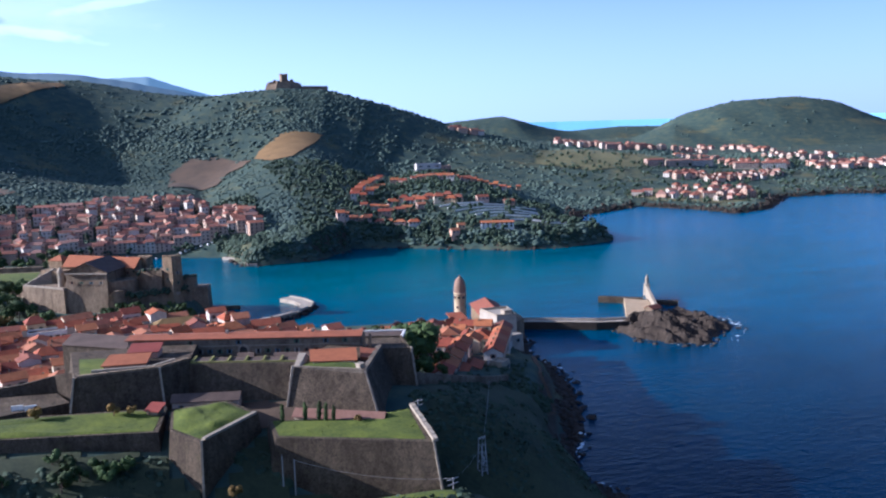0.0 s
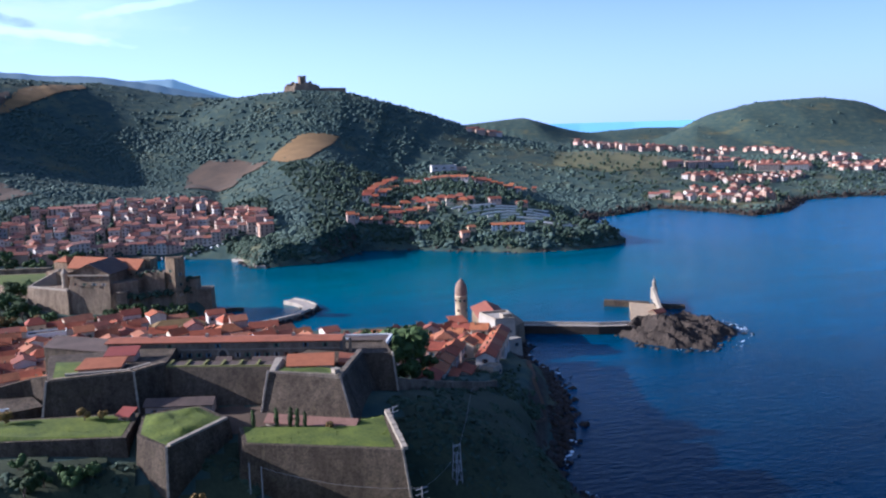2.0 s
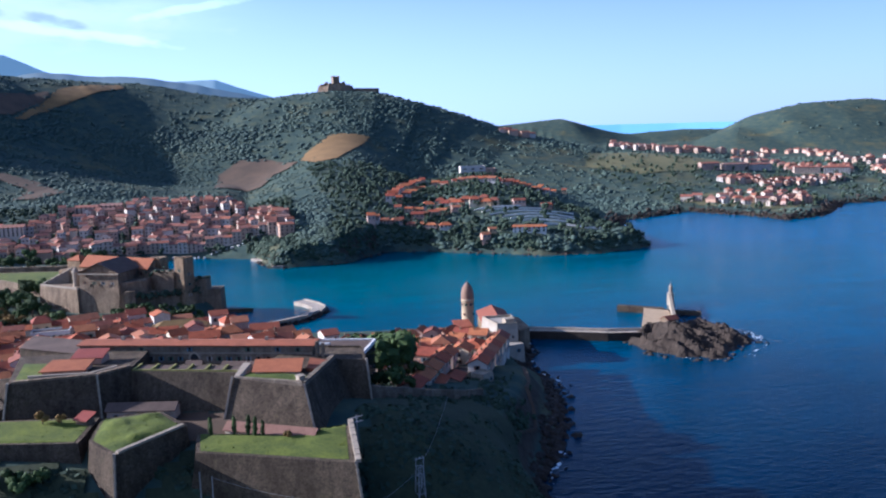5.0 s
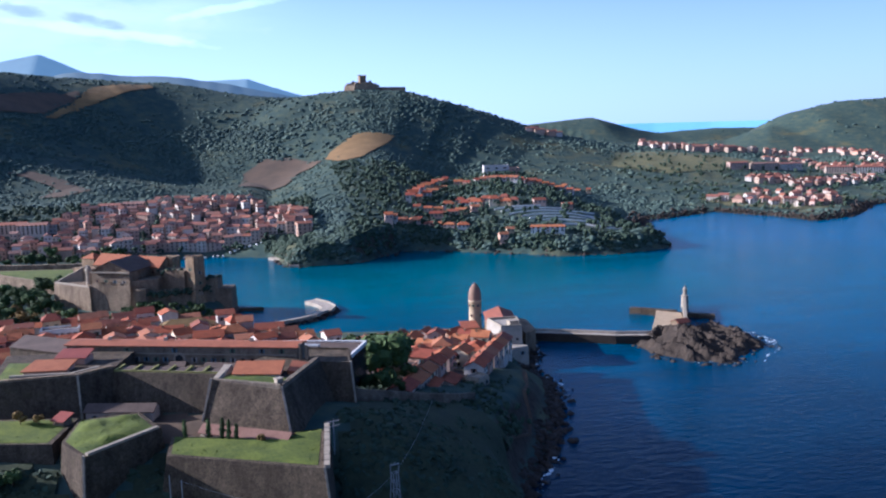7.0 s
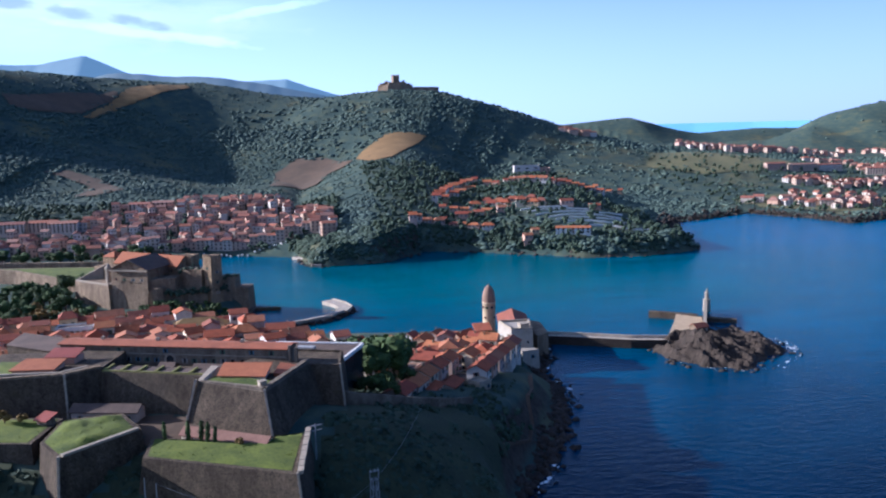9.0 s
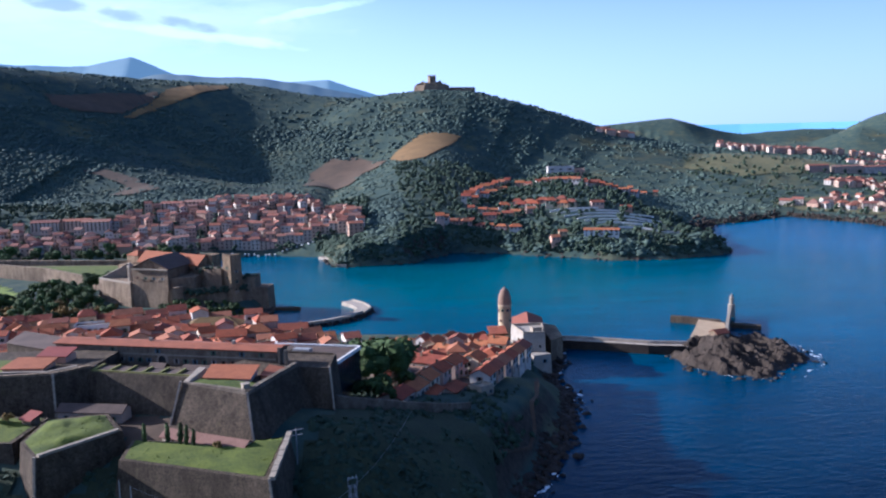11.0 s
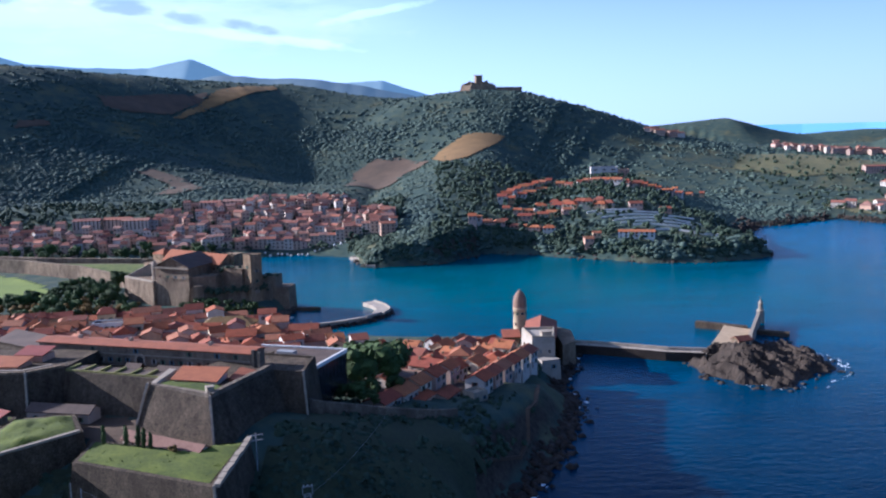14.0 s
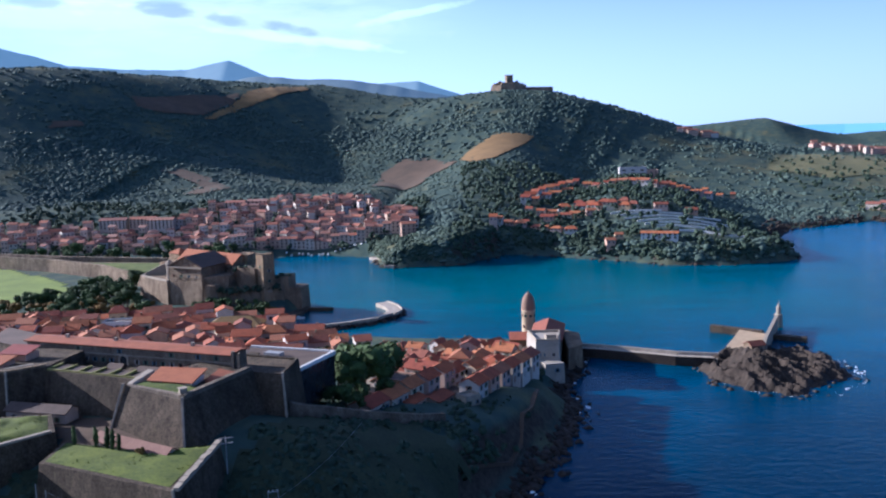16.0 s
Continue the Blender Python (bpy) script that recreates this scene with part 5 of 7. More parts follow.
# market hall with a mossy roof in the old town
market = tagged(empty("market_hall"), "broad hall with a mossy yellow-brown hipped roof", "hall")
Solid().box(0, 0, -3, 24, 14, 8.5).make("wall", PLASTER, market)
gable(24, 14, 5.5, 3.4, 0.5, hip=6).make("roof", MOSSY_TILES, market)
market.matrix_basis = pose(-24, 396, 5, 0, 0, 4)
TAKEN.extend([(-24, 396, 9), (-31, 396, 7), (-17, 396, 7)])


# ---- church, harbour works and chapel islet ----
church = tagged(empty("church"), "pale stone church with a round domed bell tower at the water", "church")
bt = Solid().lathe(107.8, 387.5, [(3.4, -1), (3.2, 4), (2.95, 4.3), (2.9, 15.8), (3.15, 16.0), (3.15, 16.5), (2.6, 16.6)], 28).make("bell_tower", TOWER_STONE, church, "round warm stone bell tower", True)
Solid().lathe(107.8, 387.5, [(2.95, 16.4), (3.0, 18.0), (2.9, 19.6), (2.5, 21.4), (1.8, 22.9), (0.9, 23.9), (0.25, 24.3), (0.15, 25.0), (0, 25.1)], 28).make("dome", DOME_STONE, bt, "pointed pinkish-brown dome", True)
for k in range(8):
    a = 2 * math.pi * k / 8 + 0.3
    put("belfry_opening", SLIT, bt, 107.8 + 2.92 * math.cos(a), 387.5 + 2.92 * math.sin(a), 14.2, math.degrees(a) + 90)
for k in range(4):
    a = 2 * math.pi * k / 4 + 0.8
    put("tower_slit", SLIT, bt, 107.8 + 2.95 * math.cos(a), 387.5 + 2.95 * math.sin(a), 9.5, math.degrees(a) + 90)
nave = Solid().box(114, 362, -1, 12, 30, 13.5, -8).make("nave", KEEP_STONE, church)
g = gable(30.6, 12.4, 0, 3.4, 0.5, hip=5).make("nave_roof", TILES, church, "red tile roof")
g.matrix_basis = pose(114, 362, 12.5, 0, 0, 82)
Solid().prism([(105, 349), (107.5, 333.5), (116, 332.5), (118, 349)], -2, 15.6, 0.7).make("east_block", CHURCH_WALL, church, "tall pale block above the rocks")
parapet([(105.4, 348.6), (107.8, 333.9), (115.7, 332.9), (117.6, 348.6)], 15.6, 0.5, 0.9).split("parapet", PALE_STONE, church)
Solid().box(113.2, 337, 15.6, 3.8, 3.6, 1.9, 8).box(113.2, 337, 17.5, 4.3, 4.1, 0.25, 8).make("bell_chamber", PALE_STONE, church, "small rooftop chamber")
Solid().prism([(105, 339), (110.5, 327), (117.5, 329), (114, 337)], -2, 8.6, 0.7).make("buttress", CHURCH_WALL, church, "stepped pale buttress down to the rocks")
Solid().prism([(121, 346), (127, 352), (128, 372), (121, 380)], -2, 9.5, 0.6).make("side_chapel", CASTLE_STONE, church)
for x, y, z, t in ((105.8, 344, 11, 279), (106.6, 338.5, 11, 279), (110, 333.1, 10.5, -7), (114, 332.6, 10.5, -7), (126.8, 357, 6.5, 95), (127.3, 364, 6.5, 95), (115, 328, 6, 14)):
    put("window", WINDOW, church, x, y, z, t)
Solid().box(103, 378, 0, 7, 9, 6.4, -8).make("sacristy", KEEP_STONE, church)
Solid().loft([(99, 373, 6.3), (107, 373, 6.3), (107, 383.5, 7.4), (99, 383.5, 7.4)], [(99, 373, 6.6), (107, 373, 6.6), (107, 383.5, 7.7), (99, 383.5, 7.7)]).make("sacristy_roof", TILES, church)

# jetty from the church to the islet
jet = empty("jetty")
tagged(jet, "stone jetty between the church and the islet", "jetty")
jp = [(124, 372), (135, 369.5), (150, 363), (165, 356), (180, 352.5)]
deck, side = Solid(), Solid()
for a, b in zip(jp, jp[1:]):
    deck.wall(a, b, 5.0, -4, 3.2)
    side.wall((a[0] + 1.2, a[1] + 2.4), (b[0] + 1.2, b[1] + 2.4), 0.7, 3.3, 4.5)
deck.split("causeway", CONCRETE, jet, "pale concrete walkway")
side.split("sea_wall", CONCRETE, jet)
face = Solid()
for a, b in zip(jp, jp[1:]):
    face.wall((a[0] - 1.1, a[1] - 2.6), (b[0] - 1.1, b[1] - 2.6), 0.6, -4, 3.75)
face.split("stone_face", ROCK, jet, "dark stone face")


def islet():
    """Rugged rock with ridges that run across it."""
    ring = [(170, 345), (173, 330), (182, 316), (194, 310), (204, 315), (216, 326), (226, 330), (227, 342), (231, 362), (222, 379), (204, 382), (186, 372), (174, 358)]
    n = 150
    xs, ys = np.meshgrid(np.linspace(162, 240, n), np.linspace(306, 388, n))
    d = signed_coast(xs, ys, ring) + fbm(xs, ys, 9, 4, 4.0) * 3.0
    bend = fbm(xs, ys, 16, 3, 7.0) * 5
    ridged = 1 - np.abs(fbm((xs * 0.8 + ys * 0.6) * 1.5 + bend, (ys * 0.8 - xs * 0.6) * 0.45 + bend * 0.3, 7.0, 4, 9.0)) * 2.3
    top = 2.0 + 5.2 * np.exp(-(((xs - 188) / 17) ** 2 + ((ys - 343) / 20) ** 2)) + 1.2 * np.exp(-(((xs - 214) / 14) ** 2 + ((ys - 345) / 18) ** 2))
    z = top * smooth_step(d, -0.5, 8) * (0.35 + 0.85 * ridged) + fbm(xs, ys, 3.6, 4, 2.0) * 1.9 * smooth_step(d, 0, 4)
    z = np.where(d > -1.0, z - 0.5, -4)
    verts = np.stack([xs, ys, z], -1).reshape(-1, 3).tolist()
    faces = [(i * n + j, i * n + j + 1, (i + 1) * n + j + 1, (i + 1) * n + j) for i in range(n - 1) for j in range(n - 1)]
    root = tagged(empty("rock_islet"), "rugged brown rock islet in the sea", "islet")
    mesh_object("rock", verts, faces, ISLET_ROCK, root)
    rng = np.random.default_rng(41)
    for (ax, ay), (bx, by) in zip(ring, ring[1:] + ring[:1]):
        for _ in range(4):
            f = rng.random()
            x, y = ax + (bx - ax) * f + rng.normal(0, 2.0), ay + (by - ay) * f + rng.normal(0, 2.0)
            clumps("boulder", [(x, y, rng.uniform(-0.5, 0.1))], [rng.uniform(0.5, 1.6)], ISLET_ROCK, rng, 0.55, 0.6, parent=root)
    return root


islet()
chapel = tagged(empty("chapel"), "small stone chapel with a red tile roof on the islet", "chapel")
Solid().box(0, 0, -3, 6.5, 5.0, 6.6).add([(-3.25, -2.5, 3.6), (-3.25, 2.5, 3.6), (-3.25, 0, 5.0), (3.25, -2.5, 3.6), (3.25, 2.5, 3.6), (3.25, 0, 5.0)], [(0, 2, 1), (3, 4, 5)]).make("wall", CASTLE_STONE, chapel)
gable(6.5, 5.0, 3.6, 1.4, 0.3).make("roof", TILES, chapel)
put("window", SLIT, chapel, 1.4, -2.5, 2.2, 0)
chapel.matrix_basis = pose(196.5, 359, 3.2, 0, 0, 18)
quay = tagged(empty("landing_quay"), "pale landing quay and pier behind the islet", "quay")
Solid().prism([(186, 366), (200, 356), (212, 392), (203, 401), (196, 386)], -3, 2.9).make("apron", SAND, quay, "sandy concrete apron")
Solid().wall((193, 410.5), (212, 397), 3.2, -3, 3.1).make("pier", STONE, quay)
Solid().wall((212, 397), (228, 388), 3.2, -3, 2.0).make("pier", STONE, quay)
sw = Solid()
sp = [(199, 357), (205, 372), (214, 392), (223, 412)]
for k, (a, b) in enumerate(zip(sp, sp[1:])):
    sw.wall(a, b, 1.4, -3, 6.4, -3, 6.4)
sw.split("sea_wall", PALE_STONE, quay, "tall stone sea wall")
Solid().lathe(225.5, 416.5, [(2.1, -2), (1.7, 5.6), (1.95, 5.8), (1.95, 6.2), (1.1, 6.4), (0.95, 9.2), (1.3, 9.4), (1.3, 9.7), (0.6, 9.9), (0.5, 10.9), (0.1, 11.6), (0.06, 13.0), (0, 13.0)], 16).make("beacon", PALE_STONE, quay, "round stone harbour beacon")

# rubble breakwater
bw = tagged(empty("breakwater"), "curved rubble breakwater with a pale concrete walkway", "breakwater")
bp = [(-4.7, 418.6), (1.7, 421.9), (10.8, 428.5), (21.7, 433.7), (32.9, 441.7), (39.9, 452.7), (42.3, 461.0), (38.7, 472.6), (32.4, 482.2)]
wk, par = Solid(), Solid()
for k, (a, b) in enumerate(zip(bp, bp[1:])):
    dx, dy = b[0] - a[0], b[1] - a[1]
    q = math.hypot(dx, dy)
    wide = 4.2 if k < 5 else 7.0
    wk.wall((a[0] - dx / q * 0.5, a[1] - dy / q * 0.5), (b[0] + dx / q * 0.5, b[1] + dy / q * 0.5), wide, -3, 2.0 + 0.01 * k)
    par.wall((a[0] + dy / q * wide / 2, a[1] - dx / q * wide / 2), (b[0] + dy / q * wide / 2, b[1] - dx / q * wide / 2), 0.7, 1.8, 2.7)
wk.split("walkway", CONCRETE, bw)
par.split("parapet", CONCRETE, bw)
rng = np.random.default_rng(5)
pl = []
for a, b in zip(bp, bp[1:]):
    for _ in range(34):
        f = rng.random()
        dx, dy = b[0] - a[0], b[1] - a[1]
        q = math.hypot(dx, dy)
        o = rng.uniform(2.6, 6.0)
        pl.append((a[0] + dx * f + dy / q * o, a[1] + dy * f - dx / q * o, 2.1 - o * 0.38))
clumps("armour_rock", pl, rng.uniform(0.5, 1.1, len(pl)), ROCK, rng, 0.8, 0.3, parent=bw)["kind"] = "stuff"

# ---- royal castle ----
castle = tagged(empty("castle"), "royal stone castle with a square keep beside the harbour", "castle")


def crenels(parent, a, b, z, n):
    s = Solid()
    for k in range(n):
        p, q = Vector(a).lerp(Vector(b), (k + 0.2) / n), Vector(a).lerp(Vector(b), (k + 0.75) / n)
        s.wall(tuple(p), tuple(q), 0.6, z, z + 0.9)
    return s.split("battlement", CASTLE_STONE, parent)


def block(name, ring, z0, z1, grow=0.5, label="", mat=None):
    return Solid().prism(ring, z0, z1, grow).make(name, mat or CASTLE_STONE, castle, label)


keep = block("keep", [(-27.0, 460.7), (-22.2, 465.5), (-27.0, 470.3), (-31.8, 465.5)], 0, 32.6, 0.5, "square warm stone keep", KEEP_STONE)
for k in range(3):
    put("window", WINDOW, keep, -29.4, 463.0, 15 + 5.5 * k, -45)
    put("window", WINDOW, keep, -24.5, 463.0, 13 + 5.5 * k, 45)
crenels(keep, (-31.6, 465.4), (-27.1, 460.9), 32.6, 4), crenels(keep, (-26.9, 460.9), (-22.4, 465.4), 32.6, 4)
block("sea_bastion", [(-20.5, 471), (-9.8, 471.5), (-8, 484), (-20, 487)], -1, 13.0, 0.7, "low bastion above the water")
block("range", [(-25, 468), (-16.5, 471.5), (-15, 483), (-24, 481)], 0, 19.5, 0.5, "stepped range beside the keep")
block("range", [(-47, 470.5), (-32.5, 463.5), (-28.5, 471), (-43, 481)], 0, 25.2, 0.4, "plain range between tower and keep")
hall = block("great_hall", [(-79.5, 467.5), (-59, 457.5), (-50, 479), (-70, 489)], 0, 27.2, 0.5, "tall great hall of the castle")
for ring, s in ((((-79.5, 467.5, 27.2), (-59, 457.5, 27.2), (-69.2, 462.4, 32.2)), 1), (((-50, 479, 27.2), (-70, 489, 27.2), (-60, 484, 32.2)), -1)):
    Solid().loft([(x + 0.22 * s, y + 0.45 * s, z) for x, y, z in ring], ring).make("pediment", CASTLE_STONE, hall)
he = [(-80.3, 466.4), (-69.3, 461.0), (-58.2, 456.3), (-49.2, 479.6), (-60, 485), (-70.8, 490)]
hz = (26.9, 32.3, 26.9, 26.9, 32.3, 26.9)
hv = [(x, y, z) for (x, y), z in zip(he, hz)]
Solid().add(hv + [(x, y, z + 0.4) for x, y, z in hv], [(7, 8, 9, 10), (6, 7, 10, 11), (4, 3, 2, 1), (5, 4, 1, 0), (0, 1, 7, 6), (1, 2, 8, 7), (2, 3, 9, 8), (3, 4, 10, 9), (4, 5, 11, 10), (5, 0, 6, 11)]).make("roof", BROWN_ROOF, hall, "grey-brown gabled roof")
Solid().wall((-79.9, 466.6), (-58.6, 456.6), 0.9, 26.4, 27.0).make("cornice", PALE_STONE, hall, "pale cornice")
for k in range(4):
    put("window", WINDOW, hall, -76.6 + k * 4.9, 465.4 - k * 2.4, 22.0, -26)
long_range = block("long_range", [(-84, 496), (-47, 472.5), (-41, 486), (-79, 512)], 0, 26.4, 0.4, "long back range of the castle")
lv = [(-85, 495.4, 26.2), (-46.2, 471.4, 26.2), (-43.4, 479, 30.6), (-82, 504, 31.2), (-40.4, 486.6, 27.2), (-79.4, 513, 27.6)]
Solid().add(lv + [(x, y, z + 0.4) for x, y, z in lv], [(6, 7, 8, 9), (9, 8, 10, 11), (1, 0, 3, 2), (2, 3, 5, 4), (0, 1, 7, 6), (4, 5, 11, 10), (1, 2, 8, 7), (2, 4, 10, 8), (3, 0, 6, 9), (5, 3, 9, 11)]).make("roof", ORANGE_ROOF, long_range, "long orange tile roof")
for ring in (((-84, 496, 26.4), (-81.6, 504, 31.0), (-79, 512, 26.4)), ((-47, 472.5, 26.4), (-41, 486, 26.4), (-44, 479, 30.5))):
    Solid().loft(ring, [(x - 0.5, y + 0.3, z) for x, y, z in ring]).make("gable_wall", KEEP_STONE, long_range)
for k in range(6):
    put("window", WINDOW, long_range, -72 + k * 4.4, 488.3 - k * 2.8, 23.8, -32)
sq = block("square_tower", [(-48.4, 484), (-40.5, 481), (-37.5, 489), (-45.4, 492)], 0, 30.4, 0.3, "square tower beside the long range", KEEP_STONE)
crenels(sq, (-48, 484.2), (-40.8, 481.4), 30.4, 4)
put("window", WINDOW, sq, -44.4, 482.4, 26, -21)
gt = block("gable_tower", [(-93, 505), (-85.5, 500), (-81, 507), (-88.5, 512)], 0, 29.0, 0.3, "small tower at the end of the long range", KEEP_STONE)
Solid().loft([(-93.6, 505, 29.0), (-85.5, 499.4, 29.0), (-80.4, 507, 29.0), (-88.5, 512.6, 29.0)], [(-87.6, 506, 31.6), (-86.8, 505.6, 31.6), (-86.4, 506.4, 31.6), (-87.2, 506.8, 31.6)]).make("roof", ORANGE_ROOF, gt)
block("lower_wall", [(-59, 456.5), (-38, 459.5), (-19, 468), (-18, 480), (-40, 480), (-56, 474)], 0, 15.5, 1.2, "battered lower wall in the moat")
block("middle_wall", [(-58, 459), (-46, 461.5), (-44, 472), (-54, 474)], 0, 22.0, 0.6, "stepped wall below the hall")
block("buttress", [(-56, 453.5), (-51, 454.5), (-50, 459), (-55, 459)], 0, 18.0, 1.0)
corner = block("corner_bastion", [(-104, 488), (-81, 466.5), (-74, 474), (-80, 492), (-97, 503)], 0, 18.4, 1.4, "angled corner bastion")
parapet([(-103.4, 488), (-81.2, 467.4), (-79.6, 471)], 18.4, 0.9, 0.9, False).split("parapet", PALE_STONE, corner)
Solid().wall((-103, 489), (-88, 494), 1.2, 18.2, 19.2, 18.2, 26.5).make("stair_wall", PALE_STONE, corner, "pale wall stepping up the bastion")
block("bastion_block", [(-96, 497), (-84, 488), (-80, 494), (-91, 503)], 10, 25.0, 0.3, "plain block behind the corner bastion", KEEP_STONE)
Solid().lathe(-83.5, 478, [(1.7, 17), (1.5, 25.4), (1.8, 25.6), (1.8, 26.2), (1.2, 27.4), (0.1, 29)], 14).make("turret", PALE_STONE, castle, "slim pale turret")
crenels(castle, (-58.6, 456.4), (-38.4, 459.2), 15.5, 8), crenels(castle, (-38, 459.3), (-19.4, 467.6), 15.5, 8), crenels(castle, (-20.3, 471), (-10, 471.4), 13.0, 5)
ow = Solid()
op = [(-99, 505), (-112, 523), (-138, 550), (-168, 580), (-220, 612), (-290, 640)]
for a, b in zip(op, op[1:]):
    ow.wall(a, b, 2.4, 0, 12.0)
op2 = [(-112, 600), (-150, 606), (-215, 622), (-280, 645)]
for a, b in zip(op2, op2[1:]):
    ow.wall(a, b, 2.4, 0, 12.5)
ow.split("outer_wall", CASTLE_STONE, castle, "long outer wall")
Solid().prism([(-108, 524), (-137, 553), (-167, 583), (-218, 614), (-150, 604), (-112, 597)], 0, 9.4).make("glacis", CASTLE_STONE, castle)
grassy("turf", [(-109, 526), (-138, 555), (-168, 585), (-214, 612), (-150, 602), (-113, 595)], 9.4, castle, GRASS, 8, 0.6)
cq = Solid().prism([(-38, 451), (-12, 447), (-7, 462), (-6, 476), (-12, 480), (-38, 462)], -3, 1.6).make("castle_quay", STONE)
tagged(cq, "low dark stone quay at the foot of the castle", "quay")
cp = Solid().wall((-9, 474), (7, 472), 2.2, -3, 1.7).make("pier", STONE)
tagged(cp, "dark low pier off the castle quay", "pier")

# ---- hill fort on the summit ----
ez = ground_at(140, 1503) - 6
elme = tagged(empty("hill_fort"), "star-shaped stone hill fort with a square tower on the summit", "fort")
Solid().prism([(112, 1500), (128, 1488), (150, 1486), (170, 1496), (168, 1514), (140, 1522), (116, 1514)], ez, 171, 4).make("rampart", CASTLE_STONE, elme)
Solid().prism([(120, 1501), (148, 1493), (160, 1500), (156, 1512), (124, 1512)], 168, 175, 0.5).make("barrack", CASTLE_STONE, elme)
Solid().box(141.5, 1503, 168, 11, 11, 18.5, 15).make("tower", CASTLE_STONE, elme)
tt = Solid()
for k in range(4):
    a = radians(15 + 90 * k)
    for s in (-4.4, 0, 4.4):
        tt.box(141.5 + 5.1 * math.cos(a) - s * math.sin(a), 1503 + 5.1 * math.sin(a) + s * math.cos(a), 186.5, 1.8, 1.8, 1.4, 15)
tt.split("battlement", CASTLE_STONE, elme)
Solid().box(126, 1501, 175, 5, 6, 2.6, 10).make("turret", CASTLE_STONE, elme)
Solid().box(155, 1500, 175, 4, 5, 3.2, 10).make("turret", CASTLE_STONE, elme)
for x, y, w, h in ((118, 1503, 6, 3.0), (131, 1494, 5, 4.6), (149, 1498, 7, 5.2), (163, 1502, 5, 2.4)):
    Solid().box(x, y, 171, w, 6, h, 12).make("bastion_block", CASTLE_STONE, elme)
Solid().wall((172, 1497), (215, 1493), 3, ez, 167, ez, 166).make("outwork_wall", CASTLE_STONE, elme)


# ---- houses ----
# church quarter
QUARTER = []
for k in range(5):   # the row above the retaining wall
    f = k / 4
    QUARTER.append((56.8 + 17.6 * f, 241 + 36 * f, 64, "low" if k < 2 else "small", (19.2, 18.6, 16.6, 16.4, 16.0)[k], 1.0))
for k in range(6):   # the row along the cliff
    f = k / 5
    QUARTER.append((84.6 + 18.4 * f, 272 + 41 * f, 66, "small", 13.4 - 2.6 * f, 1.0))
QUARTER += [(77, 289, 62, "small", 12.5, 0.95), (84, 295, 60, "tall", 9.5, 1.0), (69, 290, 150, "long", 12.5, 1.0), (92, 308, 62, "wide", 8.5, 1.0), (61, 280, 64, "flat", 13, 0.8),
            (66, 254, 64, "low", 16.2, 0.8), (73.5, 263, 64, "low", 14.2, 0.8), (78, 272, 64, "flat", 11.5, 0.7)]
for x, y, t, kind, z, sz in QUARTER:
    TAKEN.append((x, y, 3.4))
    house(kind, x, y, t, z, "houses of the church quarter", 1, 1, sz)
scatter_houses([(50, 300), (66, 290), (88, 305), (101, 312), (103, 335), (99, 356), (92, 364), (62, 366), (46, 362), (48, 335)], ["small", "tall", "long", "wide", "small", "small"], 48, 3.9, 62, 12, "houses of the church quarter", 3, 6.0, 0.88)
# old town behind the fort
def packed_houses(poly, kinds, pitch, turn, group, seed, shore=5.0, z_up=0.0, gap=0.08):
    """Houses wall to wall along lanes."""
    rnd = random.Random(seed)
    cx, cy = sum(p[0] for p in poly) / len(poly), sum(p[1] for p in poly) / len(poly)
    c, s = math.cos(radians(turn)), math.sin(radians(turn))
    for j in range(-30, 31):
        shift = rnd.uniform(0, 1)
        for i in range(-40, 41):
            u, v = (i + shift) * pitch[0] + rnd.uniform(-1.2, 1.2), j * pitch[1] + rnd.uniform(-1.4, 1.4) + 3.0 * math.sin(i * 0.35 + j)
            x, y = cx + c * u - s * v, cy + s * u + c * v
            if rnd.random() < gap or not inside(x, y, poly) or float(read_table(SHORE, np.array([x]), np.array([y]))[0]) < shore or not free_spot(x, y, 2.6):
                continue
            house(rnd.choice(kinds), x, y, turn + rnd.gauss(0, 7) + rnd.choice((0, 0, 90, 180)), ground_at(x, y) + z_up, group, rnd.uniform(0.85, 1.15), rnd.uniform(0.9, 1.1), rnd.uniform(0.8, 1.3))


TAKEN.extend([(-80, 404, 5), (-86, 403, 5), (-74, 405, 5)])
house("town_white", -80, 404, 8, 4.5, "houses of the old town")
packed_houses([(-165, 330), (-120, 290), (-72, 264), (-58, 300), (-52, 345), (38, 338), (46, 350), (24, 370), (2, 386), (-8, 406), (-20, 420), (-60, 425), (-100, 425), (-135, 418), (-165, 395)],
              ["town_small", "town_long", "town_tall", "town_hip", "town_small", "town_long"], (8.8, 8.6), 14, "houses of the old town", 4, 5.0, 1.0)
# harbour town across the water, too many to count
FAR = Village()
for k in range(22):
    x = -120 + k * 7.0
    y = 703 - 0.02 * (x + 60) + (6 if x > 0 else 0) - max(0, x - 4) * 0.55
    if x < 30:
        TAKEN.append((x, y, 3.6))
        house("town_tall" if k % 3 else "town_small", x, y, 3 + 4 * math.sin(k), None, "harbour front houses", 0.95, 1, 0.85 + 0.2 * math.sin(k * 2.3) ** 2)
TAKEN.append((31, 690, 8))
house("town_tall", 30.5, 691, 15, ground_at(31, 691), "houses of the harbour town", 1.6, 1.2, 1.0)
for dx, z in ((-232, 0), (-208, 1), (-188, -1)):
    TAKEN.append((dx, 752 + z * 6, 14))
    house("block", dx, 754 + z * 6, 4, ground_at(dx, 754) + 1, "apartment blocks", 0.6, 1, 0.75)
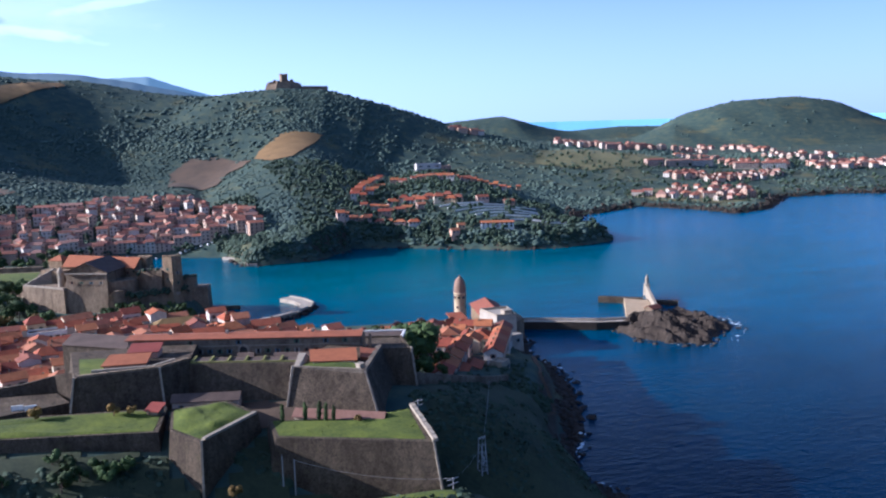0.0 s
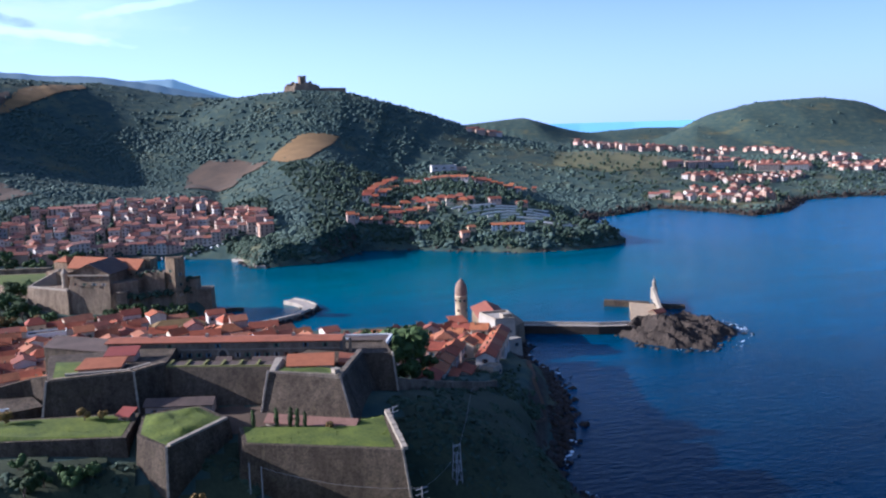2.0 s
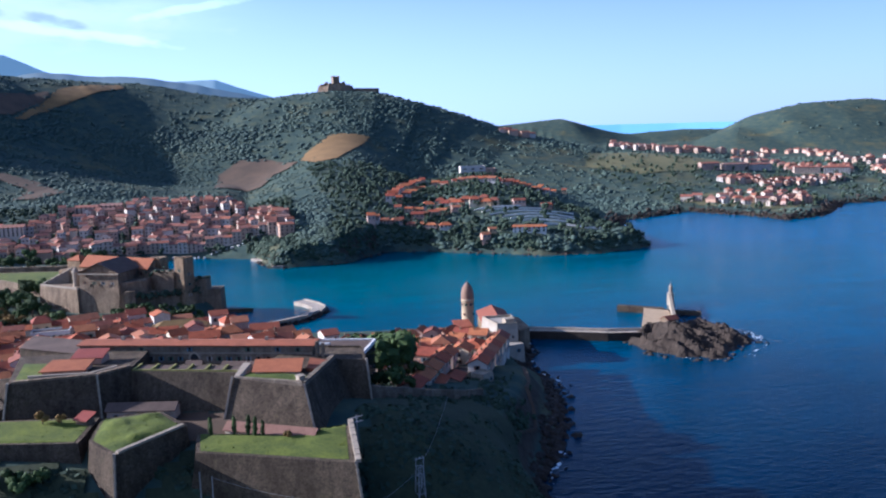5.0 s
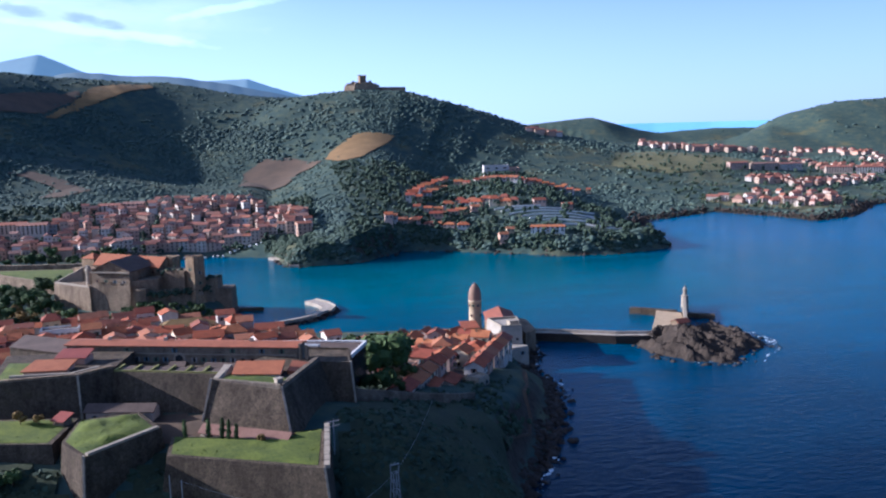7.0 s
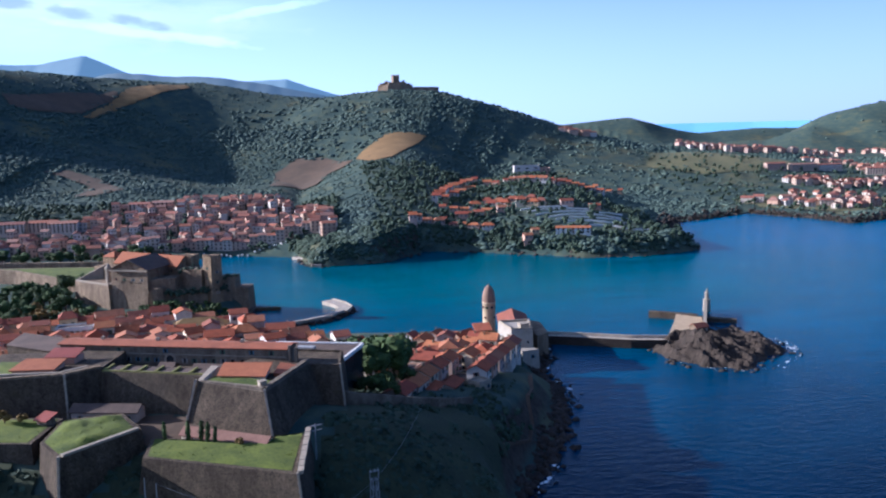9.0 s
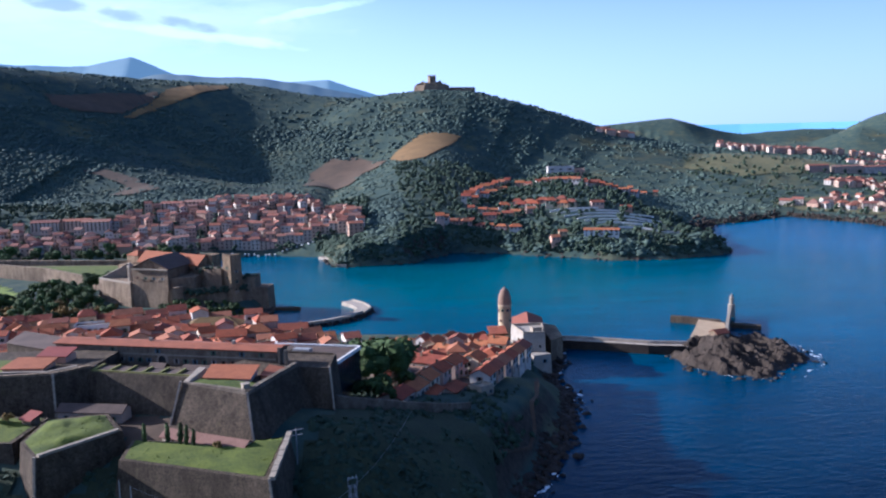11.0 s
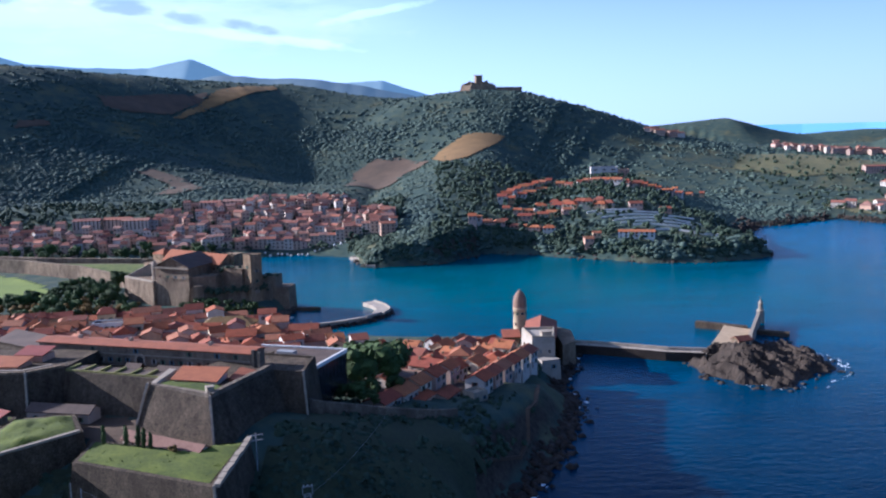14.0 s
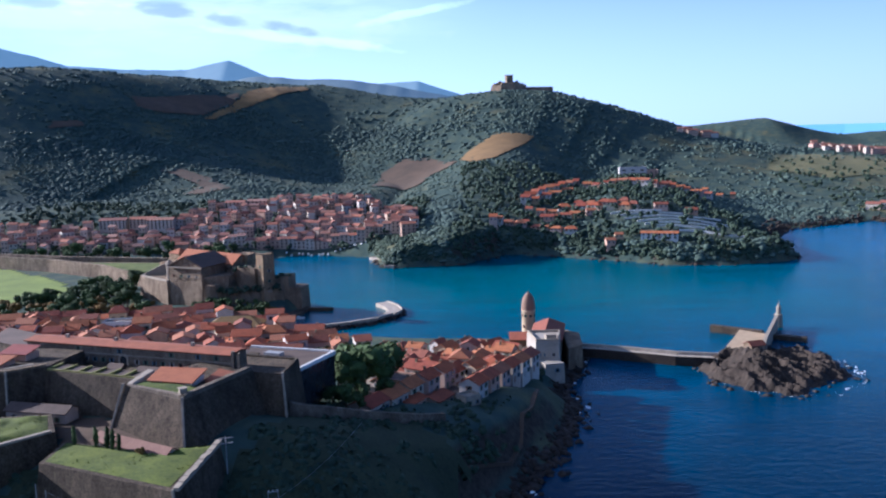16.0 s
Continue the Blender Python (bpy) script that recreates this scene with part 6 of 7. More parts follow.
for dx, dy in ((-140, 812), (-120, 816)):
    TAKEN.append((dx, dy, 11))
    house("block", dx, dy, -4, None, "apartment blocks", 0.5, 0.9, 0.6)
scatter_houses([(-330, 690), (-120, 680), (-60, 704), (20, 712), (40, 700), (22, 780), (-30, 850), (-90, 830), (-160, 800), (-200, 735), (-330, 760)], ["town_small", "town_long", "town_tall", "town_hip", "town_small"], 235, 3.9, 5, 16, "houses of the harbour town", 5, 6.0, 0.84, 1.25)
FAR.make("houses of the harbour town with clay tile roofs")
FAR = None
# villas on the headland across the bay
VILLA_ROWS = (
    ([(128, 786), (139, 812), (150, 862), (165, 905), (180, 952), (197, 1002)], 9, "town_small", 1.05, -14), ([(137, 796), (152, 842), (172, 900), (205, 950)], 5, "town_long", 0.95, -10),
    ([(214, 944), (236, 925), (263, 902), (282, 908), (302, 918), (328, 932)], 15, "town_small", 0.92, -20), ([(235, 945), (262, 925), (300, 938)], 6, "town_long", 0.85, -16),
    ([(163, 772), (178, 764), (192, 754), (208, 745), (216, 748)], 6, "villa", 1.0, -18), ([(176, 792), (192, 778), (212, 766)], 4, "villa", 1.0, -18),
    ([(142, 722), (152, 730), (166, 740), (180, 742)], 5, "town_long", 0.85, -12), ([(97, 680), (106, 688), (122, 696)], 4, "town_small", 0.9, -6),
    ([(110, 690), (120, 686), (131, 684), (142, 686)], 4, "villa", 0.85, -4), ([(146, 676), (156, 672)], 2, "villa", 0.8, -10), ([(181, 641), (190, 646)], 2, "town_small", 0.75, 0),
    ([(240, 742), (262, 735)], 2, "town_long", 0.85, -10), ([(340, 985), (372, 1000)], 3, "town_small", 0.85, -20), ([(130, 745), (150, 752)], 3, "town_small", 0.85, -10))
rnd = random.Random(77)
for line, count, kind, size, turn in VILLA_ROWS:
    for k in range(count):
        f = k / max(1, count - 1) * (len(line) - 1)
        i = min(int(f), len(line) - 2)
        x, y = (line[i][q] + (line[i + 1][q] - line[i][q]) * (f - i) + rnd.uniform(-1.6, 1.6) for q in (0, 1))
        TAKEN.append((x, y, 3.0))
        house("villa_" + kind, x, y, turn + rnd.gauss(0, 8), ground_at(x, y) - rnd.uniform(0.2, 1.6), "villas on the headland", size * rnd.uniform(0.75, 1.1), size * rnd.uniform(0.9, 1.1), size * rnd.uniform(1.05, 1.45))
TAKEN.extend([(212, 641, 7), (224, 637, 7)])
house("villa_white", 217, 640, -16, None, "villas on the headland", 1.0, 1.0, 1.0)
house("far_flat", 268, 1040, -4, ground_at(268, 1040) + 2, "apartment blocks", 2.4, 1.5, 1.15)
house("far_flat", 290, 1046, -4, ground_at(290, 1046) + 2, "apartment blocks", 1.3, 1.5, 0.9)
# village on the far cape, too far off to count
FAR = Village()
for poly, kinds, count, radius, turn, seed, size in (
        ([(478, 905), (520, 866), (548, 846), (562, 872), (502, 920)], ["far_long", "far_hip"], 11, 5.0, -20, 9, 0.85),
        ([(546, 828), (600, 842), (616, 868), (562, 872)], ["far_tall", "far_hip", "far_small"], 16, 4.6, 15, 13, 0.85),
        ([(560, 890), (640, 880), (650, 940), (540, 945)], ["far_small", "far_hip"], 10, 6.0, 10, 14, 0.8),
        ([(596, 1008), (655, 1015), (668, 1050), (606, 1050)], ["far_small", "far_hip", "far_long"], 18, 4.4, 12, 15, 0.8),
        ([(634, 978), (700, 990), (780, 1022), (780, 1055), (640, 1015)], ["far_small", "far_long", "far_small"], 40, 4.2, 16, 16, 0.75),
        ([(755, 1120), (845, 1082), (885, 1150), (790, 1205)], ["far_small", "far_hip"], 30, 4.8, -15, 17, 0.8),
        ([(880, 1070), (985, 1075), (1010, 1130), (900, 1135)], ["far_small", "far_long", "far_hip"], 34, 4.8, 8, 18, 0.85),
        ([(1000, 1090), (1110, 1130), (1120, 1190), (1000, 1150)], ["far_small", "far_hip"], 24, 5.5, 8, 19, 0.9),
        ([(940, 1190), (1060, 1230), (1080, 1330), (940, 1290)], ["far_small", "far_long"], 22, 6.5, 8, 20, 0.9),
        ([(760, 1230), (820, 1225), (860, 1330), (780, 1330)], ["far_small", "far_hip"], 16, 6.0, 8, 21, 0.9),
        ([(1040, 1450), (1110, 1470), (1200, 1690), (1090, 1740)], ["far_small", "far_hip"], 24, 7.0, 8, 22, 1.0),
        ([(690, 1600), (780, 1545), (900, 1515), (960, 1500), (960, 1530), (800, 1580), (700, 1650)], ["far_long", "far_tall", "far_hip"], 46, 5.5, 10, 11, 0.95),
        ([(395, 1370), (455, 1395), (470, 1425), (410, 1410)], ["far_long", "far_small"], 16, 6.0, 0, 12, 0.9)):
    scatter_houses(poly, kinds, count, radius, turn, 14, "houses on the cape", seed, 6.0, size, 1.02)
for x, y, t, sx in ((632, 1121, -4, 0.7), (672, 1121, 4, 1.0), (714, 1129, 8, 1.0), (770, 1096, -24, 0.9), (806, 1080, -24, 0.9), (790, 1557, 4, 1.0), (830, 1548, -8, 0.9)):
    house("block", x, y, t, None, "apartment blocks", sx, 1, 0.8)
FAR.make("sunlit houses and apartment blocks on the far cape")
FAR = None

# ---- vineyards and meadows, laid over the slopes ----
def field(name, ring, mat, label, step=2.5, lift=1.0):
    xs, ys = [p[0] for p in ring], [p[1] for p in ring]
    gx, gy = np.meshgrid(np.arange(min(xs), max(xs) + step, step), np.arange(min(ys), max(ys) + step, step))
    keep_q = np.array([[inside(a + step / 2, b + step / 2, ring) for a, b in zip(ra_, rb_)] for ra_, rb_ in zip(gx, gy)])
    z = (land_height(gx, gy) if gy.max() < 620 else read_table(HEIGHTS, gx, gy)) + lift
    p = np.pad(z, 1, mode="edge")
    z = np.maximum.reduce([p[1:-1, 1:-1], p[:-2, 1:-1], p[2:, 1:-1], p[1:-1, :-2], p[1:-1, 2:]]) * 0.5 + z * 0.5
    n, m = gx.shape
    verts = np.stack([gx, gy, z], -1).reshape(-1, 3).tolist()
    faces = [(i * m + j, i * m + j + 1, (i + 1) * m + j + 1, (i + 1) * m + j) for i in range(n - 1) for j in range(m - 1) if keep_q[i, j]]
    used = sorted({i for f in faces for i in f})
    back = {v: k for k, v in enumerate(used)}
    ob = mesh_object(name, [verts[i] for i in used], [tuple(back[i] for i in f) for f in faces], mat, smooth=True)
    return tagged(ob, label, "field", kind="structure")


FIELDS = [
    ([(63, 1160), (72, 1194), (101, 1234), (112, 1246), (135, 1245), (166, 1238), (152, 1204), (131, 1161), (107, 1106), (82, 1096)], DRY, "ochre vineyard on the hillside"),
    ([(-45, 1077), (-46, 1190), (-18, 1236), (19, 1220), (59, 1162), (44, 1141), (26, 1142), (11, 1080), (-21, 1086)], EARTH_FIELD, "bare brown vineyard below the wood"),
    ([(-323, 1310), (-302, 1428), (-296, 1479), (-279, 1507), (-221, 1569), (-209, 1547), (-264, 1438), (-293, 1388), (-312, 1320)], DRY, "dry ochre vineyard on the ridge"),
    ([(-425, 1292), (-370, 1370), (-308, 1451), (-302, 1432), (-329, 1318), (-372, 1275), (-405, 1262)], EARTH_FIELD, "bare vineyard on the ridge"),
    ([(-300, 1048), (-274, 1061), (-230, 1031), (-193, 979), (-220, 953), (-240, 957), (-234, 998), (-272, 1034)], EARTH_FIELD, "bare vineyard above the town"),
    ([(-457, 1096), (-461, 1120), (-438, 1145), (-427, 1136)], EARTH_FIELD, "bare field in the valley"),
    ([(1340, 1660), (1440, 1650), (1450, 1720), (1350, 1730)], DRY, "dry field on the far hill"),
]
for ring, mat, lab in FIELDS:
    field("field", ring, mat, lab)
field("meadow", [(-26, 138), (36, 138), (35, 154), (12, 162), (-10, 160), (-26, 152)], GRASS, "rough grass below the outworks", 3, 0.35)
# dark sheets of undergrowth that paint the shade here and on the cliff
field("undergrowth", [(-90, 139), (36, 139), (36, 158), (3, 171), (-1.5, 185), (-13, 168), (-24, 182), (-56, 189), (-90, 192)], SHADE_UNDERGROWTH, "rough undergrowth below the ramparts, darkened by painted shade", 3, 0.12)
field("undergrowth", [(36, 139), (82, 139), (78, 198), (83, 222), (70, 229), (43, 211), (36, 186)], SHADE_UNDERGROWTH, "rough undergrowth on the cliff slope, darkened by painted shade", 3, 0.15)
# lighter olive patch paints the sunlit part of the slope
field("hillside_grass", [(470, 1180), (520, 1290), (600, 1330), (690, 1290), (700, 1180), (610, 1110), (520, 1100)], OLIVE_SLOPE, "olive-green grassy slope behind the villas with sunlight painted in", 6, 0.6)
field("cape_ground", [(484, 872), (520, 822), (550, 806), (604, 830), (650, 890), (640, 950), (540, 950), (480, 925)], OLIVE_SLOPE, "dry grassy ground among the cape houses", 5, 0.4)
field("ditch_floor", [(-22, 184), (-21, 199), (-16, 209), (8, 199.5), (26, 181), (14, 183), (1, 187), (-1.5, 188), (-8, 199), (-20, 197)], EARTH_FIELD, "trodden brown earth in the dry ditch", 2.0, 0.25)
field("park", [(-300, 650), (-256, 622), (-190, 568), (-163, 524), (-160, 500), (-182, 486), (-300, 500)], LAWN, "green lawn beside the castle", 6, 0.3)

# stepped garden terraces on the villa headland
for a, b in (((200, 724), (258, 730)), ((204, 712), (282, 718)), ((212, 700), (284, 704)), ((216, 690), (276, 688)), ((222, 678), (268, 672)), ((196, 734), (240, 738)), ((236, 662), (282, 652))):
    n, t = 5, Solid()
    pts = [(a[0] + (b[0] - a[0]) * k / n, a[1] + (b[1] - a[1]) * k / n + 1.5 * math.sin(k * 1.3)) for k in range(n + 1)]
    for p, q in zip(pts, pts[1:]):
        t.wall(p, q, 0.6, ground_at(*p) - 3, ground_at(*p) + 1.4, ground_at(*q) - 3, ground_at(*q) + 1.4)
        TAKEN.extend([(p[0], p[1] - 3, 4), ((p[0] + q[0]) / 2, (p[1] + q[1]) / 2 - 3, 4)])
    tagged(t.make("terrace_wall", WHITE), "long pale garden terrace wall", "wall", "garden terrace walls")

# ---- trees ----
for x, y, s in ((48, 250, 1.4), (53, 256, 1.75), (59, 261, 1.5), (45, 262, 1.65), (51, 267, 1.8), (57, 272, 1.5), (43, 275, 1.5), (50, 282, 1.35), (53, 246, 0.9), (60, 252, 0.85), (51, 238, 0.85), (55, 234, 0.6), (47, 240, 0.9), (39, 268, 1.3), (36, 285, 1.2), (30, 300, 1.2), (22, 310, 1.0), (44, 290, 1.1), (14, 300, 1.0), (8, 312, 1.0), (28, 318, 1.0)):
    TAKEN.append((x, y, 3))
    tree("pine" if s > 0.9 else "round", x, y, s)
rnd = random.Random(21)
for _ in range(620):
    x, y = rnd.uniform(-172, -60), rnd.uniform(425, 530)
    if y < 528 - max(0, -140 - x) * 1.3 and not inside(x, y, [(-112, 512), (-108, 486), (-84, 460), (-58, 446), (-30, 446), (-30, 540), (-110, 540)]) and not (x > -84 and y > 440) and free_spot(x, y, 2.3):
        tree("autumn" if y < 468 and rnd.random() < 0.55 else rnd.choice(("pine", "round", "round")), x, y, rnd.uniform(0.6, 1.15))
for _ in range(90):
    x, y = rnd.uniform(-300, -95), rnd.uniform(642, 684)
    if free_spot(x, y, 3.5):
        tree(rnd.choice(("pine", "pine", "round")), x, y, rnd.uniform(0.8, 1.2))
for _ in range(160):
    x, y = rnd.uniform(-62, -18), rnd.uniform(432, 462)
    if free_spot(x, y, 1.9) and y < 454 - (x + 40) * 0.3:
        tree("round", x, y, rnd.uniform(0.5, 0.85))
# bushes that hang over the castle's lower walls
rng = np.random.default_rng(23)
pl, sz = [], []
for (ax, ay), (bx, by), z, n in (((-57, 456), (-38, 458.5), 15.0, 60), ((-38, 458.5), (-20, 467), 15.0, 70), ((-55, 470), (-30, 474), 16.0, 80), ((-24, 469), (-17, 474), 19.5, 18), ((-48, 471), (-33, 465), 25.0, 14)):
    for _ in range(n):
        f = rng.random()
        pl.append((ax + (bx - ax) * f + rng.normal(0, 0.8), ay + (by - ay) * f + rng.normal(0, 1.2), z + rng.normal(0, 0.7))), sz.append(rng.uniform(0.5, 1.4))
tagged(clumps("wall_bush", pl, sz, SCRUB_LEAF, rng, 0.85, 0.4), "dark bushes on the castle's lower walls", "bushes", kind="stuff")


def town_trees(box, count, label, seed):
    """Trees between far houses, each a few leafy lumps."""
    rng = np.random.default_rng(seed)
    pl, sz = [], []
    for _ in range(count):
        x, y = rng.uniform(box[0], box[1]), rng.uniform(box[2], box[3])
        z = ground_at(x, y)
        if z > 2.5 and free_spot(x, y, 1.6):
            h = rng.uniform(3.0, 6.0)
            for k in range(5):
                pl.append((x + rng.normal(0, 1.1), y + rng.normal(0, 1.1), z + h * rng.uniform(0.45, 1.05)))
                sz.append(rng.uniform(0.9, 1.9))
            pl.append((x, y, z + h * 0.25)), sz.append(0.8)
    tagged(clumps("town_tree", pl, sz, SCRUB_LEAF, rng, 0.9, 0.4), label, "trees", kind="stuff")


town_trees((-340, 40, 690, 850), 900, "green trees among the houses of the harbour town", 31)
town_trees((68, 310, 606, 1060), 1250, "green trees among the villas", 32)
town_trees((460, 1000, 800, 1250), 500, "trees among the houses on the cape", 33)

for _ in range(22):
    x, y = rnd.uniform(-74, -25), rnd.uniform(166, 188)
    if y < 180 - (x + 23) * 0.13 and free_spot(x, y, 1.2):
        tree("round", x, y, rnd.uniform(0.4, 0.75))

# ---- scrub on the hills and the cliff ----
def hill_scrub():
    rng = np.random.default_rng(11)
    n = 230000
    a = np.radians(rng.uniform(-40, 41, n))
    r = np.where(rng.random(n) < 0.985, 560 * (1740 / 560) ** rng.random(n), rng.uniform(1740, 3000, n))
    x, y = 40 + r * np.sin(a), 5 + r * np.cos(a)
    z = read_table(HEIGHTS, x, y)
    out = (x < TX[0]) | (x > TX[-1]) | (y > TY[-1])
    z[out] = land_height(x[out], y[out])
    thick = fbm(x, y, 120, 4, 8.0) + 0.5 * fbm(x, y, 30, 2, 3.0)
    c = np.where(out, 99, read_table(SHORE, x, y))
    keep_q = (z > 2.5) & (rng.random(n) < np.where((c < 55) & (y < 800), 1.0, 0.12 + 0.88 * smooth_step(thick, -0.2, 0.2)))
    keep_q &= ~((x > 420) & (y > 780) & (y < 1250) & (rng.random(n) < 0.6))
    keep_q &= ~((x > -340) & (x < 40) & (y > 640) & (y < 780)) & ~((x < -60) & (y < 660))
    for ring, _, _ in FIELDS:
        keep_q &= signed_coast(x, y, ring) + 16 * fbm(x, y, 30, 3, 4.0) < 6
    grid = set()
    for a_, b_, c_ in TAKEN:
        grid |= {(int(a_ // 4) + i, int(b_ // 4) + j) for i in (-1, 0, 1) for j in (-1, 0, 1)}
    pts = np.array([(x[i], y[i], z[i] + 0.15) for i in np.nonzero(keep_q)[0] if (int(x[i] // 4), int(y[i] // 4)) not in grid])
    size = (0.55 + 1.9 * rng.random(len(pts)) ** 2.4) * (0.75 + 0.5 * smooth_step(fbm(pts[:, 0], pts[:, 1], 90, 3, 2.0), -0.2, 0.3)) * (0.8 + np.hypot(pts[:, 0], pts[:, 1]) / 1700) * np.where(np.hypot(pts[:, 0], pts[:, 1]) > 1760, 0.95, 1.0)
    half = rng.random(len(pts)) < 0.5
    for m in (half, ~half):
        tagged(clumps("scrub", pts[m], size[m], HAZE_MAQUIS_LEAF, rng, 0.62, 0.3, smooth=True), "dense dark green evergreen scrub on the hills, tinted for haze", "scrub", kind="stuff")
    return len(pts)


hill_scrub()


def shore_scrub():
    """Thick bushes on the slopes right above the far shore."""
    rng = np.random.default_rng(17)
    x, y = rng.uniform(0, 330, 26000), rng.uniform(596, 740, 26000)
    z, c = read_table(HEIGHTS, x, y), read_table(SHORE, x, y)
    keep_q = (c > 2) & (c < 55) & (z > 1.0) & (fbm(x, y, 18, 3, 2.0) > -0.5)
    grid = set()
    for a_, b_, c_ in TAKEN:
        grid |= {(int(a_ // 4) + i, int(b_ // 4) + j) for i in (-1, 0, 1) for j in (-1, 0, 1)}
    pts = np.array([(x[i], y[i], z[i] + 0.3) for i in np.nonzero(keep_q)[0] if c[i] < 16 or (int(x[i] // 4), int(y[i] // 4)) not in grid])
    tagged(clumps("scrub", pts, 0.6 + 1.5 * rng.random(len(pts)) ** 2, SCRUB_LEAF, rng, 0.75, 0.35), "dark bushes on the slopes above the far shore", "scrub", kind="stuff")


shore_scrub()


def cliff_scrub():
    rng = np.random.default_rng(12)
    n = 20000
    x, y = rng.uniform(-60, 118, n), rng.uniform(135, 345, n)
    z = land_height(x, y)
    c = read_table(SHORE, x, y)
    thick = fbm(x, y, 14, 3, 6.0)
    keep_q = (c > 7) & (z > 4) & (thick > -0.12) & ((x > 37) | (y < 180)) & ~((x > 50) & (y > 236) & (x < 112) & (y - 236 > (x - 84) * 0.9) & (z > 6) & (rng.random(n) < 0.9))
    keep_q &= ~((y < 170) & (x < 34) & (fbm(x, y, 20, 2, 1.0) > -0.1))
    dark = (x < -22) & (y < 182) & (fbm(x, y, 9, 2, 2.0) > -0.2)
    pts = np.concatenate([np.stack([x, y, z], -1)[keep_q & ~dark][:6500], np.stack([x, y, z], -1)[dark][:2600]])
    tagged(clumps("scrub", pts, rng.uniform(0.5, 1.5, len(pts)), SCRUB_LEAF, rng, 0.8, 0.4), "low dark scrub on the cliff slope", "scrub", kind="stuff")
    # leafy sprays that break up the outlines
    verts, faces = [], []
    for p in pts[:5000]:
        for _ in range(4):
            d = rng.normal(size=3)
            d /= np.linalg.norm(d)
            q = p + d * np.array([1.1, 1.1, 0.9]) + np.array([0, 0, 0.3])
            a = np.cross(d, rng.normal(size=3))
            a /= np.linalg.norm(a)
            b, k, s = np.cross(d, a), len(verts), rng.uniform(0.35, 0.8)
            verts += [tuple(q - a * s), tuple(q + b * s), tuple(q + a * s), tuple(q - b * s)]
            faces.append((k, k + 1, k + 2, k + 3))
    tagged(mesh_object("scrub_leaves", verts, faces, SCRUB_LEAF), "leafy sprays of the cliff scrub", "scrub", kind="stuff")


cliff_scrub()

def tufts():
    rng = np.random.default_rng(15)
    pl = []
    for ring, z, n in (([(1.4, 185.3), (2.0, 175.2), (31.2, 162.4), (32.4, 183.0), (29.6, 175.8), (13.6, 181.8)], 32.9, 130), ([(-19.8, 182), (-14, 173.4), (-3, 186.5), (-8.4, 197), (-19.8, 195)], 35.3, 90), ([(-110, 195), (-56, 191.2), (-24, 184.5), (-22.5, 193), (-60, 199), (-110, 204)], 34.3, 160), ([(9.8, 201), (23.4, 193.4), (25.5, 197.2), (13.5, 205)], 40.5, 60)):
        xs, ys = [p[0] for p in ring], [p[1] for p in ring]
        while n:
            x, y = rng.uniform(min(xs), max(xs)), rng.uniform(min(ys), max(ys))
            if inside(x, y, ring):
                pl.append((x, y, z + rng.uniform(-0.25, 0.05)))
                n -= 1
    tagged(clumps("grass_tuft", pl, 0.06 + 0.16 * rng.random(len(pl)) ** 2, GRASS, rng, 0.6, 0.45), "rough tufts of grass on the ramparts", "grass", kind="stuff")


tufts()

# ---- shore rocks and surf ----
def shore_line(first, last):
    pts = []
    for (ax, ay), (bx, by) in zip(COAST[first:last], COAST[first + 1:last + 1]):
        k = max(1, int(math.hypot(bx - ax, by - ay) / 1.2))
        nx, ny = (by - ay), -(bx - ax)
        q = math.hypot(nx, ny)
        pts += [(ax + (bx - ax) * i / k, ay + (by - ay) * i / k, nx / q, ny / q) for i in range(k)]
    return pts


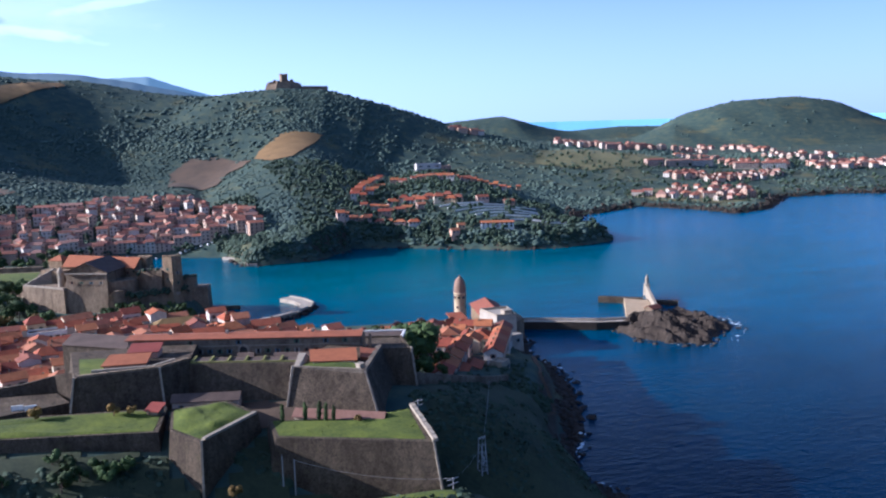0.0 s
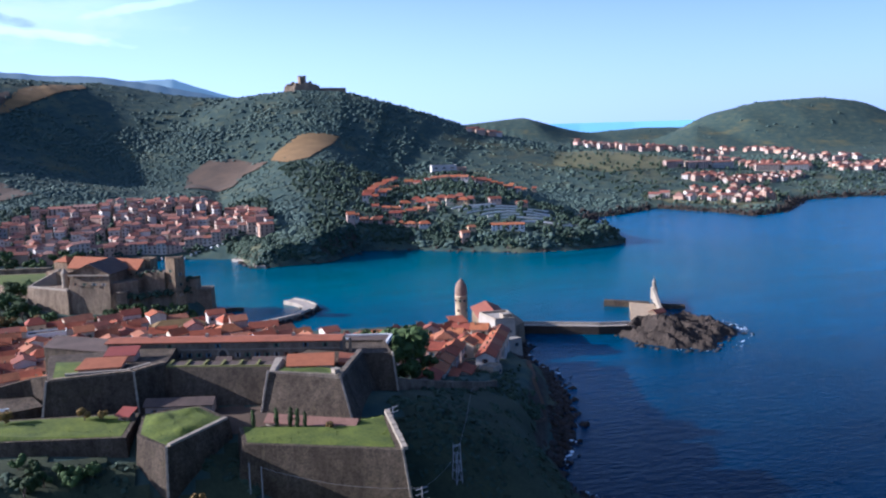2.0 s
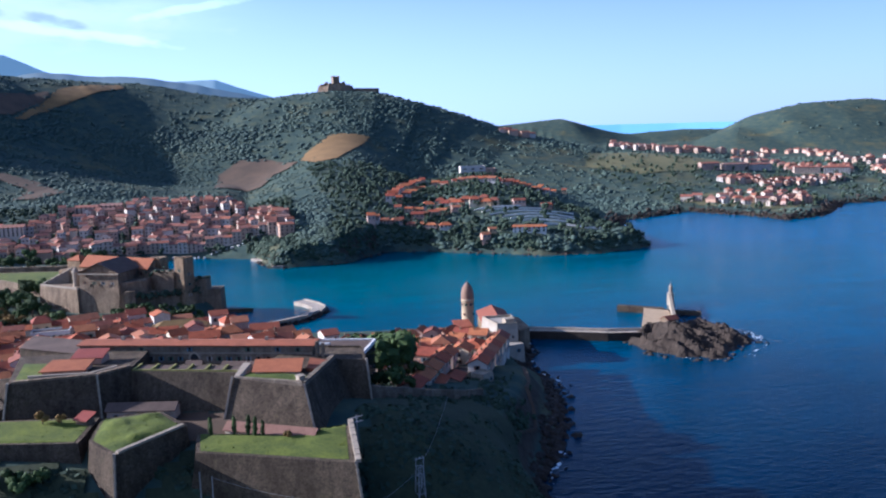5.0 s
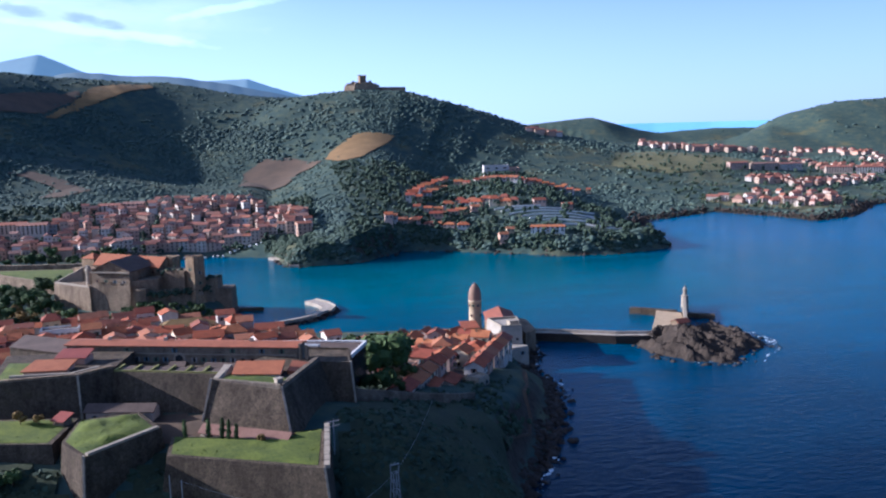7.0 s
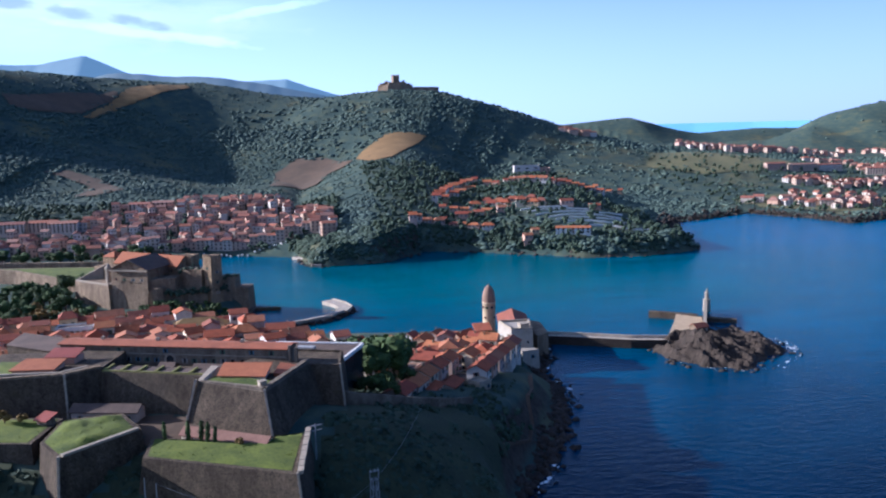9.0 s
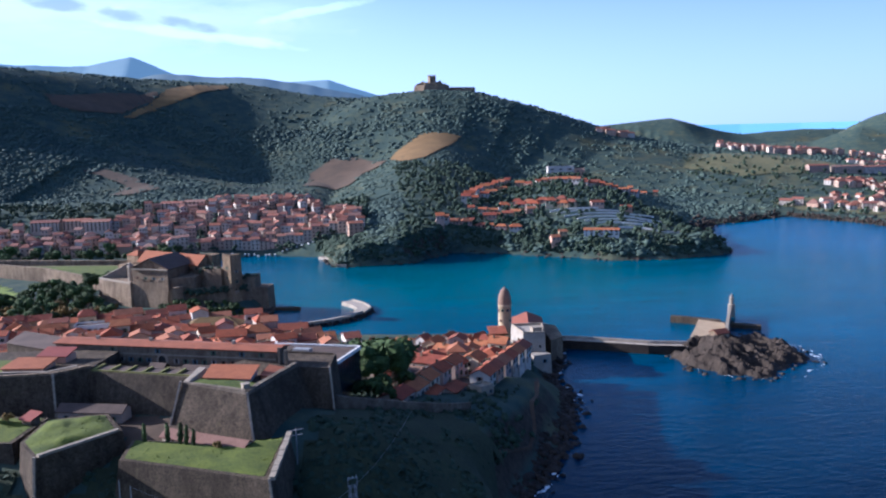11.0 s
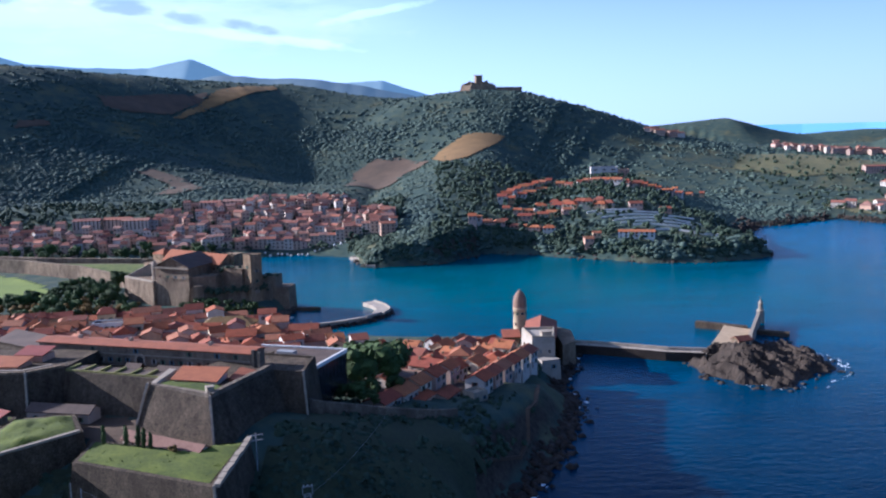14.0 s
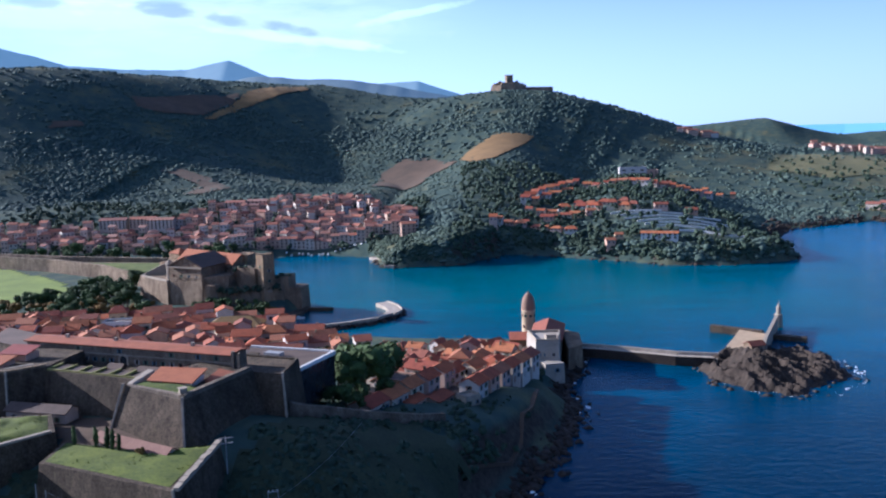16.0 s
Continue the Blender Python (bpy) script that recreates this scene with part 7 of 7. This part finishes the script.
def rocks_and_surf():
    rng = np.random.default_rng(14)
    near = shore_line(3, 16)
    pl, sz = [], []
    for x, y, nx, ny in near:
        for _ in range(9):
            o = rng.normal(-1.5, 3.0)
            s = (0.4 + 1.6 * rng.random() ** 2) * (0.75 if o > 3 else 1)
            pl.append((x + nx * o, y + ny * o, -0.2 + max(0, -o) * 0.45 + rng.uniform(-0.3, 0.6)))
            sz.append(s)
    for _ in range(10):
        x, y, nx, ny = near[rng.integers(len(near))]
        o = rng.uniform(3, 7)
        pl.append((x + nx * o, y + ny * o, 0.0)), sz.append(rng.uniform(0.8, 2.2))
    tagged(clumps("shore_rock", pl, sz, ROCK, rng, 0.7, 0.55), "dark jagged rocks along the foot of the cliff", "rocks", kind="stuff")
    far = shore_line(27, 56)
    pl, sz = [], []
    for x, y, nx, ny in far:
        if x < 5 and y > 660:
            continue
        o = rng.normal(-4, 4)
        pl.append((x + nx * o, y + ny * o, max(0, -o) * 0.7)), sz.append(0.5 + 1.8 * rng.random() ** 2)
        for _ in range(3):
            o = rng.uniform(-6.5, 2.0)
            pl.append((x + nx * o + rng.normal(0, 0.6), y + ny * o, -0.3 + max(0, -o) * 0.62)), sz.append(0.6 + 1.3 * rng.random() ** 2)
    tagged(clumps("shore_rock", pl, sz, ROCK, rng, 0.7, 0.55), "brown rocks along the far shore", "rocks", kind="stuff")
    verts, faces = [], []

    def blob(cx, cy, r, turn, long):
        k, n = len(verts), 11
        c, s = math.cos(turn), math.sin(turn)
        verts.append((cx, cy, 0.12))
        for i in range(n):
            a = 2 * math.pi * i / n
            q = r * rng.uniform(0.45, 1.2)
            u, v = q * math.cos(a) * long, q * math.sin(a)
            verts.append((cx + u * c - v * s, cy + u * s + v * c, 0.07))
        for i in range(n):
            faces.append((k, k + 1 + i, k + 1 + (i + 1) % n))

    for x, y, nx, ny in near:
        if rng.random() < 0.5 and fbm(np.array([x]), np.array([y]), 12, 2, 4.0)[0] > -0.15:
            o = rng.uniform(1.0, 5.0)
            blob(x + nx * o, y + ny * o, 0.15 + 0.7 * rng.random() ** 2, math.atan2(nx, -ny), rng.uniform(1.2, 3.2))
    for a in np.concatenate([rng.uniform(-2.7, 1.0, 60), rng.normal(0.1, 0.4, 34)]):
        r = 1 + rng.uniform(-0.09, 0.05)
        blob(201 + 30 * r * math.cos(a), 345 + 33 * r * math.sin(a), 0.1 + 0.42 * rng.random() ** 3, a + 1.57, rng.uniform(1.0, 3.5))
    tagged(mesh_object("surf", verts, faces, FOAM), "white surf round the rocks", "surf", kind="stuff")


rocks_and_surf()
# low pale sea wall round the wooded point
point = Solid()
pw = [(30, 624), (44, 628), (58, 630), (72, 634)]
for a, b in zip(pw, pw[1:]):
    point.wall(a, b, 1.2, -1, 7.5)
tagged(point.make("sea_wall", CONCRETE), "low pale sea wall below the wooded point", "wall")
# landing in the cove: pier, slip and small boats
pier = Solid().prism([(3, 660), (14, 646), (19, 618), (26, 616), (27, 628), (20, 652), (10, 668)], -3, 1.8).make("pier", CONCRETE)
tagged(pier, "pale concrete landing pier in the cove", "pier")


def boat(x, y, turn, s=1.0):
    root = tagged(empty("boat"), "small white boat pulled up at the shore", "boat", "small boats")
    ring = [(-2.6, -0.9), (1.2, -1.0), (3.0, 0), (1.2, 1.0), (-2.6, 0.9)]
    Solid().loft([(a * 0.8, b * 0.6, -0.3) for a, b in ring], [(a, b, 0.7) for a, b in ring]).make("hull", WHITE, root)
    Solid().box(-0.5, 0, 0.7, 1.6, 1.1, 0.7).make("cabin", WHITE, root)
    root.matrix_basis = pose(x, y, max(0.2, ground_at(x, y) + 0.25), 0, 0, turn) @ Matrix.Scale(s, 4)


for k in range(16):
    boat(-66 + k * 4.2 + rnd.uniform(-1, 1), 688 + rnd.uniform(-3, 3) + (2 if k > 8 else 0), rnd.uniform(60, 120), 0.9)
boat(-7, 452, 20, 1.0)
